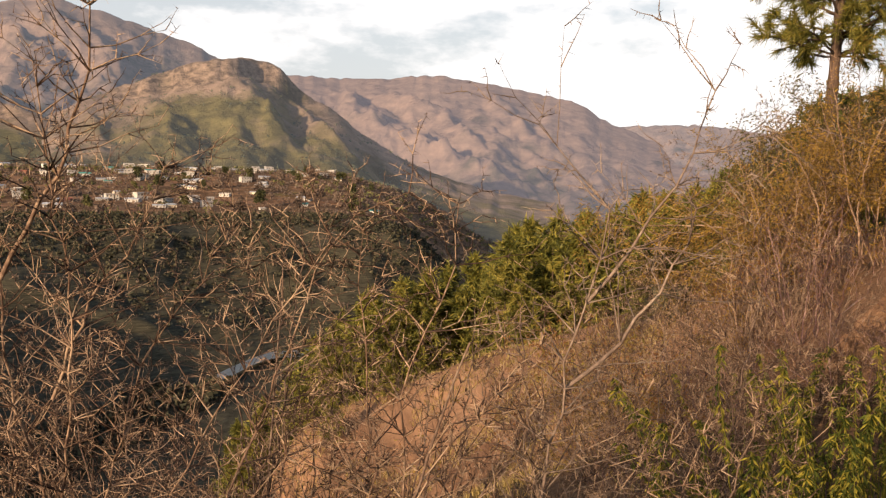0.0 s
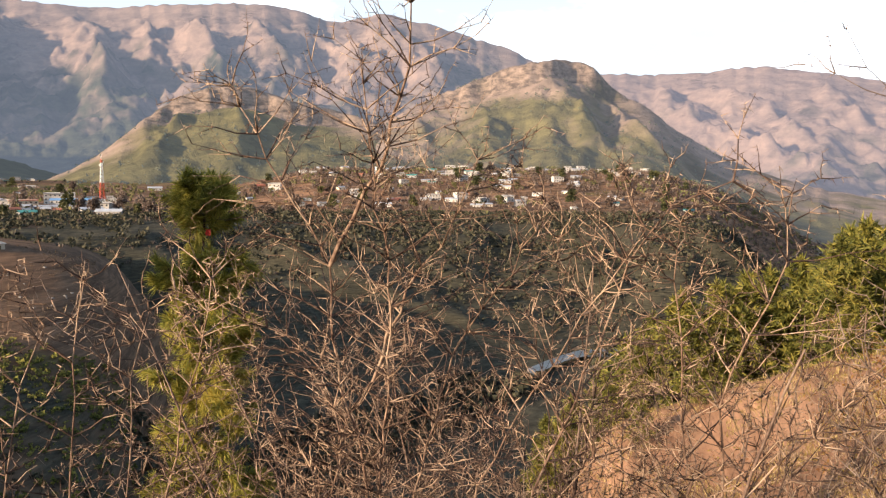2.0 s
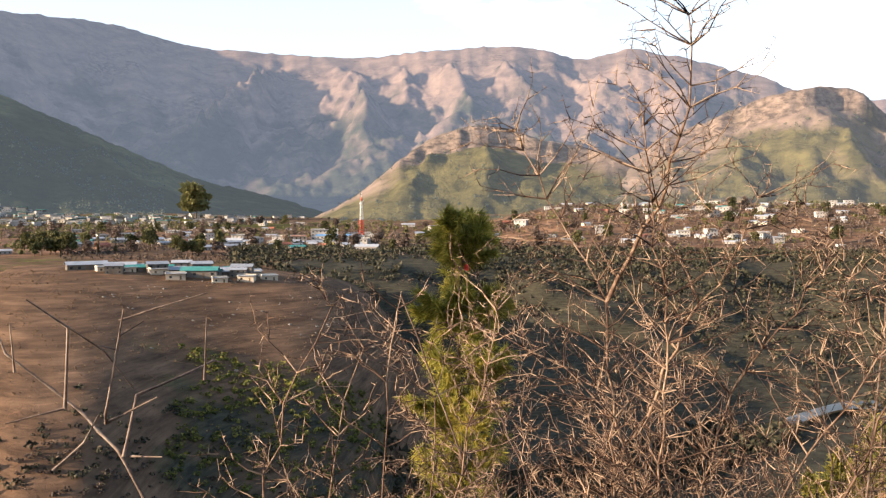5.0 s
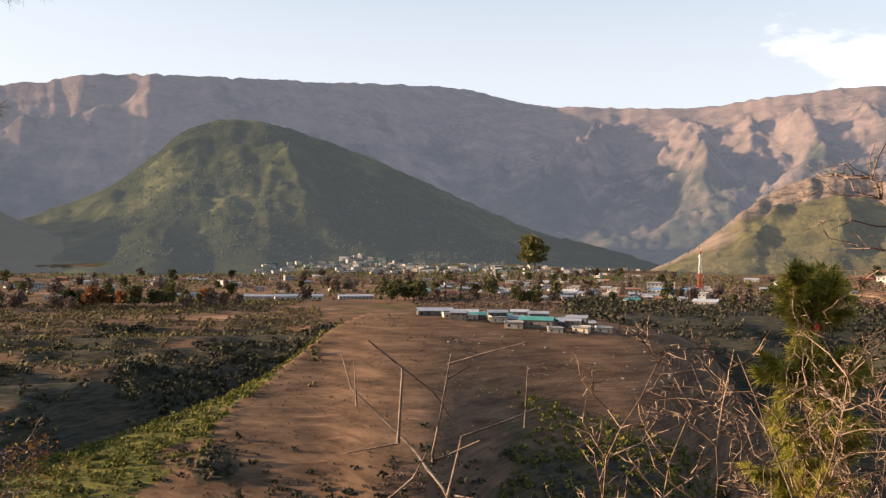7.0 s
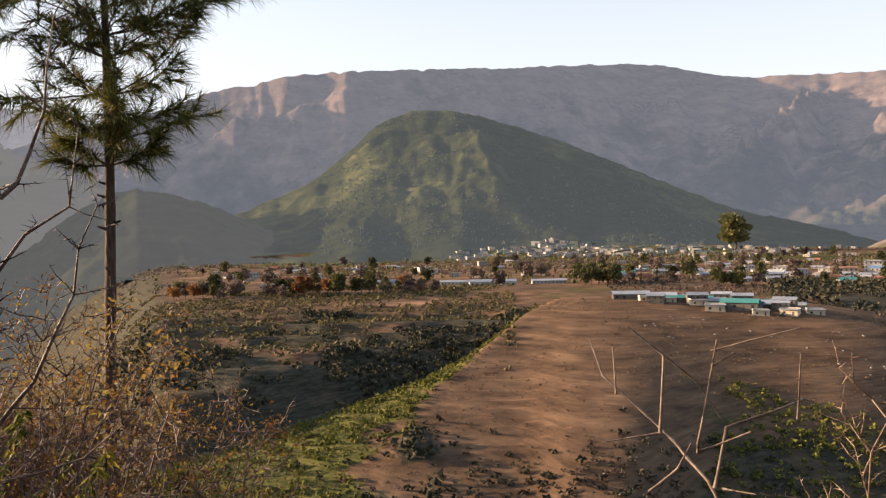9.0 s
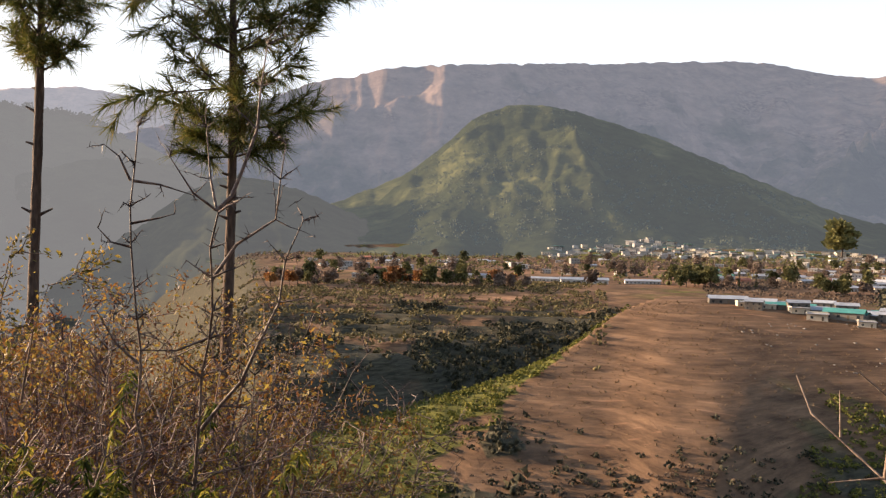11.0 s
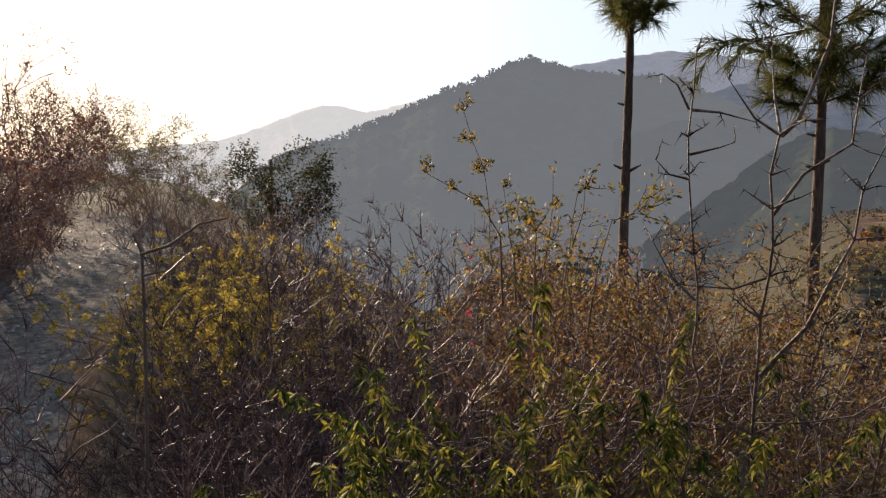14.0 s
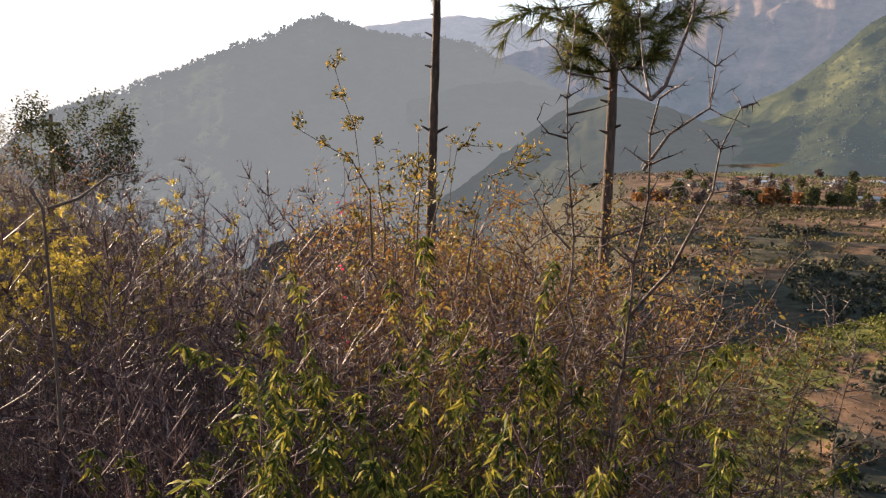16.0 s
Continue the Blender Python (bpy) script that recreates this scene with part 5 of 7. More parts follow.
    for az, el, dist, wide in ((119.2, -12.4, 2.35, 0.8), (113.2, -12.5, 2.55, 0.9), (107.1, -9.3, 2.7, 0.9), (105.2, -11.1, 2.5, 0.8), (104.7, -5.4, 2.9, 0.55), (102.1, -6.0, 2.9, 0.6), (108.1, -10.8, 2.6, 0.8), (102.9, -12.0, 2.4, 0.9),
                               (96.7, -14.6, 2.3, 0.8), (116.3, -14.6, 2.2, 0.6), (105.9, -7.0, 3.2, 0.8), (101.3, -9.2, 2.8, 0.7), (106.2, -13.4, 2.3, 0.8), (100.0, -13.4, 2.4, 0.8), (110.2, -13.6, 2.4, 0.8), (111.4, -15.4, 2.2, 0.7),
                               (104.0, -15.2, 2.1, 0.8), (98.8, -15.6, 2.2, 0.7), (93.8, -15.6, 2.4, 0.7), (117.6, -11.2, 3.0, 0.7)):
        p = polar(az, dist) + Vector((-0.21, -0.40, 0))
        g = height(p.x, p.y)
        top = EYE + dist * math.tan(radians(el))
        made = drooping_plant("nettle_shrub", "yellow-green plant with whorls of long drooping leaves", int(az * 10), max(0.35, top - g + 0.03), 5, "drooping plants", 0.40, 0.22 * wide)
        made.matrix_basis = Matrix.Translation((p.x, p.y, g - 0.03))
    for az, el, dist, wide in ((-17.8, -13.4, 4.0, 0.9), (-22.1, -11.6, 4.2, 1.0), (-24.4, -9.7, 4.4, 0.7), (-26.9, -13.2, 3.9, 0.9), (-22.7, -15.6, 3.6, 1.0), (-19.4, -16.6, 3.6, 1.0), (-25.2, -15.8, 3.5, 1.0), (-20.6, -13.6, 4.2, 1.0), (-28.0, -11.5, 4.3, 0.9)):
        p = polar(az, dist)
        g = height(p.x, p.y)
        made = drooping_plant("nettle_shrub", "green plant with whorls of long drooping leaves beside the track", int(900 - az * 10), max(0.35, EYE + dist * math.tan(radians(el)) - g + 0.03), 8, "drooping plants", 0.55, 0.45 * wide)
        made.matrix_basis = Matrix.Translation((p.x, p.y, g - 0.03))
    # tall yellow-green shrub by the bend of the track
    y = bush("yellow_shrub", "upright yellow-green shrub with narrow leaves", "shrub", 150, 2.0, stems=14, lean=0.4, kids=(5, 8), thorn=0, top=1, leaf_mat=LEAF_YELLOW,
             leaf_n=7000, leaf_size=0.03, leaf_width=0.3, droop=0.2, plain=True, ratio=0.3, stem_r=0.008, group="yellow shrubs", base=0.6)
    place(y, 127.0, 5.4, 0, 0.88)
    again(y, 129.3, 6.0, 70, 0.76)
    again(y, 124.6, 6.0, 200, 0.92)
    again(y, 122.6, 6.8, 130, 0.95)
    again(y, 129.5, 8.0, 30, 0.7)
    # long shoots with small leaves that stand above the bushes
    S4 = [(0.006, [(110.8, -8.6), (110.2, -5.3), (110.4, -1.9), (110.8, 1.0), (112.2, 5.0)]), (0.006, [(109.5, -7.9), (109.7, -3.4), (111.0, -1.2), (112.7, -0.3), (114.5, 0.7)]), (0.005, [(108.7, -7.8), (109.1, -3.4), (109.5, -0.1)]),
          (0.005, [(107.1, -7.1), (106.5, -3.4), (106.3, 0.7)]), (0.005, [(105.6, -7.4), (104.9, -3.7), (104.2, 0.1)])]
    trained("leafy_shoot", "slender arching shoots set with small yellow-green leaves", "shrub", 160, (-0.30, -0.40, 1.58), 3.4, S4, 0.07, 4.0, 0.5, STEM, leaf_mat=LEAF_SHOOT, leaf_n=1500, leaf_size=0.02)
    S5 = [(0.006, [(105.0, -9.5), (104.4, -5.0), (103.9, -0.8)]), (0.006, [(106.6, -9.5), (106.5, -5.0), (106.8, -1.6)]), (0.005, [(103.2, -9.5), (102.6, -5.4), (101.8, -2.6)])]
    trained("leafy_shoot", "leafy yellow-green shoots above the bushes", "shrub", 161, (-0.16, -0.40, 1.6), 3.0, S5, 0.16, 5.0, 0.5, STEM, leaf_mat=LEAF_SHOOT, leaf_n=1300, leaf_size=0.022)
    S6 = [(0.003, [(111.6, -9.0), (111.5, -5.0), (111.4, -1.8)])]
    trained("red_sprig", "thin sprig with a few crimson leaves", "shrub", 162, (-0.30, -0.40, 1.58), 3.3, S6, 0.05, 2.0, 0.3, STEM, leaf_mat=LEAF_CRIMSON, leaf_n=26, leaf_size=0.022)
    # thin bare saplings before the pine
    S1 = [(0.010, [(93.7, -17.5), (93.0, -11.0), (92.5, -5.9), (92.4, -1.9), (92.1, 2.4)]), (0.006, [(92.1, 2.4), (91.2, 3.3), (90.5, 5.1), (89.4, 10.5), (89.0, 13.2)]), (0.0045, [(92.1, 2.4), (92.5, 4.4), (92.8, 7.7)]),
          (0.005, [(92.4, -2.2), (90.8, 0.2), (88.3, 1.9), (87.7, 6.9)]), (0.006, [(92.9, -11.8), (90.4, -8.8), (88.0, -3.6), (86.5, 1.9)]), (0.004, [(92.1, 2.4), (93.6, 3.5), (95.1, 5.8)]),
          (0.006, [(93.3, -14.6), (87.7, -13.6), (85.3, -11.8), (82.0, -6.9)]), (0.005, [(89.5, -14.4), (87.8, -10.4), (85.1, -4.9)]), (0.004, [(92.5, -5.9), (94.5, -6.7), (97.4, -6.6)])]
    trained("thorn_sapling", "bare dark branching thorn sapling with long spines", "sapling", 311, (-0.21, -0.40, 1.6), 2.6, [(1.35 * q, w) for q, w in S1], 0.14, 15.0, 1.0, DARK_STEM, group="saplings")
    S2 = [(0.0075, [(97.0, -14.8), (96.7, -9.0), (97.1, -2.7), (97.4, 2.5), (97.0, 7.6)]), (0.004, [(97.4, 4.1), (98.1, 5.6), (99.0, 6.3)]), (0.0045, [(97.3, 4.1), (95.6, 3.9), (93.6, 3.3)]),
          (0.004, [(97.3, 1.4), (95.6, 1.8), (94.7, 2.1)]), (0.004, [(97.3, -0.1), (98.5, 0.2), (99.3, 1.1)]), (0.004, [(96.8, -7.5), (98.2, -6.1), (99.4, -3.9)])]
    trained("thorn_sapling", "thin bare upright sapling with short spines", "sapling", 312, (-0.21, -0.40, 1.6), 2.7, [(1.35 * q, w) for q, w in S2], 0.10, 14.0, 1.0, DARK_STEM, group="saplings")
    S3 = [(0.008, [(99.2, -15.0), (98.6, -9.0), (98.2, -4.5)]), (0.008, [(90.6, -18.0), (90.0, -13.0), (89.4, -8.5), (90.6, -5.0)]), (0.008, [(96.0, -17.0), (95.2, -11.5), (94.4, -7.2)]), (0.007, [(87.0, -18.0), (85.6, -14.0), (83.4, -11.5)]),
          (0.007, [(82.0, -18.0), (81.0, -14.5), (79.8, -11.6)]), (0.007, [(79.0, -17.5), (78.4, -14.0), (77.6, -12.6)])]
    trained("thorn_sapling", "low tangle of bare dark thorn shoots", "sapling", 313, (-0.21, -0.40, 1.6), 3.0, S3, 0.30, 13.0, 1.0, DARK_STEM, group="saplings")
    # bare branches that stick up alone
    joints("forked_branch", "bare pale forked thorn branch with straight shoots", "branch", [
        (0.0037, [(0.385, -0.594), (0.341, -0.491), (0.31, -0.457), (0.289, -0.429), (0.237, -0.381), (0.152, -0.304), (0.128, -0.225)]),
        (0.0033, [(0.237, -0.381), (0.243, -0.225), (0.172, -0.167)]),
        (0.0034, [(0.31, -0.419), (0.306, -0.402), (0.32, -0.312), (0.338, -0.192)]),
        (0.0023, [(0.337, -0.22), (0.399, -0.197), (0.492, -0.168)]),
        (0.0022, [(0.336, -0.251), (0.389, -0.227)]),
        (0.0028, [(0.31, -0.419), (0.393, -0.364)]),
        (0.0033, [(0.341, -0.491), (0.378, -0.381), (0.502, -0.354), (0.564, -0.343), (0.605, -0.361)]),
        (0.0023, [(0.502, -0.354), (0.502, -0.223)]),
        (0.0023, [(0.237, -0.381), (0.134, -0.4)]),
        (0.0028, [(0.213, -0.498), (0.268, -0.45), (0.294, -0.397)]),
        (0.0023, [(0.243, -0.225), (0.316, -0.285), (0.378, -0.374)]),
        (0.0023, [(0.354, -0.491), (0.402, -0.484)]),
        (0.0020, [(0.336, -0.278), (0.296, -0.264)]),
        (0.0020, [(0.152, -0.304), (0.145, -0.209)])], (-0.10, -0.09, EYE - 0.024), 66.5, -0.3, 1.76, PALE_STEM)
    joints("bare_stalk", "bare forked stalk beside the track", "branch", [
        (0.0045, [(0.0, -0.50), (0.0, -0.25), (-0.004, 0.0), (-0.025, 0.05), (0.005, 0.085)]),
        (0.004, [(-0.004, 0.0), (0.06, 0.02), (0.13, 0.07), (0.20, 0.085)]),
        (0.003, [(0.0, -0.05), (0.05, -0.04)])], (-0.30, -0.44, EYE - 0.03), 131.6, -4.2, 2.1, WOOD, 3)
    fb = bush("bare_sprig", "small bare thorn sprig", "bush", 181, 1.5, stems=2, lean=0.5, kids=(3.5, 5), thorn=0.15, top=1, wob=0.10, ratio=0.5, stem_r=0.010, twig_r=0.004, base=0.04, spread=0.7, group="sprigs")
    place(fb, 51.5, 2.2, 120, 0.8)
    again(fb, 78.5, 2.6, 20, 1.0)
    again(fb, 84.0, 3.0, 70, 1.15)
    again(fb, 56.5, 2.4, 190, 0.8)
    # dark bush with glossy leaves and hedges by the bend
    k1 = bush("dark_bush", "rounded dark evergreen bush", "bush", 190, 2.9, stems=4, lean=0.08, kids=(16, 20), thorn=0, leaf_mat=LEAF_DARK, leaf_n=8000, leaf_size=0.055, group="dark bushes", leaf_low=0.5, wob=0.16, ratio=0.17, base=0.1, plain=True, loose=0.08)
    place(k1, 124.4, 14.5, 0, 1.0)
    hb = bush("track_bush", "tall dense russet bush beside the gravel track", "bush", 191, 3.4, stems=13, lean=0.5, kids=(7, 9), thorn=0.0, twig_r=0.006, twig_mat=RUSSET, stem_mat=RUSSET, leaf_mat=LEAF_RED, leaf_n=12000, leaf_size=0.036, plain=True, up=0.0, ratio=0.4, loose=0.04,
              group="track bushes", base=1.1)
    place(hb, 143.6, 12.6, 0, 1.0)
    # the two beyond 146 degrees are added to shade the track
    for az, dist, sc in ((141.6, 15.8, 1.0), (139.9, 18.5, 0.95), (138.6, 21.5, 0.9), (146.5, 10.8, 0.95), (152, 8.8, 0.9), (143.0, 11.2, 0.5), (140.6, 15.0, 0.5)):
        again(hb, az, dist, az * 71, sc)
    hy = bush("olive_bush", "olive-green leafy bush at the bend of the track", "bush", 192, 3.2, stems=12, lean=0.6, kids=(6, 9), thorn=0, twig_mat=RUSSET, stem_mat=RUSSET, leaf_mat=LEAF_OLIVE, leaf_n=8000, leaf_size=0.055, plain=True, loose=0.05, group="track bushes", base=0.9)
    place(hy, 134.5, 27.0, 0, 1.0)
    again(hy, 132.0, 31.0, 120, 1.1)
    for az, dist, sc in ((-20.5, 15.0, 0.75), (-24.0, 17.0, 0.95), (-22.3, 20.0, 0.9), (-26.5, 15.5, 0.8)):
        again(hy, az, dist, az * 31, sc)
    again(hy, 136.5, 33.0, 220, 1.1)
    gb = bush("golden_bush", "tall feathery golden-green bush on the bank", "bush", 193, 3.0, stems=12, lean=0.45, kids=(7, 9), thorn=0, top=1, twig_mat=TWIG, stem_mat=TWIG, leaf_mat=LEAF_GOLD, leaf_n=7000, leaf_size=0.06, leaf_width=0.22, plain=True,
              loose=0.06, ratio=0.35, group="golden bushes", base=0.8, up=0.03)
    place(gb, -21.0, 12.5, 0, 0.95)
    for az, dist, sc in ((-24.0, 13.0, 1.0), (-18.6, 13.6, 0.75), (-27.0, 12.0, 0.95), (-22.6, 15.0, 1.1), (-13.2, 15.0, 0.5), (-10.2, 13.0, 0.4)):
        again(gb, az, dist, az * 29, sc)
    again(hy, 129.5, 24.0, 20, 0.75)
    again(hy, 132.6, 22.5, 80, 0.7)


def pines_near():
    PL = "tall pine with a bare rough trunk and tufted needles"
    p = spot(102.2, 16.5)
    g = height(p.x, p.y)
    p1 = pine("pine_tree", PL, 7, 9.6 - g, 4.3 - g, 1.95, 0.125, needle=0.36, whorls=12, per=6, up=0.9, group="tall pines", stubs=18, tufts_per=9, crown_pow=0.45, n_needles=56, width=0.0075, skirt=0.4)
    place(p1, 101.9, 16.5)
    p = spot(91.0, 14.8)
    g = height(p.x, p.y)
    p2 = pine("pine_tree", PL, 8, 9.2 - g, 2.7 - g, 2.5, 0.125, needle=0.36, whorls=12, per=7, up=0.4, group="tall pines", stubs=18, tufts_per=10, crown_pow=0.45, n_needles=56, width=0.0075, skirt=0.3)
    place(p2, 90.7, 14.8)
    p = polar(-23.8, 24.0)
    g = height(p.x, p.y)
    p3 = pine("pine_tree", PL, 9, 10.5 - g, 4.6 - g, 2.6, 0.19, whorls=11, per=7, group="tall pines", stubs=10, width=0.011, needle=0.32, tufts_per=16, needle_mat=YOUNG)
    place(p3, -23.8, 24.0)
    yl = "young bushy pine with yellow-green needles"
    y1 = pine("young_pine", yl, 21, 8.0, 0.6, 2.3, 0.07, whorls=13, per=6, needle_mat=YOUNG, width=0.045, needle=0.42, n_needles=10, tufts_per=6, stubs=0, group="young pines", up=0.6)
    y2 = pine("young_pine", yl, 22, 6.0, 0.4, 2.2, 0.06, whorls=11, per=6, needle_mat=YOUNG, width=0.045, needle=0.42, n_needles=10, tufts_per=6, stubs=0, group="young pines", up=0.5)
    SKYLINE = [(14, -16.5), (11, -14.1), (8.1, -10.5), (4.8, -7.6), (1.1, -6.2), (-2.2, -5.2), (-5.1, -2.9), (-8.4, -1.9), (-10.2, -2.3), (-12.7, -0.9), (-17, 0.9), (-20, 2.3), (-22, 4.6), (-24.5, 5.8), (-30, 6.0)]
    rng = np.random.RandomState(44)
    used = set()

    def stand(src, tall, az, dist, drop_el):
        p = polar(az, dist)
        g = height(p.x, p.y)
        top = EYE + dist * math.tan(radians(float(curve(np.array(az), SKYLINE, 0.3)) - drop_el))
        sc = (top - g) / tall
        if 0.3 < sc < 2.2:
            ob = src if src not in used else copy_thing(src, Matrix.Identity(4))
            used.add(src)
            ob.matrix_basis = Matrix.LocRotScale((p.x, p.y, g - 0.1), Euler((0, 0, az * 11)), (max(sc, 0.75), max(sc, 0.75), sc))

    for k in range(46):
        az = 13.5 - 27 * (k + 0.6 * rng.rand()) / 46
        dist = (53 if az > -4 else 49) + 12 * rng.rand()
        stand((y1, y2)[k % 2], (8.0, 6.0)[k % 2], az, dist, (0.0 if k % 3 == 0 else 2.6 * rng.rand()))
    for k in range(12):
        az = -14 - 6.5 * (k + 0.6 * rng.rand()) / 12
        stand((y1, y2)[k % 2], (8.0, 6.0)[k % 2], az, 34 + 9 * rng.rand(), 1.4 * rng.rand())
    dk = pine("dark_pine", "dense dark green pine on the slope", 24, 9.0, 0.8, 3.0, 0.10, whorls=14, per=7, needle_mat=NEEDLE, width=0.045, needle=0.42, n_needles=14, tufts_per=8, stubs=0, group="dark pines", up=0.5)
    for az, dist, low in ((-21.6, 40, 0.6), (-23.2, 42, 0.0), (-24.8, 39, 0.1), (-26.4, 41, 0.0), (-28.2, 38, 0.0), (-18.6, 44, 0.5)):
        stand(dk, 9.0, az, dist, low)
    for src, az, dist, sc in ((y2, 7, 45, 0.4), (y2, 3.5, 48, 0.35), (y1, 16, 46, 0.5), (y2, 18.5, 52, 0.5)):
        again(src, az, dist, az * 41, sc)
    p = polar(35.6, 13.5)
    g = height(p.x, p.y)
    y3 = pine("slender_pine", "slender young pine with bushy yellow-green needles", 23, 1.35 - g, 0.5, 0.88, 0.07, whorls=15, per=7, needle_mat=SLENDER, width=0.011, needle=0.22, n_needles=56, tufts_per=12, stubs=0, up=0.7, crown_pow=0.15)
    place(y3, 35.4, 13.5)


shrubs_near()
pines_near()


def track_stones():
    """Loose gravel on the track."""
    rng = np.random.RandomState(3)
    v, f = [], []
    for k in range(4200):
        u, st = -3 + 26 * rng.rand() ** 1.4, np.clip(rng.normal(0, 0.75), -1.7, 1.7)
        s = float(track_line(np.array(u))) + st
        x = -math.sin(radians(DOWN)) * s - math.sin(radians(ALONG)) * u
        y = math.cos(radians(DOWN)) * s + math.cos(radians(ALONG)) * u
        q = 0.008 + 0.045 * rng.rand() ** 3
        n = len(v)
        o = [(0, 0, 0.9), (1, 0.1, 0), (0.2, 1, 0.1), (-1, 0.1, 0.1), (-0.1, -1, 0), (0.3, 0.2, -0.6)]
        for a, b, c in o:
            j = 0.7 + 0.6 * rng.rand(3)
            v.append((x + a * q * j[0], y + b * q * j[1], c * q * j[2] * 0.7))
        f += [(n, n + 1, n + 2), (n, n + 2, n + 3), (n, n + 3, n + 4), (n, n + 4, n + 1), (n + 5, n + 2, n + 1), (n + 5, n + 3, n + 2), (n + 5, n + 4, n + 3), (n + 5, n + 1, n + 4)]
    v = np.array(v)
    v[:, 2] += np.repeat(land(v[::6, 0], v[::6, 1])[0], 6)
    grey = material("track_stone", [(0.13, 0.122, 0.115), (0.28, 0.262, 0.245)], scale=3, fine=40, bump=0.4, per_island=0.4, rough=0.5, spec=0.5)
    thing("gravel", quick_mesh("gravel", v, f, shade=False), grey, "loose grey stones on the gravel track", "gravel", kind="stuff")


track_stones()


def small_near():
    # a small crumpled red scrap caught in the slender pine
    rng = np.random.RandomState(12)
    v, f = [], []
    for i in range(5):
        for j in range(5):
            v.append((0.022 * (i - 2) * (1 - 0.06 * (j - 2) ** 2) + rng.normal(0, 0.005), -0.012 * (i - 2) ** 2 + rng.normal(0, 0.008), 0.024 * (j - 2) * (1 - 0.06 * (i - 2) ** 2) + rng.normal(0, 0.005)))
    f = [(i * 5 + j, i * 5 + j + 1, i * 5 + j + 6, i * 5 + j + 5) for i in range(4) for j in range(4)]
    red = material("red_scrap_sheet", [(0.45, 0.05, 0.03), (0.62, 0.10, 0.06)], scale=20, fine=120, bump=0.2, coords="obj")
    me = quick_mesh("red_scrap", v, f)
    p = polar(35.0, 12.8, EYE + 12.8 * math.tan(radians(-4.3)))
    thing("red_scrap", me, red, "small crumpled red scrap caught in the slender pine", "cloth", m=Matrix.Translation(p))
    # a wooden pole with wires beyond the dark bush
    p = spot(125.0, 34.0)
    g = height(p.x, p.y)
    root = tagged(new("utility_pole"), "weathered wooden utility pole with a crossarm", "pole")
    root.matrix_basis = Matrix.Translation((p.x, p.y, g))
    top = 2.55 - g
    part("post", quick_mesh("post", *chain([(0, 0, 0, 0, 0, top * 0.5, 0.10, 0.09), (0, 0, top * 0.5, 0, 0, top, 0.09, 0.07)], 8)), WOOD, root)
    part("crossarm", plank("crossarm", -0.5, 0.5, -0.05, 0.05, top - 0.4, top - 0.28), WOOD, root)
    rows = []
    for k in range(14):
        t0, t1 = k / 14, (k + 1) / 14
        a, b = Vector((-0.45, 0, top - 0.25)).lerp(Vector((-18, -14, top + 0.6)), t0), Vector((-0.45, 0, top - 0.25)).lerp(Vector((-18, -14, top + 0.6)), t1)
        rows.append((a.x, a.y, a.z - 2.4 * t0 * (1 - t0), b.x, b.y, b.z - 2.4 * t1 * (1 - t1), 0.012, 0.012))
    part("wire", quick_mesh("wire", *chain(rows, 3)), WOOD, root)


def bench_grass():
    """Short dry grass and low weeds on the bare shelf of earth."""
    rng = np.random.RandomState(17)
    n = 9000
    A, R = np.radians(-15 + 26 * rng.rand(n)), 8 + 44 * rng.rand(n) ** 0.8
    X, Y = -np.sin(A) * R, np.cos(A) * R
    Z, cov = land(X, Y)
    ok = fbm(X / 3.5, Y / 3.5, 3, 27) > -0.05
    X, Y, Z = X[ok], Y[ok], Z[ok]
    tris = []
    for _ in range(5):
        m = len(X)
        b = np.stack([X + rng.normal(0, 0.07, m), Y + rng.normal(0, 0.07, m), Z - 0.02], 1)
        side = rng.normal(0, 1, (m, 3)) * np.array([[0.012, 0.012, 0]])
        tip = b + np.stack([rng.normal(0, 0.09, m), rng.normal(0, 0.09, m), 0.10 + 0.22 * rng.rand(m)], 1)
        tris.append(np.stack([b + side, b - side, tip], 1))
    v = np.concatenate(tris).reshape(-1, 3)
    straw = material("dry_grass", [(0.14, 0.10, 0.03), (0.30, 0.22, 0.08), (0.44, 0.34, 0.15)], scale=0.8, fine=5, bump=0, per_island=0.4, translucent=0.3)
    thing("dry_grass", quick_mesh("dry_grass", v, np.arange(len(v)).reshape(-1, 3)), straw, "short dry yellow grass on the bare earth shelf", "grass", kind="stuff")


def plank(name, a, b, c, d, e, g):
    v = [(x, y, z) for z in (e, g) for x, y in ((a, c), (b, c), (b, d), (a, d))]
    f = [(3, 2, 1, 0), (4, 5, 6, 7), (0, 1, 5, 4), (1, 2, 6, 5), (2, 3, 7, 6), (3, 0, 4, 7)]
    return quick_mesh(name, v, f, shade=False)


small_near()
bench_grass()


# ---- the valley ----
def box(v, f, x0, x1, y0, y1, z0, z1):
    n = len(v)
    v += [(x, y, z) for z in (z0, z1) for x, y in ((x0, y0), (x1, y0), (x1, y1), (x0, y1))]
    f += [tuple(n + k for k in q) for q in ((3, 2, 1, 0), (4, 5, 6, 7), (0, 1, 5, 4), (1, 2, 6, 5), (2, 3, 7, 6), (3, 0, 4, 7))]


def box_mesh(name, *dims):
    v, f = [], []
    for d in dims:
        box(v, f, *d)
    return quick_mesh(name, v, f, shade=False)


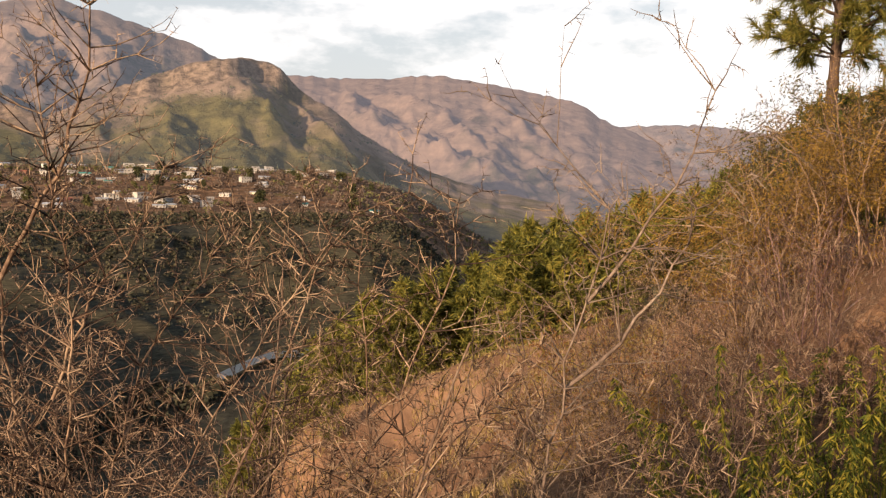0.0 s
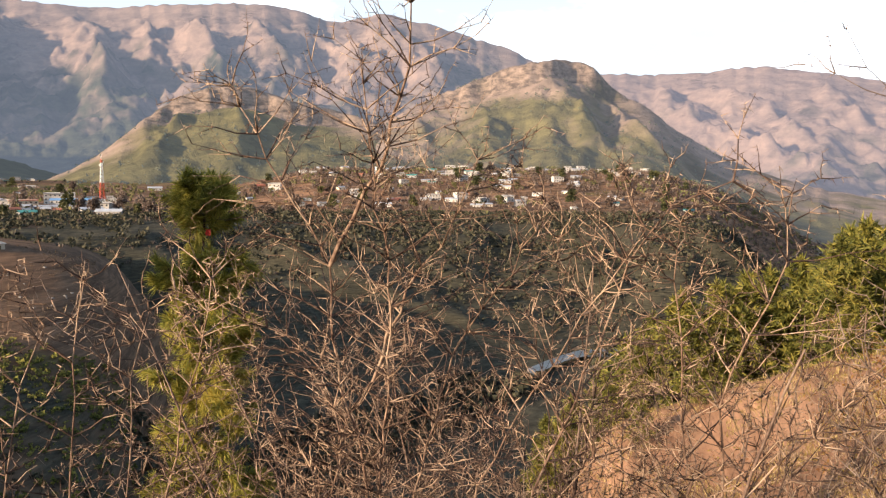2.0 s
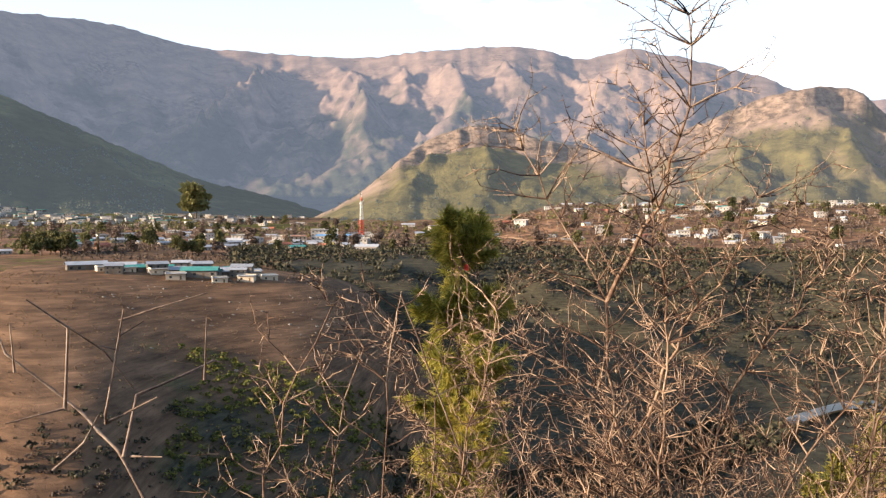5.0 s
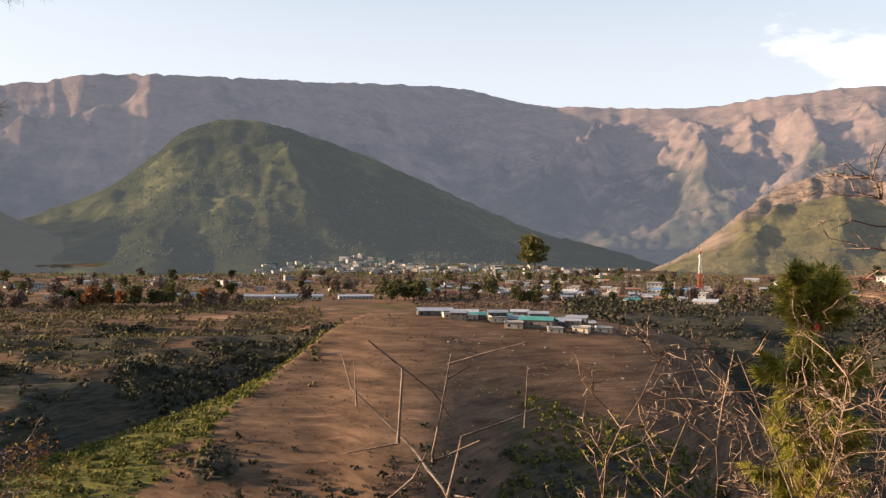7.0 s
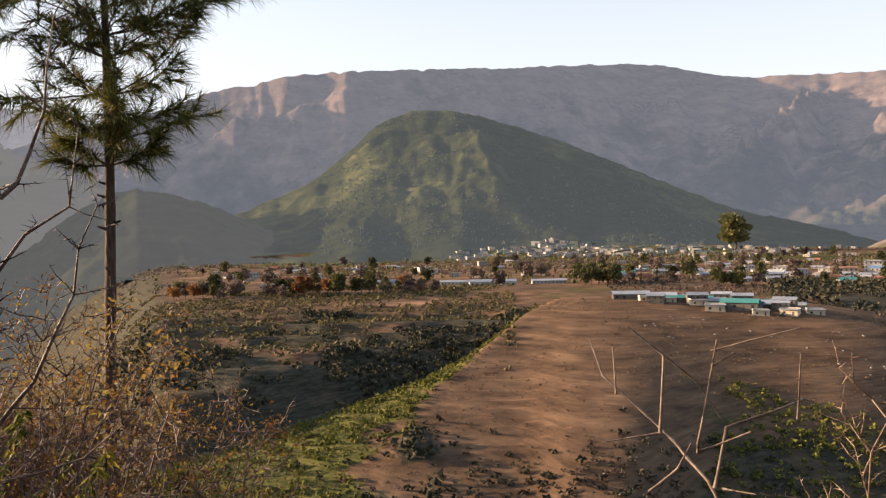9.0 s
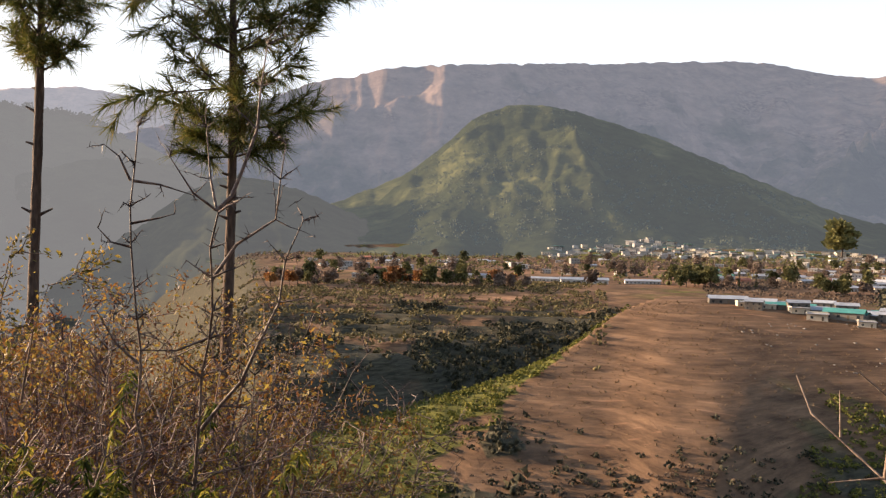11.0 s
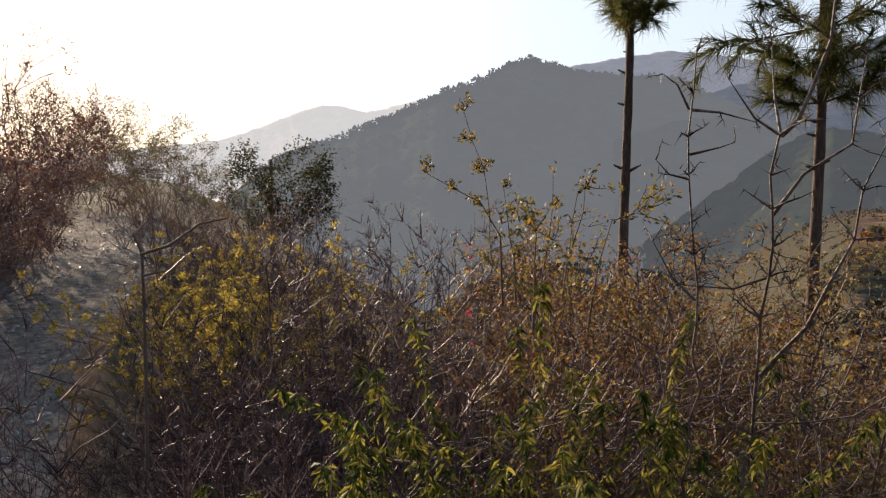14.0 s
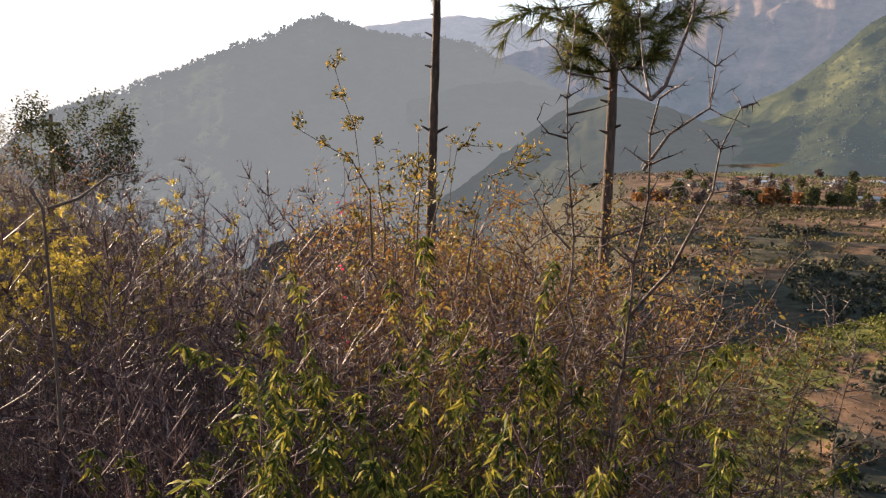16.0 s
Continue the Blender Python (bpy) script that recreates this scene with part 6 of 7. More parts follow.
WALLS = {
    "white": material("whitewashed_wall", [(0.32, 0.305, 0.28), (0.55, 0.53, 0.50)], scale=0.3, fine=3, bump=0.1, per_object=0.2),
    "cream": material("cream_wall", [(0.50, 0.42, 0.32), (0.64, 0.56, 0.44)], scale=0.3, fine=3, bump=0.1, per_object=0.2),
    "grey": material("grey_block_wall", [(0.26, 0.25, 0.24), (0.42, 0.40, 0.38)], scale=0.3, fine=3, bump=0.2, per_object=0.3),
    "stone": material("rough_stone_wall", [(0.10, 0.088, 0.075), (0.20, 0.178, 0.155)], scale=0.5, fine=4, bump=0.3, per_object=0.3),
    "brick": material("brick_wall", [(0.30, 0.15, 0.10), (0.42, 0.24, 0.17)], scale=0.3, fine=3, bump=0.2, per_object=0.3),
}
ROOFS = {
    "pale": material("pale_sheet_roof", [(0.24, 0.26, 0.29), (0.44, 0.46, 0.49)], scale=0.4, fine=3, bump=0.1, rough=0.45, per_object=0.3),
    "grey": material("grey_concrete_roof", [(0.24, 0.24, 0.24), (0.40, 0.39, 0.38)], scale=0.4, fine=3, bump=0.1, per_object=0.3),
    "teal": material("teal_sheet_roof", [(0.05, 0.22, 0.20), (0.10, 0.32, 0.28)], scale=0.4, fine=3, bump=0.1, rough=0.5),
    "blue": material("blue_sheet_roof", [(0.10, 0.22, 0.42), (0.20, 0.36, 0.56)], scale=0.4, fine=3, bump=0.1, rough=0.5),
    "rust": material("rusty_roof", [(0.30, 0.10, 0.06), (0.42, 0.18, 0.12)], scale=0.4, fine=3, bump=0.1),
}
GLASS = material("dark_window_glass", [(0.02, 0.025, 0.03), (0.05, 0.055, 0.06)], rough=0.15, spec=0.5, bump=0)
DOORM = material("painted_door", [(0.10, 0.09, 0.07), (0.20, 0.14, 0.09)], bump=0.1)


def house(seed, w, d, floors, wall, roof, pitched, label, group):
    """A small flat-roofed or sheet-roofed house that faces -y."""
    rng = np.random.RandomState(seed)
    root = tagged(new("house"), label, "house", group)
    h = 3.2 * floors
    part("wall", box_mesh("wall", (-w / 2, w / 2, -d / 2, d / 2, -3.0, h)), WALLS[wall], root)
    if pitched:
        e, k = 0.7, 1.5
        v = [(-w / 2 - e, -d / 2 - e, h - 0.1), (w / 2 + e, -d / 2 - e, h - 0.1), (w / 2 + e, 0, h + k), (-w / 2 - e, 0, h + k), (w / 2 + e, d / 2 + e, h - 0.1), (-w / 2 - e, d / 2 + e, h - 0.1)]
        v += [(x, y, z + 0.16) for x, y, z in v]
        f = [(0, 3, 2, 1), (3, 5, 4, 2), (6, 7, 8, 9), (9, 8, 10, 11), (0, 1, 7, 6), (4, 5, 11, 10)]
        me = quick_mesh("roof", v, f, shade=False)
    else:
        e = 0.6
        me = box_mesh("roof", (-w / 2 - e, w / 2 + e, -d / 2 - e - 0.6, d / 2 + e, h, h + 0.28))
        part("parapet", box_mesh("parapet", (-w / 2, w / 2, d / 2 - 0.2, d / 2, h + 0.28, h + 0.9), (-w / 2, -w / 2 + 0.2, -d / 2, d / 2 - 0.2, h + 0.28, h + 0.9)), WALLS[wall], root)
    part("roof", me, ROOFS[roof], root)
    n = max(2, int(w / 3.5))
    for fl in range(floors):
        for k in range(n):
            x = -w / 2 + w * (k + 0.5) / n
            z = fl * 3.2
            if fl == 0 and k == n // 2:
                part("door", box_mesh("door", (x - 0.5, x + 0.5, -d / 2 - 0.06, -d / 2 + 0.02, 0, 2.1)), DOORM, root)
            else:
                part("window", box_mesh("window", (x - 0.65, x + 0.65, -d / 2 - 0.05, -d / 2 + 0.02, z + 0.95, z + 2.2)), GLASS, root)
    return root


def dropper():
    """Height of whatever land lies under a place."""
    bpy.context.view_layer.update()
    dg = bpy.context.evaluated_depsgraph_get()

    def drop(x, y):
        hit, loc, nor, _, ob, _ = scene.ray_cast(dg, Vector((x, y, 900)), Vector((0, 0, -1)))
        return loc.z if hit else -40.0
    return drop


def at_bearing(ob, az, r, drop, turn=0.0, scale=1.0, sink=0.0, copy=True, face=True):
    p = polar(az, r)
    made = copy_thing(ob, Matrix.Identity(4)) if copy else ob
    made.matrix_basis = Matrix.LocRotScale((p.x, p.y, drop(p.x, p.y) - sink), Euler((0, 0, radians((az if face else 0) + turn))), (scale, scale, scale))
    return made


def settlement(drop):
    rng = np.random.RandomState(77)
    kinds = []
    for k, (w, d, fl, wall, roof, pit, words) in enumerate((
            (11, 8, 1, "white", "grey", False, "small white flat-roofed house in the valley town"),
            (14, 9, 2, "white", "grey", False, "white two-storey flat-roofed house in the valley town"),
            (10, 8, 1, "cream", "pale", True, "cream house with a pale sheet-metal roof"),
            (16, 8, 1, "grey", "pale", True, "long grey house with a pale sheet-metal roof"),
            (12, 9, 2, "grey", "grey", False, "grey concrete two-storey house"),
            (9, 7, 1, "brick", "rust", True, "small brick house with a rusty roof"),
            (13, 9, 1, "white", "teal", True, "white house with a teal sheet roof"))):
        kinds.append(house(500 + k, w, d, fl, wall, roof, pit, words, "valley houses"))
    first = set()

    def put(k, az, r, turn, sc):
        fresh = k not in first
        first.add(k)
        at_bearing(kinds[k], az, r, drop, turn, sc, 0.3, copy=not fresh)

    order = [0, 1, 2, 3, 4, 0, 3, 1, 5, 2, 6, 4, 3]
    # the dense quarters at the foot of the green hill and by the big tree: too many to count
    spots = []
    for k in range(230):
        az = 62.2 + 3.9 * np.clip(rng.randn(), -2, 2)
        spots.append((az, 1130 + 240 * rng.rand() * (1 - abs(az - 62.2) / 14), 0.55 + 0.35 * rng.rand()))
    for k in range(80):
        spots.append((51.5 + 3.0 * np.clip(rng.randn(), -2, 2), 1090 + 260 * rng.rand(), 0.55 + 0.35 * rng.rand()))
    groups = {key: ([], []) for key in ("white", "cream", "grey", "stone", "pale", "flat", "teal", "glass")}
    for k, (az, r, sc) in enumerate(spots):
        p = polar(az, r)
        z = drop(p.x, p.y) - 0.3
        w, d, h = sc * (9 + 8 * rng.rand()) / 2, sc * 4.2, sc * 3.2 * (1 + (k % 3 == 0))
        turn = radians(az + 60 * rng.rand() - 30)

        def add(key, x0, x1, y0, y1, z0, z1):
            v, f = groups[key]
            n = len(v)
            box(v, f, x0, x1, y0, y1, z0, z1)
            for i in range(n, n + 8):
                x, y, q = v[i]
                v[i] = (p.x + x * math.cos(turn) - y * math.sin(turn), p.y + x * math.sin(turn) + y * math.cos(turn), z + q)

        add(("white", "grey", "cream", "stone", "grey")[k % 5], -w, w, -d, d, -3.0, h)
        add(("pale", "flat", "flat", "pale", "teal")[(k * 3) % 5 if k % 4 else 1], -w - 0.5, w + 0.5, -d - 0.8, d + 0.4, h, h + 0.35)
        for i in range(3):
            x = w * (i - 1) * 0.62
            add("glass", x - 0.55, x + 0.55, -d - 0.06, -d + 0.02, 0.9 * sc, 2.3 * sc)
    mats = {"white": WALLS["white"], "cream": WALLS["cream"], "grey": WALLS["grey"], "stone": WALLS["stone"], "pale": ROOFS["pale"], "flat": ROOFS["grey"], "teal": ROOFS["teal"], "glass": GLASS}
    v, f, idx = [], [], []
    for i, key in enumerate(groups):
        f += [tuple(j + len(v) for j in q) for q in groups[key][1]]
        idx += [i] * len(groups[key][1])
        v += groups[key][0]
    me = quick_mesh("far_houses", v, f, shade=False)
    for key in groups:
        me.materials.append(mats[key])
    me.polygons.foreach_set("material_index", np.array(idx, np.int32))
    thing("far_houses", me, None, "dense far quarter of grey and white flat-roofed houses", "houses", kind="stuff")
    # houses scattered over the plain
    for k in range(34):
        put(order[(k * 4) % 13], 40 + 18 * rng.rand(), 640 + 260 * rng.rand(), 60 * rng.rand() - 30, 0.7 + 0.4 * rng.rand())
    for k in range(80):
        put(order[(k * 5) % 13], 38 + 48 * rng.rand(), 620 + 420 * rng.rand() ** 0.7, 60 * rng.rand() - 30, 0.6 + 0.3 * rng.rand())
    # below the mesa
    for k in range(105):
        az = 18.5 + 6.5 * np.clip(rng.randn(), -2.2, 2.2)
        put(order[(k * 7) % 13], az, 740 + 420 * rng.rand(), 60 * rng.rand() - 30, 0.55 + 0.35 * rng.rand())
    for k in range(12):
        put(order[k], 31 + 8 * rng.rand(), 900 + 230 * rng.rand(), 60 * rng.rand() - 30, 0.9 + 0.4 * rng.rand())
    # long low buildings at the edge of the plain
    lg = house(530, 34, 9, 1, "white", "pale", True, "long white school building with a pale roof", "long buildings")
    at_bearing(lg, 67.5, 640, drop, 6, 1.0, 0.3, copy=False)
    for az, r, t in ((69.8, 660, -6), (63.8, 655, 8), (44.2, 770, -5), (46.5, 700, 10), (59.5, 740, 4), (74.1, 690, 0)):
        at_bearing(lg, az, r, drop, t, 0.75, 0.3)
    bl = house(531, 38, 14, 2, "white", "blue", True, "large white building with a blue sheet roof beside the mast", "mast buildings")
    at_bearing(bl, 43.2, 800, drop, -8, 0.95, 0.3, copy=False)
    rd = house(532, 22, 10, 2, "cream", "rust", False, "cream building with a red-brown roof beside the mast", "mast buildings")
    at_bearing(rd, 46.0, 790, drop, 6, 1.0, 0.3, copy=False)
    wt = house(533, 26, 12, 3, "white", "grey", False, "tall white building behind the mast", "mast buildings")
    at_bearing(wt, 44.0, 860, drop, 0, 1.0, 0.3, copy=False)
    # the cluster on top of the terraced spur
    hs = [house(540, 20, 8, 1, "stone", "pale", True, "long grey house with a pale roof on the terraced spur", "spur houses"),
          house(541, 13, 8, 2, "stone", "pale", True, "grey two-storey house on the terraced spur", "spur houses"),
          house(542, 16, 8, 1, "stone", "teal", True, "low house with teal roof sheets on the terraced spur", "spur houses"),
          house(543, 10, 7, 1, "cream", "grey", False, "small cream flat-roofed house on the terraced spur", "spur houses")]
    used = set()
    for k, az, r, t, sc in ((0, 58.6, 338, 8, 0.75), (0, 56.8, 341, -4, 0.7), (1, 54.5, 332, 10, 0.62), (3, 53.4, 321, 0, 0.75), (2, 51.9, 326, -8, 0.85), (1, 51.8, 344, 5, 0.65), (0, 50.2, 333, 4, 0.65), (2, 49.6, 350, 12, 0.7),
                            (3, 55.2, 348, 20, 0.7), (3, 49.0, 322, -15, 0.65), (1, 53.0, 352, -5, 0.6), (3, 47.6, 328, 10, 0.65), (3, 57.6, 331, 12, 0.6), (0, 53.6, 341, 0, 0.55), (3, 50.7, 319, 5, 0.6), (2, 55.4, 336, 6, 0.5), (3, 48.6, 340, 0, 0.6), (0, 52.6, 336, -6, 0.6), (0, 51.0, 340, 8, 0.6), (3, 56.2, 333, 0, 0.6), (2, 54.2, 346, -10, 0.6), (0, 55.8, 343, 5, 0.6), (3, 52.4, 329, 15, 0.55), (0, 50.4, 347, -5, 0.6), (3, 51.2, 330, -20, 0.6)):
        at_bearing(hs[k], az, r, drop, t, sc * 0.9, 0.2, copy=k in used)
        used.add(k)
    for k in range(14):
        at_bearing(hs[(k * 3) % 4], 48.4 + 9.4 * rng.rand(), 322 + 34 * rng.rand(), drop, 40 * rng.rand() - 20, 0.42 + 0.2 * rng.rand(), 0.2)


def mast(drop):
    root = tagged(new("radio_mast"), "tall red and white lattice radio mast in the town", "mast")
    red = material("red_mast_paint", [(0.45, 0.06, 0.03), (0.55, 0.10, 0.05)], rough=0.5, bump=0)
    whi = material("white_mast_paint", [(0.70, 0.70, 0.68), (0.80, 0.80, 0.78)], rough=0.5, bump=0)
    tall, n = 41.0, 12
    for k in range(n):
        z0, z1 = tall * k / n, tall * (k + 1) / n
        w0, w1 = 2.1 - 1.6 * k / n, 2.1 - 1.6 * (k + 1) / n
        rows, c0, c1 = [], [], []
        for sx, sy in ((-1, -1), (1, -1), (1, 1), (-1, 1)):
            c0.append((sx * w0, sy * w0, z0))
            c1.append((sx * w1, sy * w1, z1))
        for i in range(4):
            j = (i + 1) % 4
            rows += [(*c0[i], *c1[i], 0.16, 0.15), (*c0[i], *c1[j], 0.07, 0.07), (*c0[j], *c1[i], 0.07, 0.07), (*c1[i], *c1[j], 0.07, 0.07)]
        for i, row in enumerate(rows):
            part(("leg", "brace", "brace", "rung")[i % 4], quick_mesh("mast_member", *tubes([row], 4)), red if k in (2, 3, 4, 5, 11) else whi, root)
    part("antenna", quick_mesh("antenna", *tubes([(0, 0, tall - 1, 0, 0, tall + 4, 0.15, 0.06)], 5)), whi, root)
    for k, an in enumerate((0.3, 2.2, 4.4)):
        c = Vector((math.cos(an) * 1.3, math.sin(an) * 1.3, tall - 3 - 2.5 * k))
        part("dish", quick_mesh("dish", *tubes([(*c, *(c + Vector((math.cos(an), math.sin(an), 0)) * 0.6), 0.9, 0.75)], 10)), whi, root)
    at_bearing(root, 41.6, 800, drop, 20, 1.0, 0.3, copy=False)


def valley_trees(drop):
    rng = np.random.RandomState(31)
    gl, bl, rl = "green broadleaf tree on the valley floor", "bare brown winter tree on the valley floor", "rust-coloured autumn tree on the valley floor"
    src = [tree("tree", gl, 601, 11, 4.5, CLUMP_GREEN, group="valley trees"), tree("tree", gl, 602, 9, 4.0, CLUMP_GREEN, group="valley trees"),
           tree("tree", bl, 603, 9, 4.2, CLUMP_BROWN, group="valley trees"), tree("tree", bl, 604, 11, 4.0, CLUMP_BROWN, group="valley trees"), tree("tree", rl, 605, 9, 4.2, CLUMP_RUST, group="valley trees")]
    used = set()

    def put(k, az, r, sc):
        at_bearing(src[k], az, r, drop, 360 * rng.rand(), sc, 0.2, copy=k in used, face=False)
        used.add(k)

    for k in range(120):
        az = 30 + 58 * rng.rand()
        put((0, 2, 3, 1, 2, 3)[k % 6], az, 600 + 520 * rng.rand(), 0.7 + 0.6 * rng.rand())
    # the row along the terrace edge
    for k in range(46):
        put((2, 4, 0, 3, 2, 1)[k % 6], 70 + 18 * rng.rand(), 545 + 60 * rng.rand(), 0.6 + 0.65 * rng.rand())
    put(4, 79.9, 560, 1.5)
    put(4, 77.8, 570, 1.1)
    put(0, 75.6, 555, 1.3)
    for k in range(10):
        put(k % 2, 59.2 + 3.4 * rng.rand(), 610 + 40 * rng.rand(), 1.0 + 0.3 * rng.rand())
    for k in range(8):
        put(k % 2, 51.4 + 2.0 * rng.rand(), 585 + 30 * rng.rand(), 0.8 + 0.3 * rng.rand())
    for k in range(60):
        put((0, 2, 3, 1)[k % 4], 3 + 28 * rng.rand(), 690 + 380 * rng.rand(), 0.7 + 0.6 * rng.rand())
    # the great tree over the roofs, and two dark cypresses
    big = tree("great_tree", "huge spreading green tree above the town roofs", 610, 36, 17, CLUMP_OLIVE, puffs=44, per=26)
    at_bearing(big, 52.1, 1240, drop, 0, 1.2, 1.0, copy=False)
    cy = tree("cypress", "narrow dark cypress among the houses", 611, 15, 1.6, CLUMP_GREEN, bole=0.08, puffs=16, egg=2.2, group="cypresses")
    at_bearing(cy, 57.9, 625, drop, 0, 1.0, 0.2, copy=False)
    at_bearing(cy, 56.9, 625, drop, 90, 0.85, 0.2)
    at_bearing(cy, 46.3, 700, drop, 40, 0.9, 0.2)


def scrub(drop):
    """Uncountable brush on the slopes."""
    rng = np.random.RandomState(41)

    def field(name, label, mat, n, az, r, size, keep=None, per=3, tall=0.9, cat="scrub"):
        A, R = az[0] + (az[1] - az[0]) * rng.rand(n), r[0] + (r[1] - r[0]) * np.sqrt(rng.rand(n))
        X, Y = -np.sin(np.radians(A)) * R, np.cos(np.radians(A)) * R
        Z, cov = land(X, Y)
        ok = np.ones(n, bool) if keep is None else keep(X, Y, Z, A, R)
        S = size[0] + (size[1] - size[0]) * rng.rand(n) ** 1.6
        C = np.stack([X, Y, Z + S * 0.35], 1)[ok]
        thing(name, quick_mesh(name, *clump_cloud(rng, C, S[ok], per, tall)), mat, label, cat, kind="stuff")

    patch = lambda X, Y, s, lev, seed: fbm(X / s, Y / s, 3, seed) > lev
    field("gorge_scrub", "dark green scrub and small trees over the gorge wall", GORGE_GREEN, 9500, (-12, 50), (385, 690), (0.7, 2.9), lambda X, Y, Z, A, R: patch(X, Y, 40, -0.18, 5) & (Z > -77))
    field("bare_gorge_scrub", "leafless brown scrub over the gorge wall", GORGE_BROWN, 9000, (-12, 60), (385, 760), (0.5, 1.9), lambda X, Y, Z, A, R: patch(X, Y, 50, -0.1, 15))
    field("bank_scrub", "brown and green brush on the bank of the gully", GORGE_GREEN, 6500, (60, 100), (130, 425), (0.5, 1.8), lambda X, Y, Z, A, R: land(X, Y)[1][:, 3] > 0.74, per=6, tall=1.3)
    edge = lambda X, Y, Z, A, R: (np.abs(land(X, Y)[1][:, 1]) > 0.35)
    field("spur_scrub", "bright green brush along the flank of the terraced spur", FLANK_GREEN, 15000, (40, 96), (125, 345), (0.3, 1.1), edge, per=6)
    field("field_scrub", "low dry bushes and tufts on the terraced spur", FIELD_TUFT, 5200, (42, 80), (150, 345), (0.12, 0.42), lambda X, Y, Z, A, R: patch(X, Y, 25, -0.2, 85), per=3)
    field("terrace_scrub", "scattered brown bushes on the dry terraces", TERRACE_BRUSH, 9000, (66, 100), (220, 640), (0.4, 1.9), lambda X, Y, Z, A, R: patch(X, Y, 35, -0.12, 35) & (land(X, Y)[1][:, 1] < 0.7))
    field("plain_brush", "pinkish-brown leafless trees across the plain", CLUMP_BROWN, 5000, (-5, 92), (640, 1160), (1.0, 3.0), lambda X, Y, Z, A, R: patch(X, Y, 90, -0.12, 45), tall=1.3)
    field("plain_green", "green trees and hedges across the plain", CLUMP_GREEN, 2600, (-5, 92), (640, 1160), (1.4, 3.6), lambda X, Y, Z, A, R: patch(X, Y, 70, -0.05, 55), tall=1.3)
    field("near_scrub", "dry scrub over the near hillside", GORGE_BROWN, 2600, (-30, 110), (30, 170), (0.25, 0.75), lambda X, Y, Z, A, R: (A > 12) | (A < -14), per=8)
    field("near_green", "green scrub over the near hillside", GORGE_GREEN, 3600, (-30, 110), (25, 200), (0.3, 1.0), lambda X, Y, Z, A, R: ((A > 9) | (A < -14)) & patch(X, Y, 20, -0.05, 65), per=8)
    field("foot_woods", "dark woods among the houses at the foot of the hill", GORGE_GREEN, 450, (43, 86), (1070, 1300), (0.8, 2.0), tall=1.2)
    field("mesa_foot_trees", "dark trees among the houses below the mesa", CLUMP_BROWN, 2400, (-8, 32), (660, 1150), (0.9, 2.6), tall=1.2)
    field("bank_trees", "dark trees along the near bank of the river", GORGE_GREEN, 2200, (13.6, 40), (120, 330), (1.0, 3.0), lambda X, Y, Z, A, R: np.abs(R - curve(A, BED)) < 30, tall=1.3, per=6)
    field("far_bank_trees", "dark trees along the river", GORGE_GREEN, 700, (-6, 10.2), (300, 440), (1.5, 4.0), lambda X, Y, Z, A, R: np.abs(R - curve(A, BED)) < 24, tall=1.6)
    # boulders on the spur
    A, R = 43 + 15 * rng.rand(150), 230 + 100 * rng.rand(150)
    X, Y = -np.sin(np.radians(A)) * R, np.cos(np.radians(A)) * R
    ok = patch(X, Y, 25, 0.0, 75)
    Z = land(X, Y)[0]
    rocks = material("grey_boulder", [(0.12, 0.11, 0.10), (0.24, 0.22, 0.20)], scale=0.5, fine=4, bump=0.5)
    S = 0.15 + 0.35 * rng.rand(150) ** 2
    v, f = [], []
    for x, y, z, s, o in zip(X, Y, Z, S, ok):
        if o:
            n = len(v)
            box(v, f, -s, s, -s * 0.8, s * 0.8, -s * 0.5, s * 0.7)
            for i in range(n, n + 8):
                q = np.array(v[i]) * (0.7 + 0.5 * rng.rand(3))
                v[i] = (x + q[0], y + q[1], z + q[2])
    thing("boulders", quick_mesh("boulders", v, f, shade=False), rocks, "pale grey boulders strewn on the terraced spur", "rocks", kind="stuff")
    # treetops along the crest of the wooded hill
    A = np.concatenate([97 + 29 * rng.rand(420), 104 + 6 * rng.rand(60)])
    C, S = [], []
    for a in A:
        p = polar(a, 2300)
        best = max(((drop(q.x, q.y), q) for q in (polar(a, 2180 + 30 * i) for i in range(9))), key=lambda e: e[0])
        s = 5 + 7 * rng.rand()
        C.append((best[1].x, best[1].y, best[0] + s * 0.5))
        S.append(s)
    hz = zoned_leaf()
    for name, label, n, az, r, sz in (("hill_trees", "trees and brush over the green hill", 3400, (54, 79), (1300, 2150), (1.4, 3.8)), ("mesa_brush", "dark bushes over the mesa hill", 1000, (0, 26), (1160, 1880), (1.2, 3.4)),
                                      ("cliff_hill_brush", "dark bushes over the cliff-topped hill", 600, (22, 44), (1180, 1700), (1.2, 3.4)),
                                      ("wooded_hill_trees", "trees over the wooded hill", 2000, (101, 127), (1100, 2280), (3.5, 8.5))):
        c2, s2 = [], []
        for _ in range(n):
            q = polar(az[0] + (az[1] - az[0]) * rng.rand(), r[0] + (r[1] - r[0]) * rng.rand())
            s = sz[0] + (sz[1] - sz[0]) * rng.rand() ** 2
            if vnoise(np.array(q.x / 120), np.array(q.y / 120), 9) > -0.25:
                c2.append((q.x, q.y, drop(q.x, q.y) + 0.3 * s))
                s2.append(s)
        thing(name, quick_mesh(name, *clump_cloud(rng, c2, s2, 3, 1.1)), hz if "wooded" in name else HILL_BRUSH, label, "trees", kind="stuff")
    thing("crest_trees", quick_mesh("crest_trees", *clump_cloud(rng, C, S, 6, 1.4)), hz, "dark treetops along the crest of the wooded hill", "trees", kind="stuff")


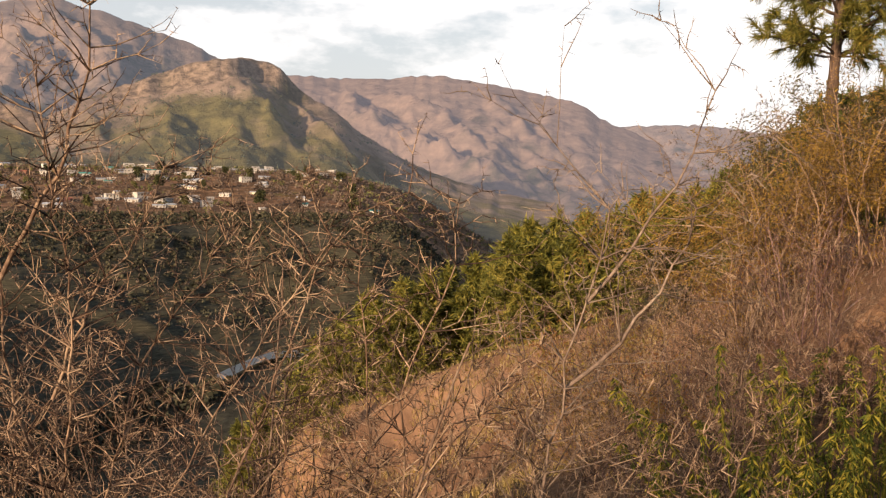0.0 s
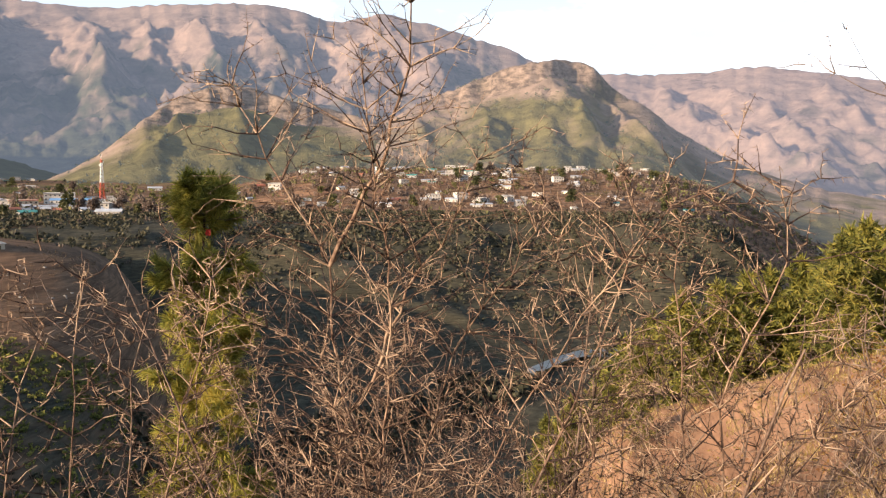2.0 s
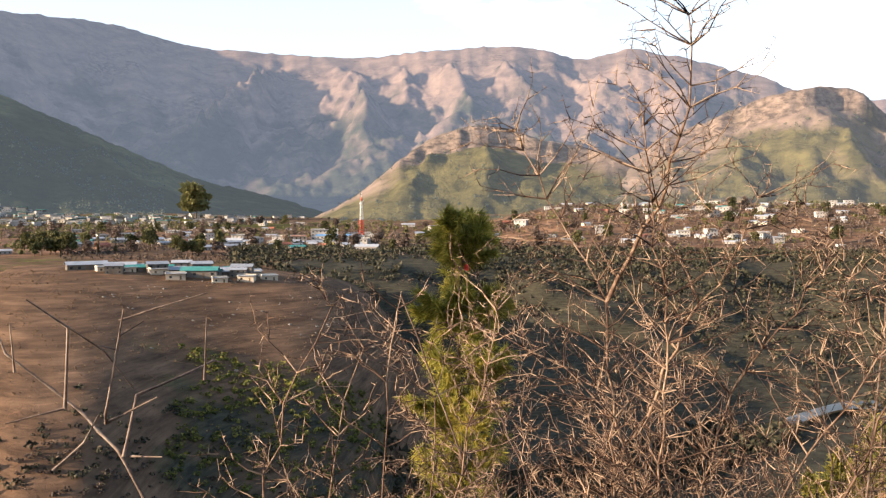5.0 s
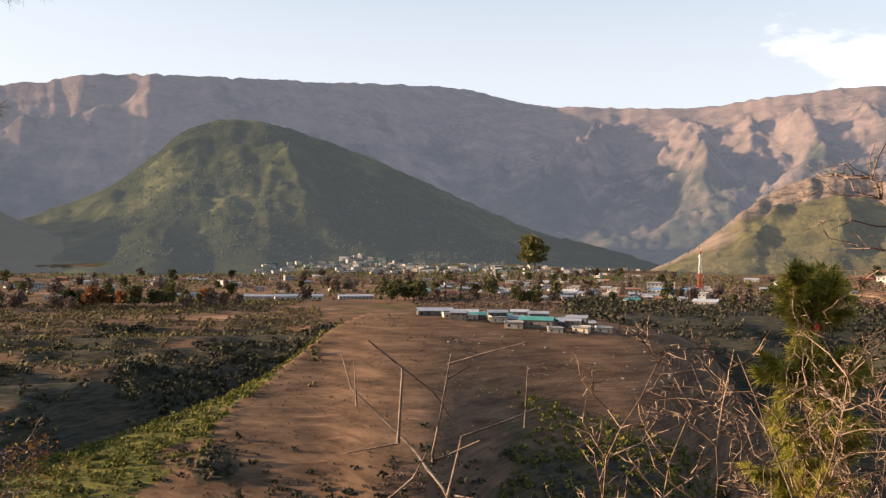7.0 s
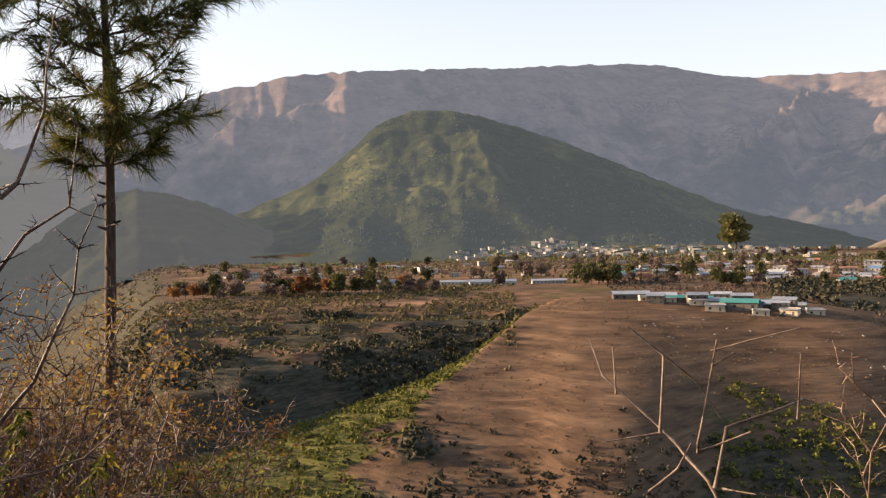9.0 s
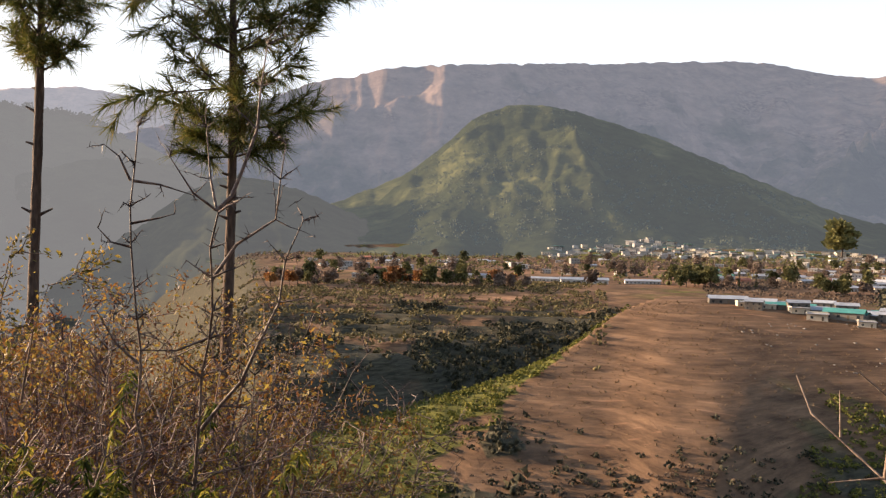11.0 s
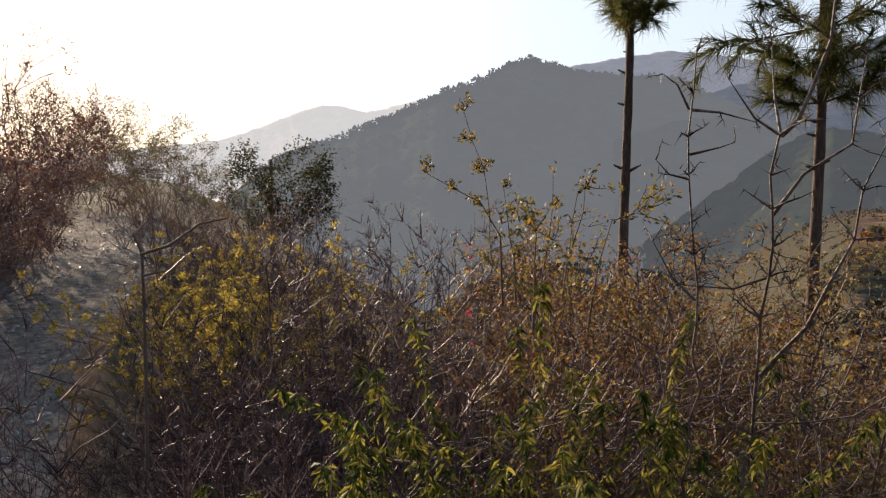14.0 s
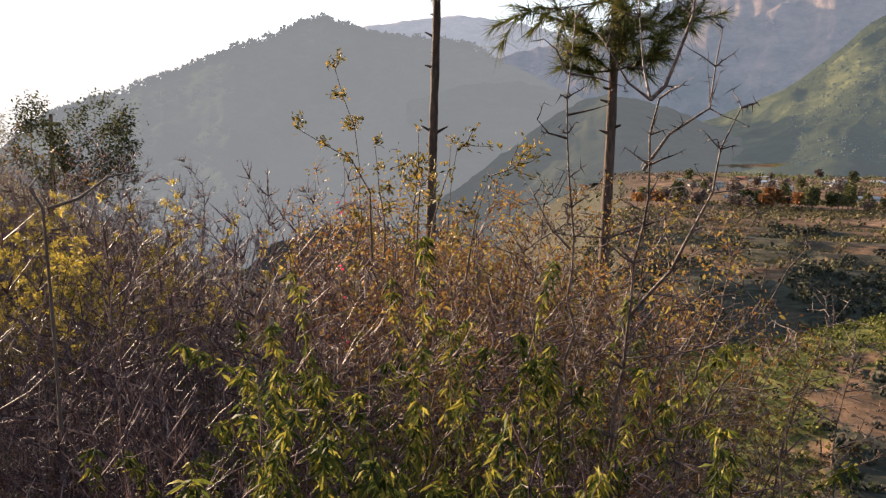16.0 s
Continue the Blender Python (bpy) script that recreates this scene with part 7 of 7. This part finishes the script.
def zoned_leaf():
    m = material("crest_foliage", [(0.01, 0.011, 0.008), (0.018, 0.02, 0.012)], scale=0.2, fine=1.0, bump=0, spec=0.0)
    # leaves with the wooded hill's haze put into their emission
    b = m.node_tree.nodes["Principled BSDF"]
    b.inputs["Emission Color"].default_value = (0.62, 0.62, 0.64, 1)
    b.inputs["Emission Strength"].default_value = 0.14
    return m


def river():
    az = np.arange(-20, 14.6, 0.5)
    bed = curve(az, BED)
    k = np.linspace(-17, 17, 7)
    K, A = np.meshgrid(k, np.radians(az), indexing="ij")
    R = bed + K * (0.7 + 0.3 * np.sin(A * 23)) * (1 - 0.6 * smooth(13, 18, np.degrees(A))) + 5 * np.sin(A * 40)
    wat = material("river_water", [(0.05, 0.065, 0.075), (0.12, 0.14, 0.15)], scale=0.2, fine=1.2, rough=0.3, spec=0.4, bump=0.3)
    thing("river", grid_mesh("river", -np.sin(A) * R, np.cos(A) * R, -76.6 + 0 * A), wat, "pale blue-grey river in the gorge", "river", kind="structure")


DROP = dropper()
settlement(DROP)
mast(DROP)
valley_trees(DROP)
scrub(DROP)
river()
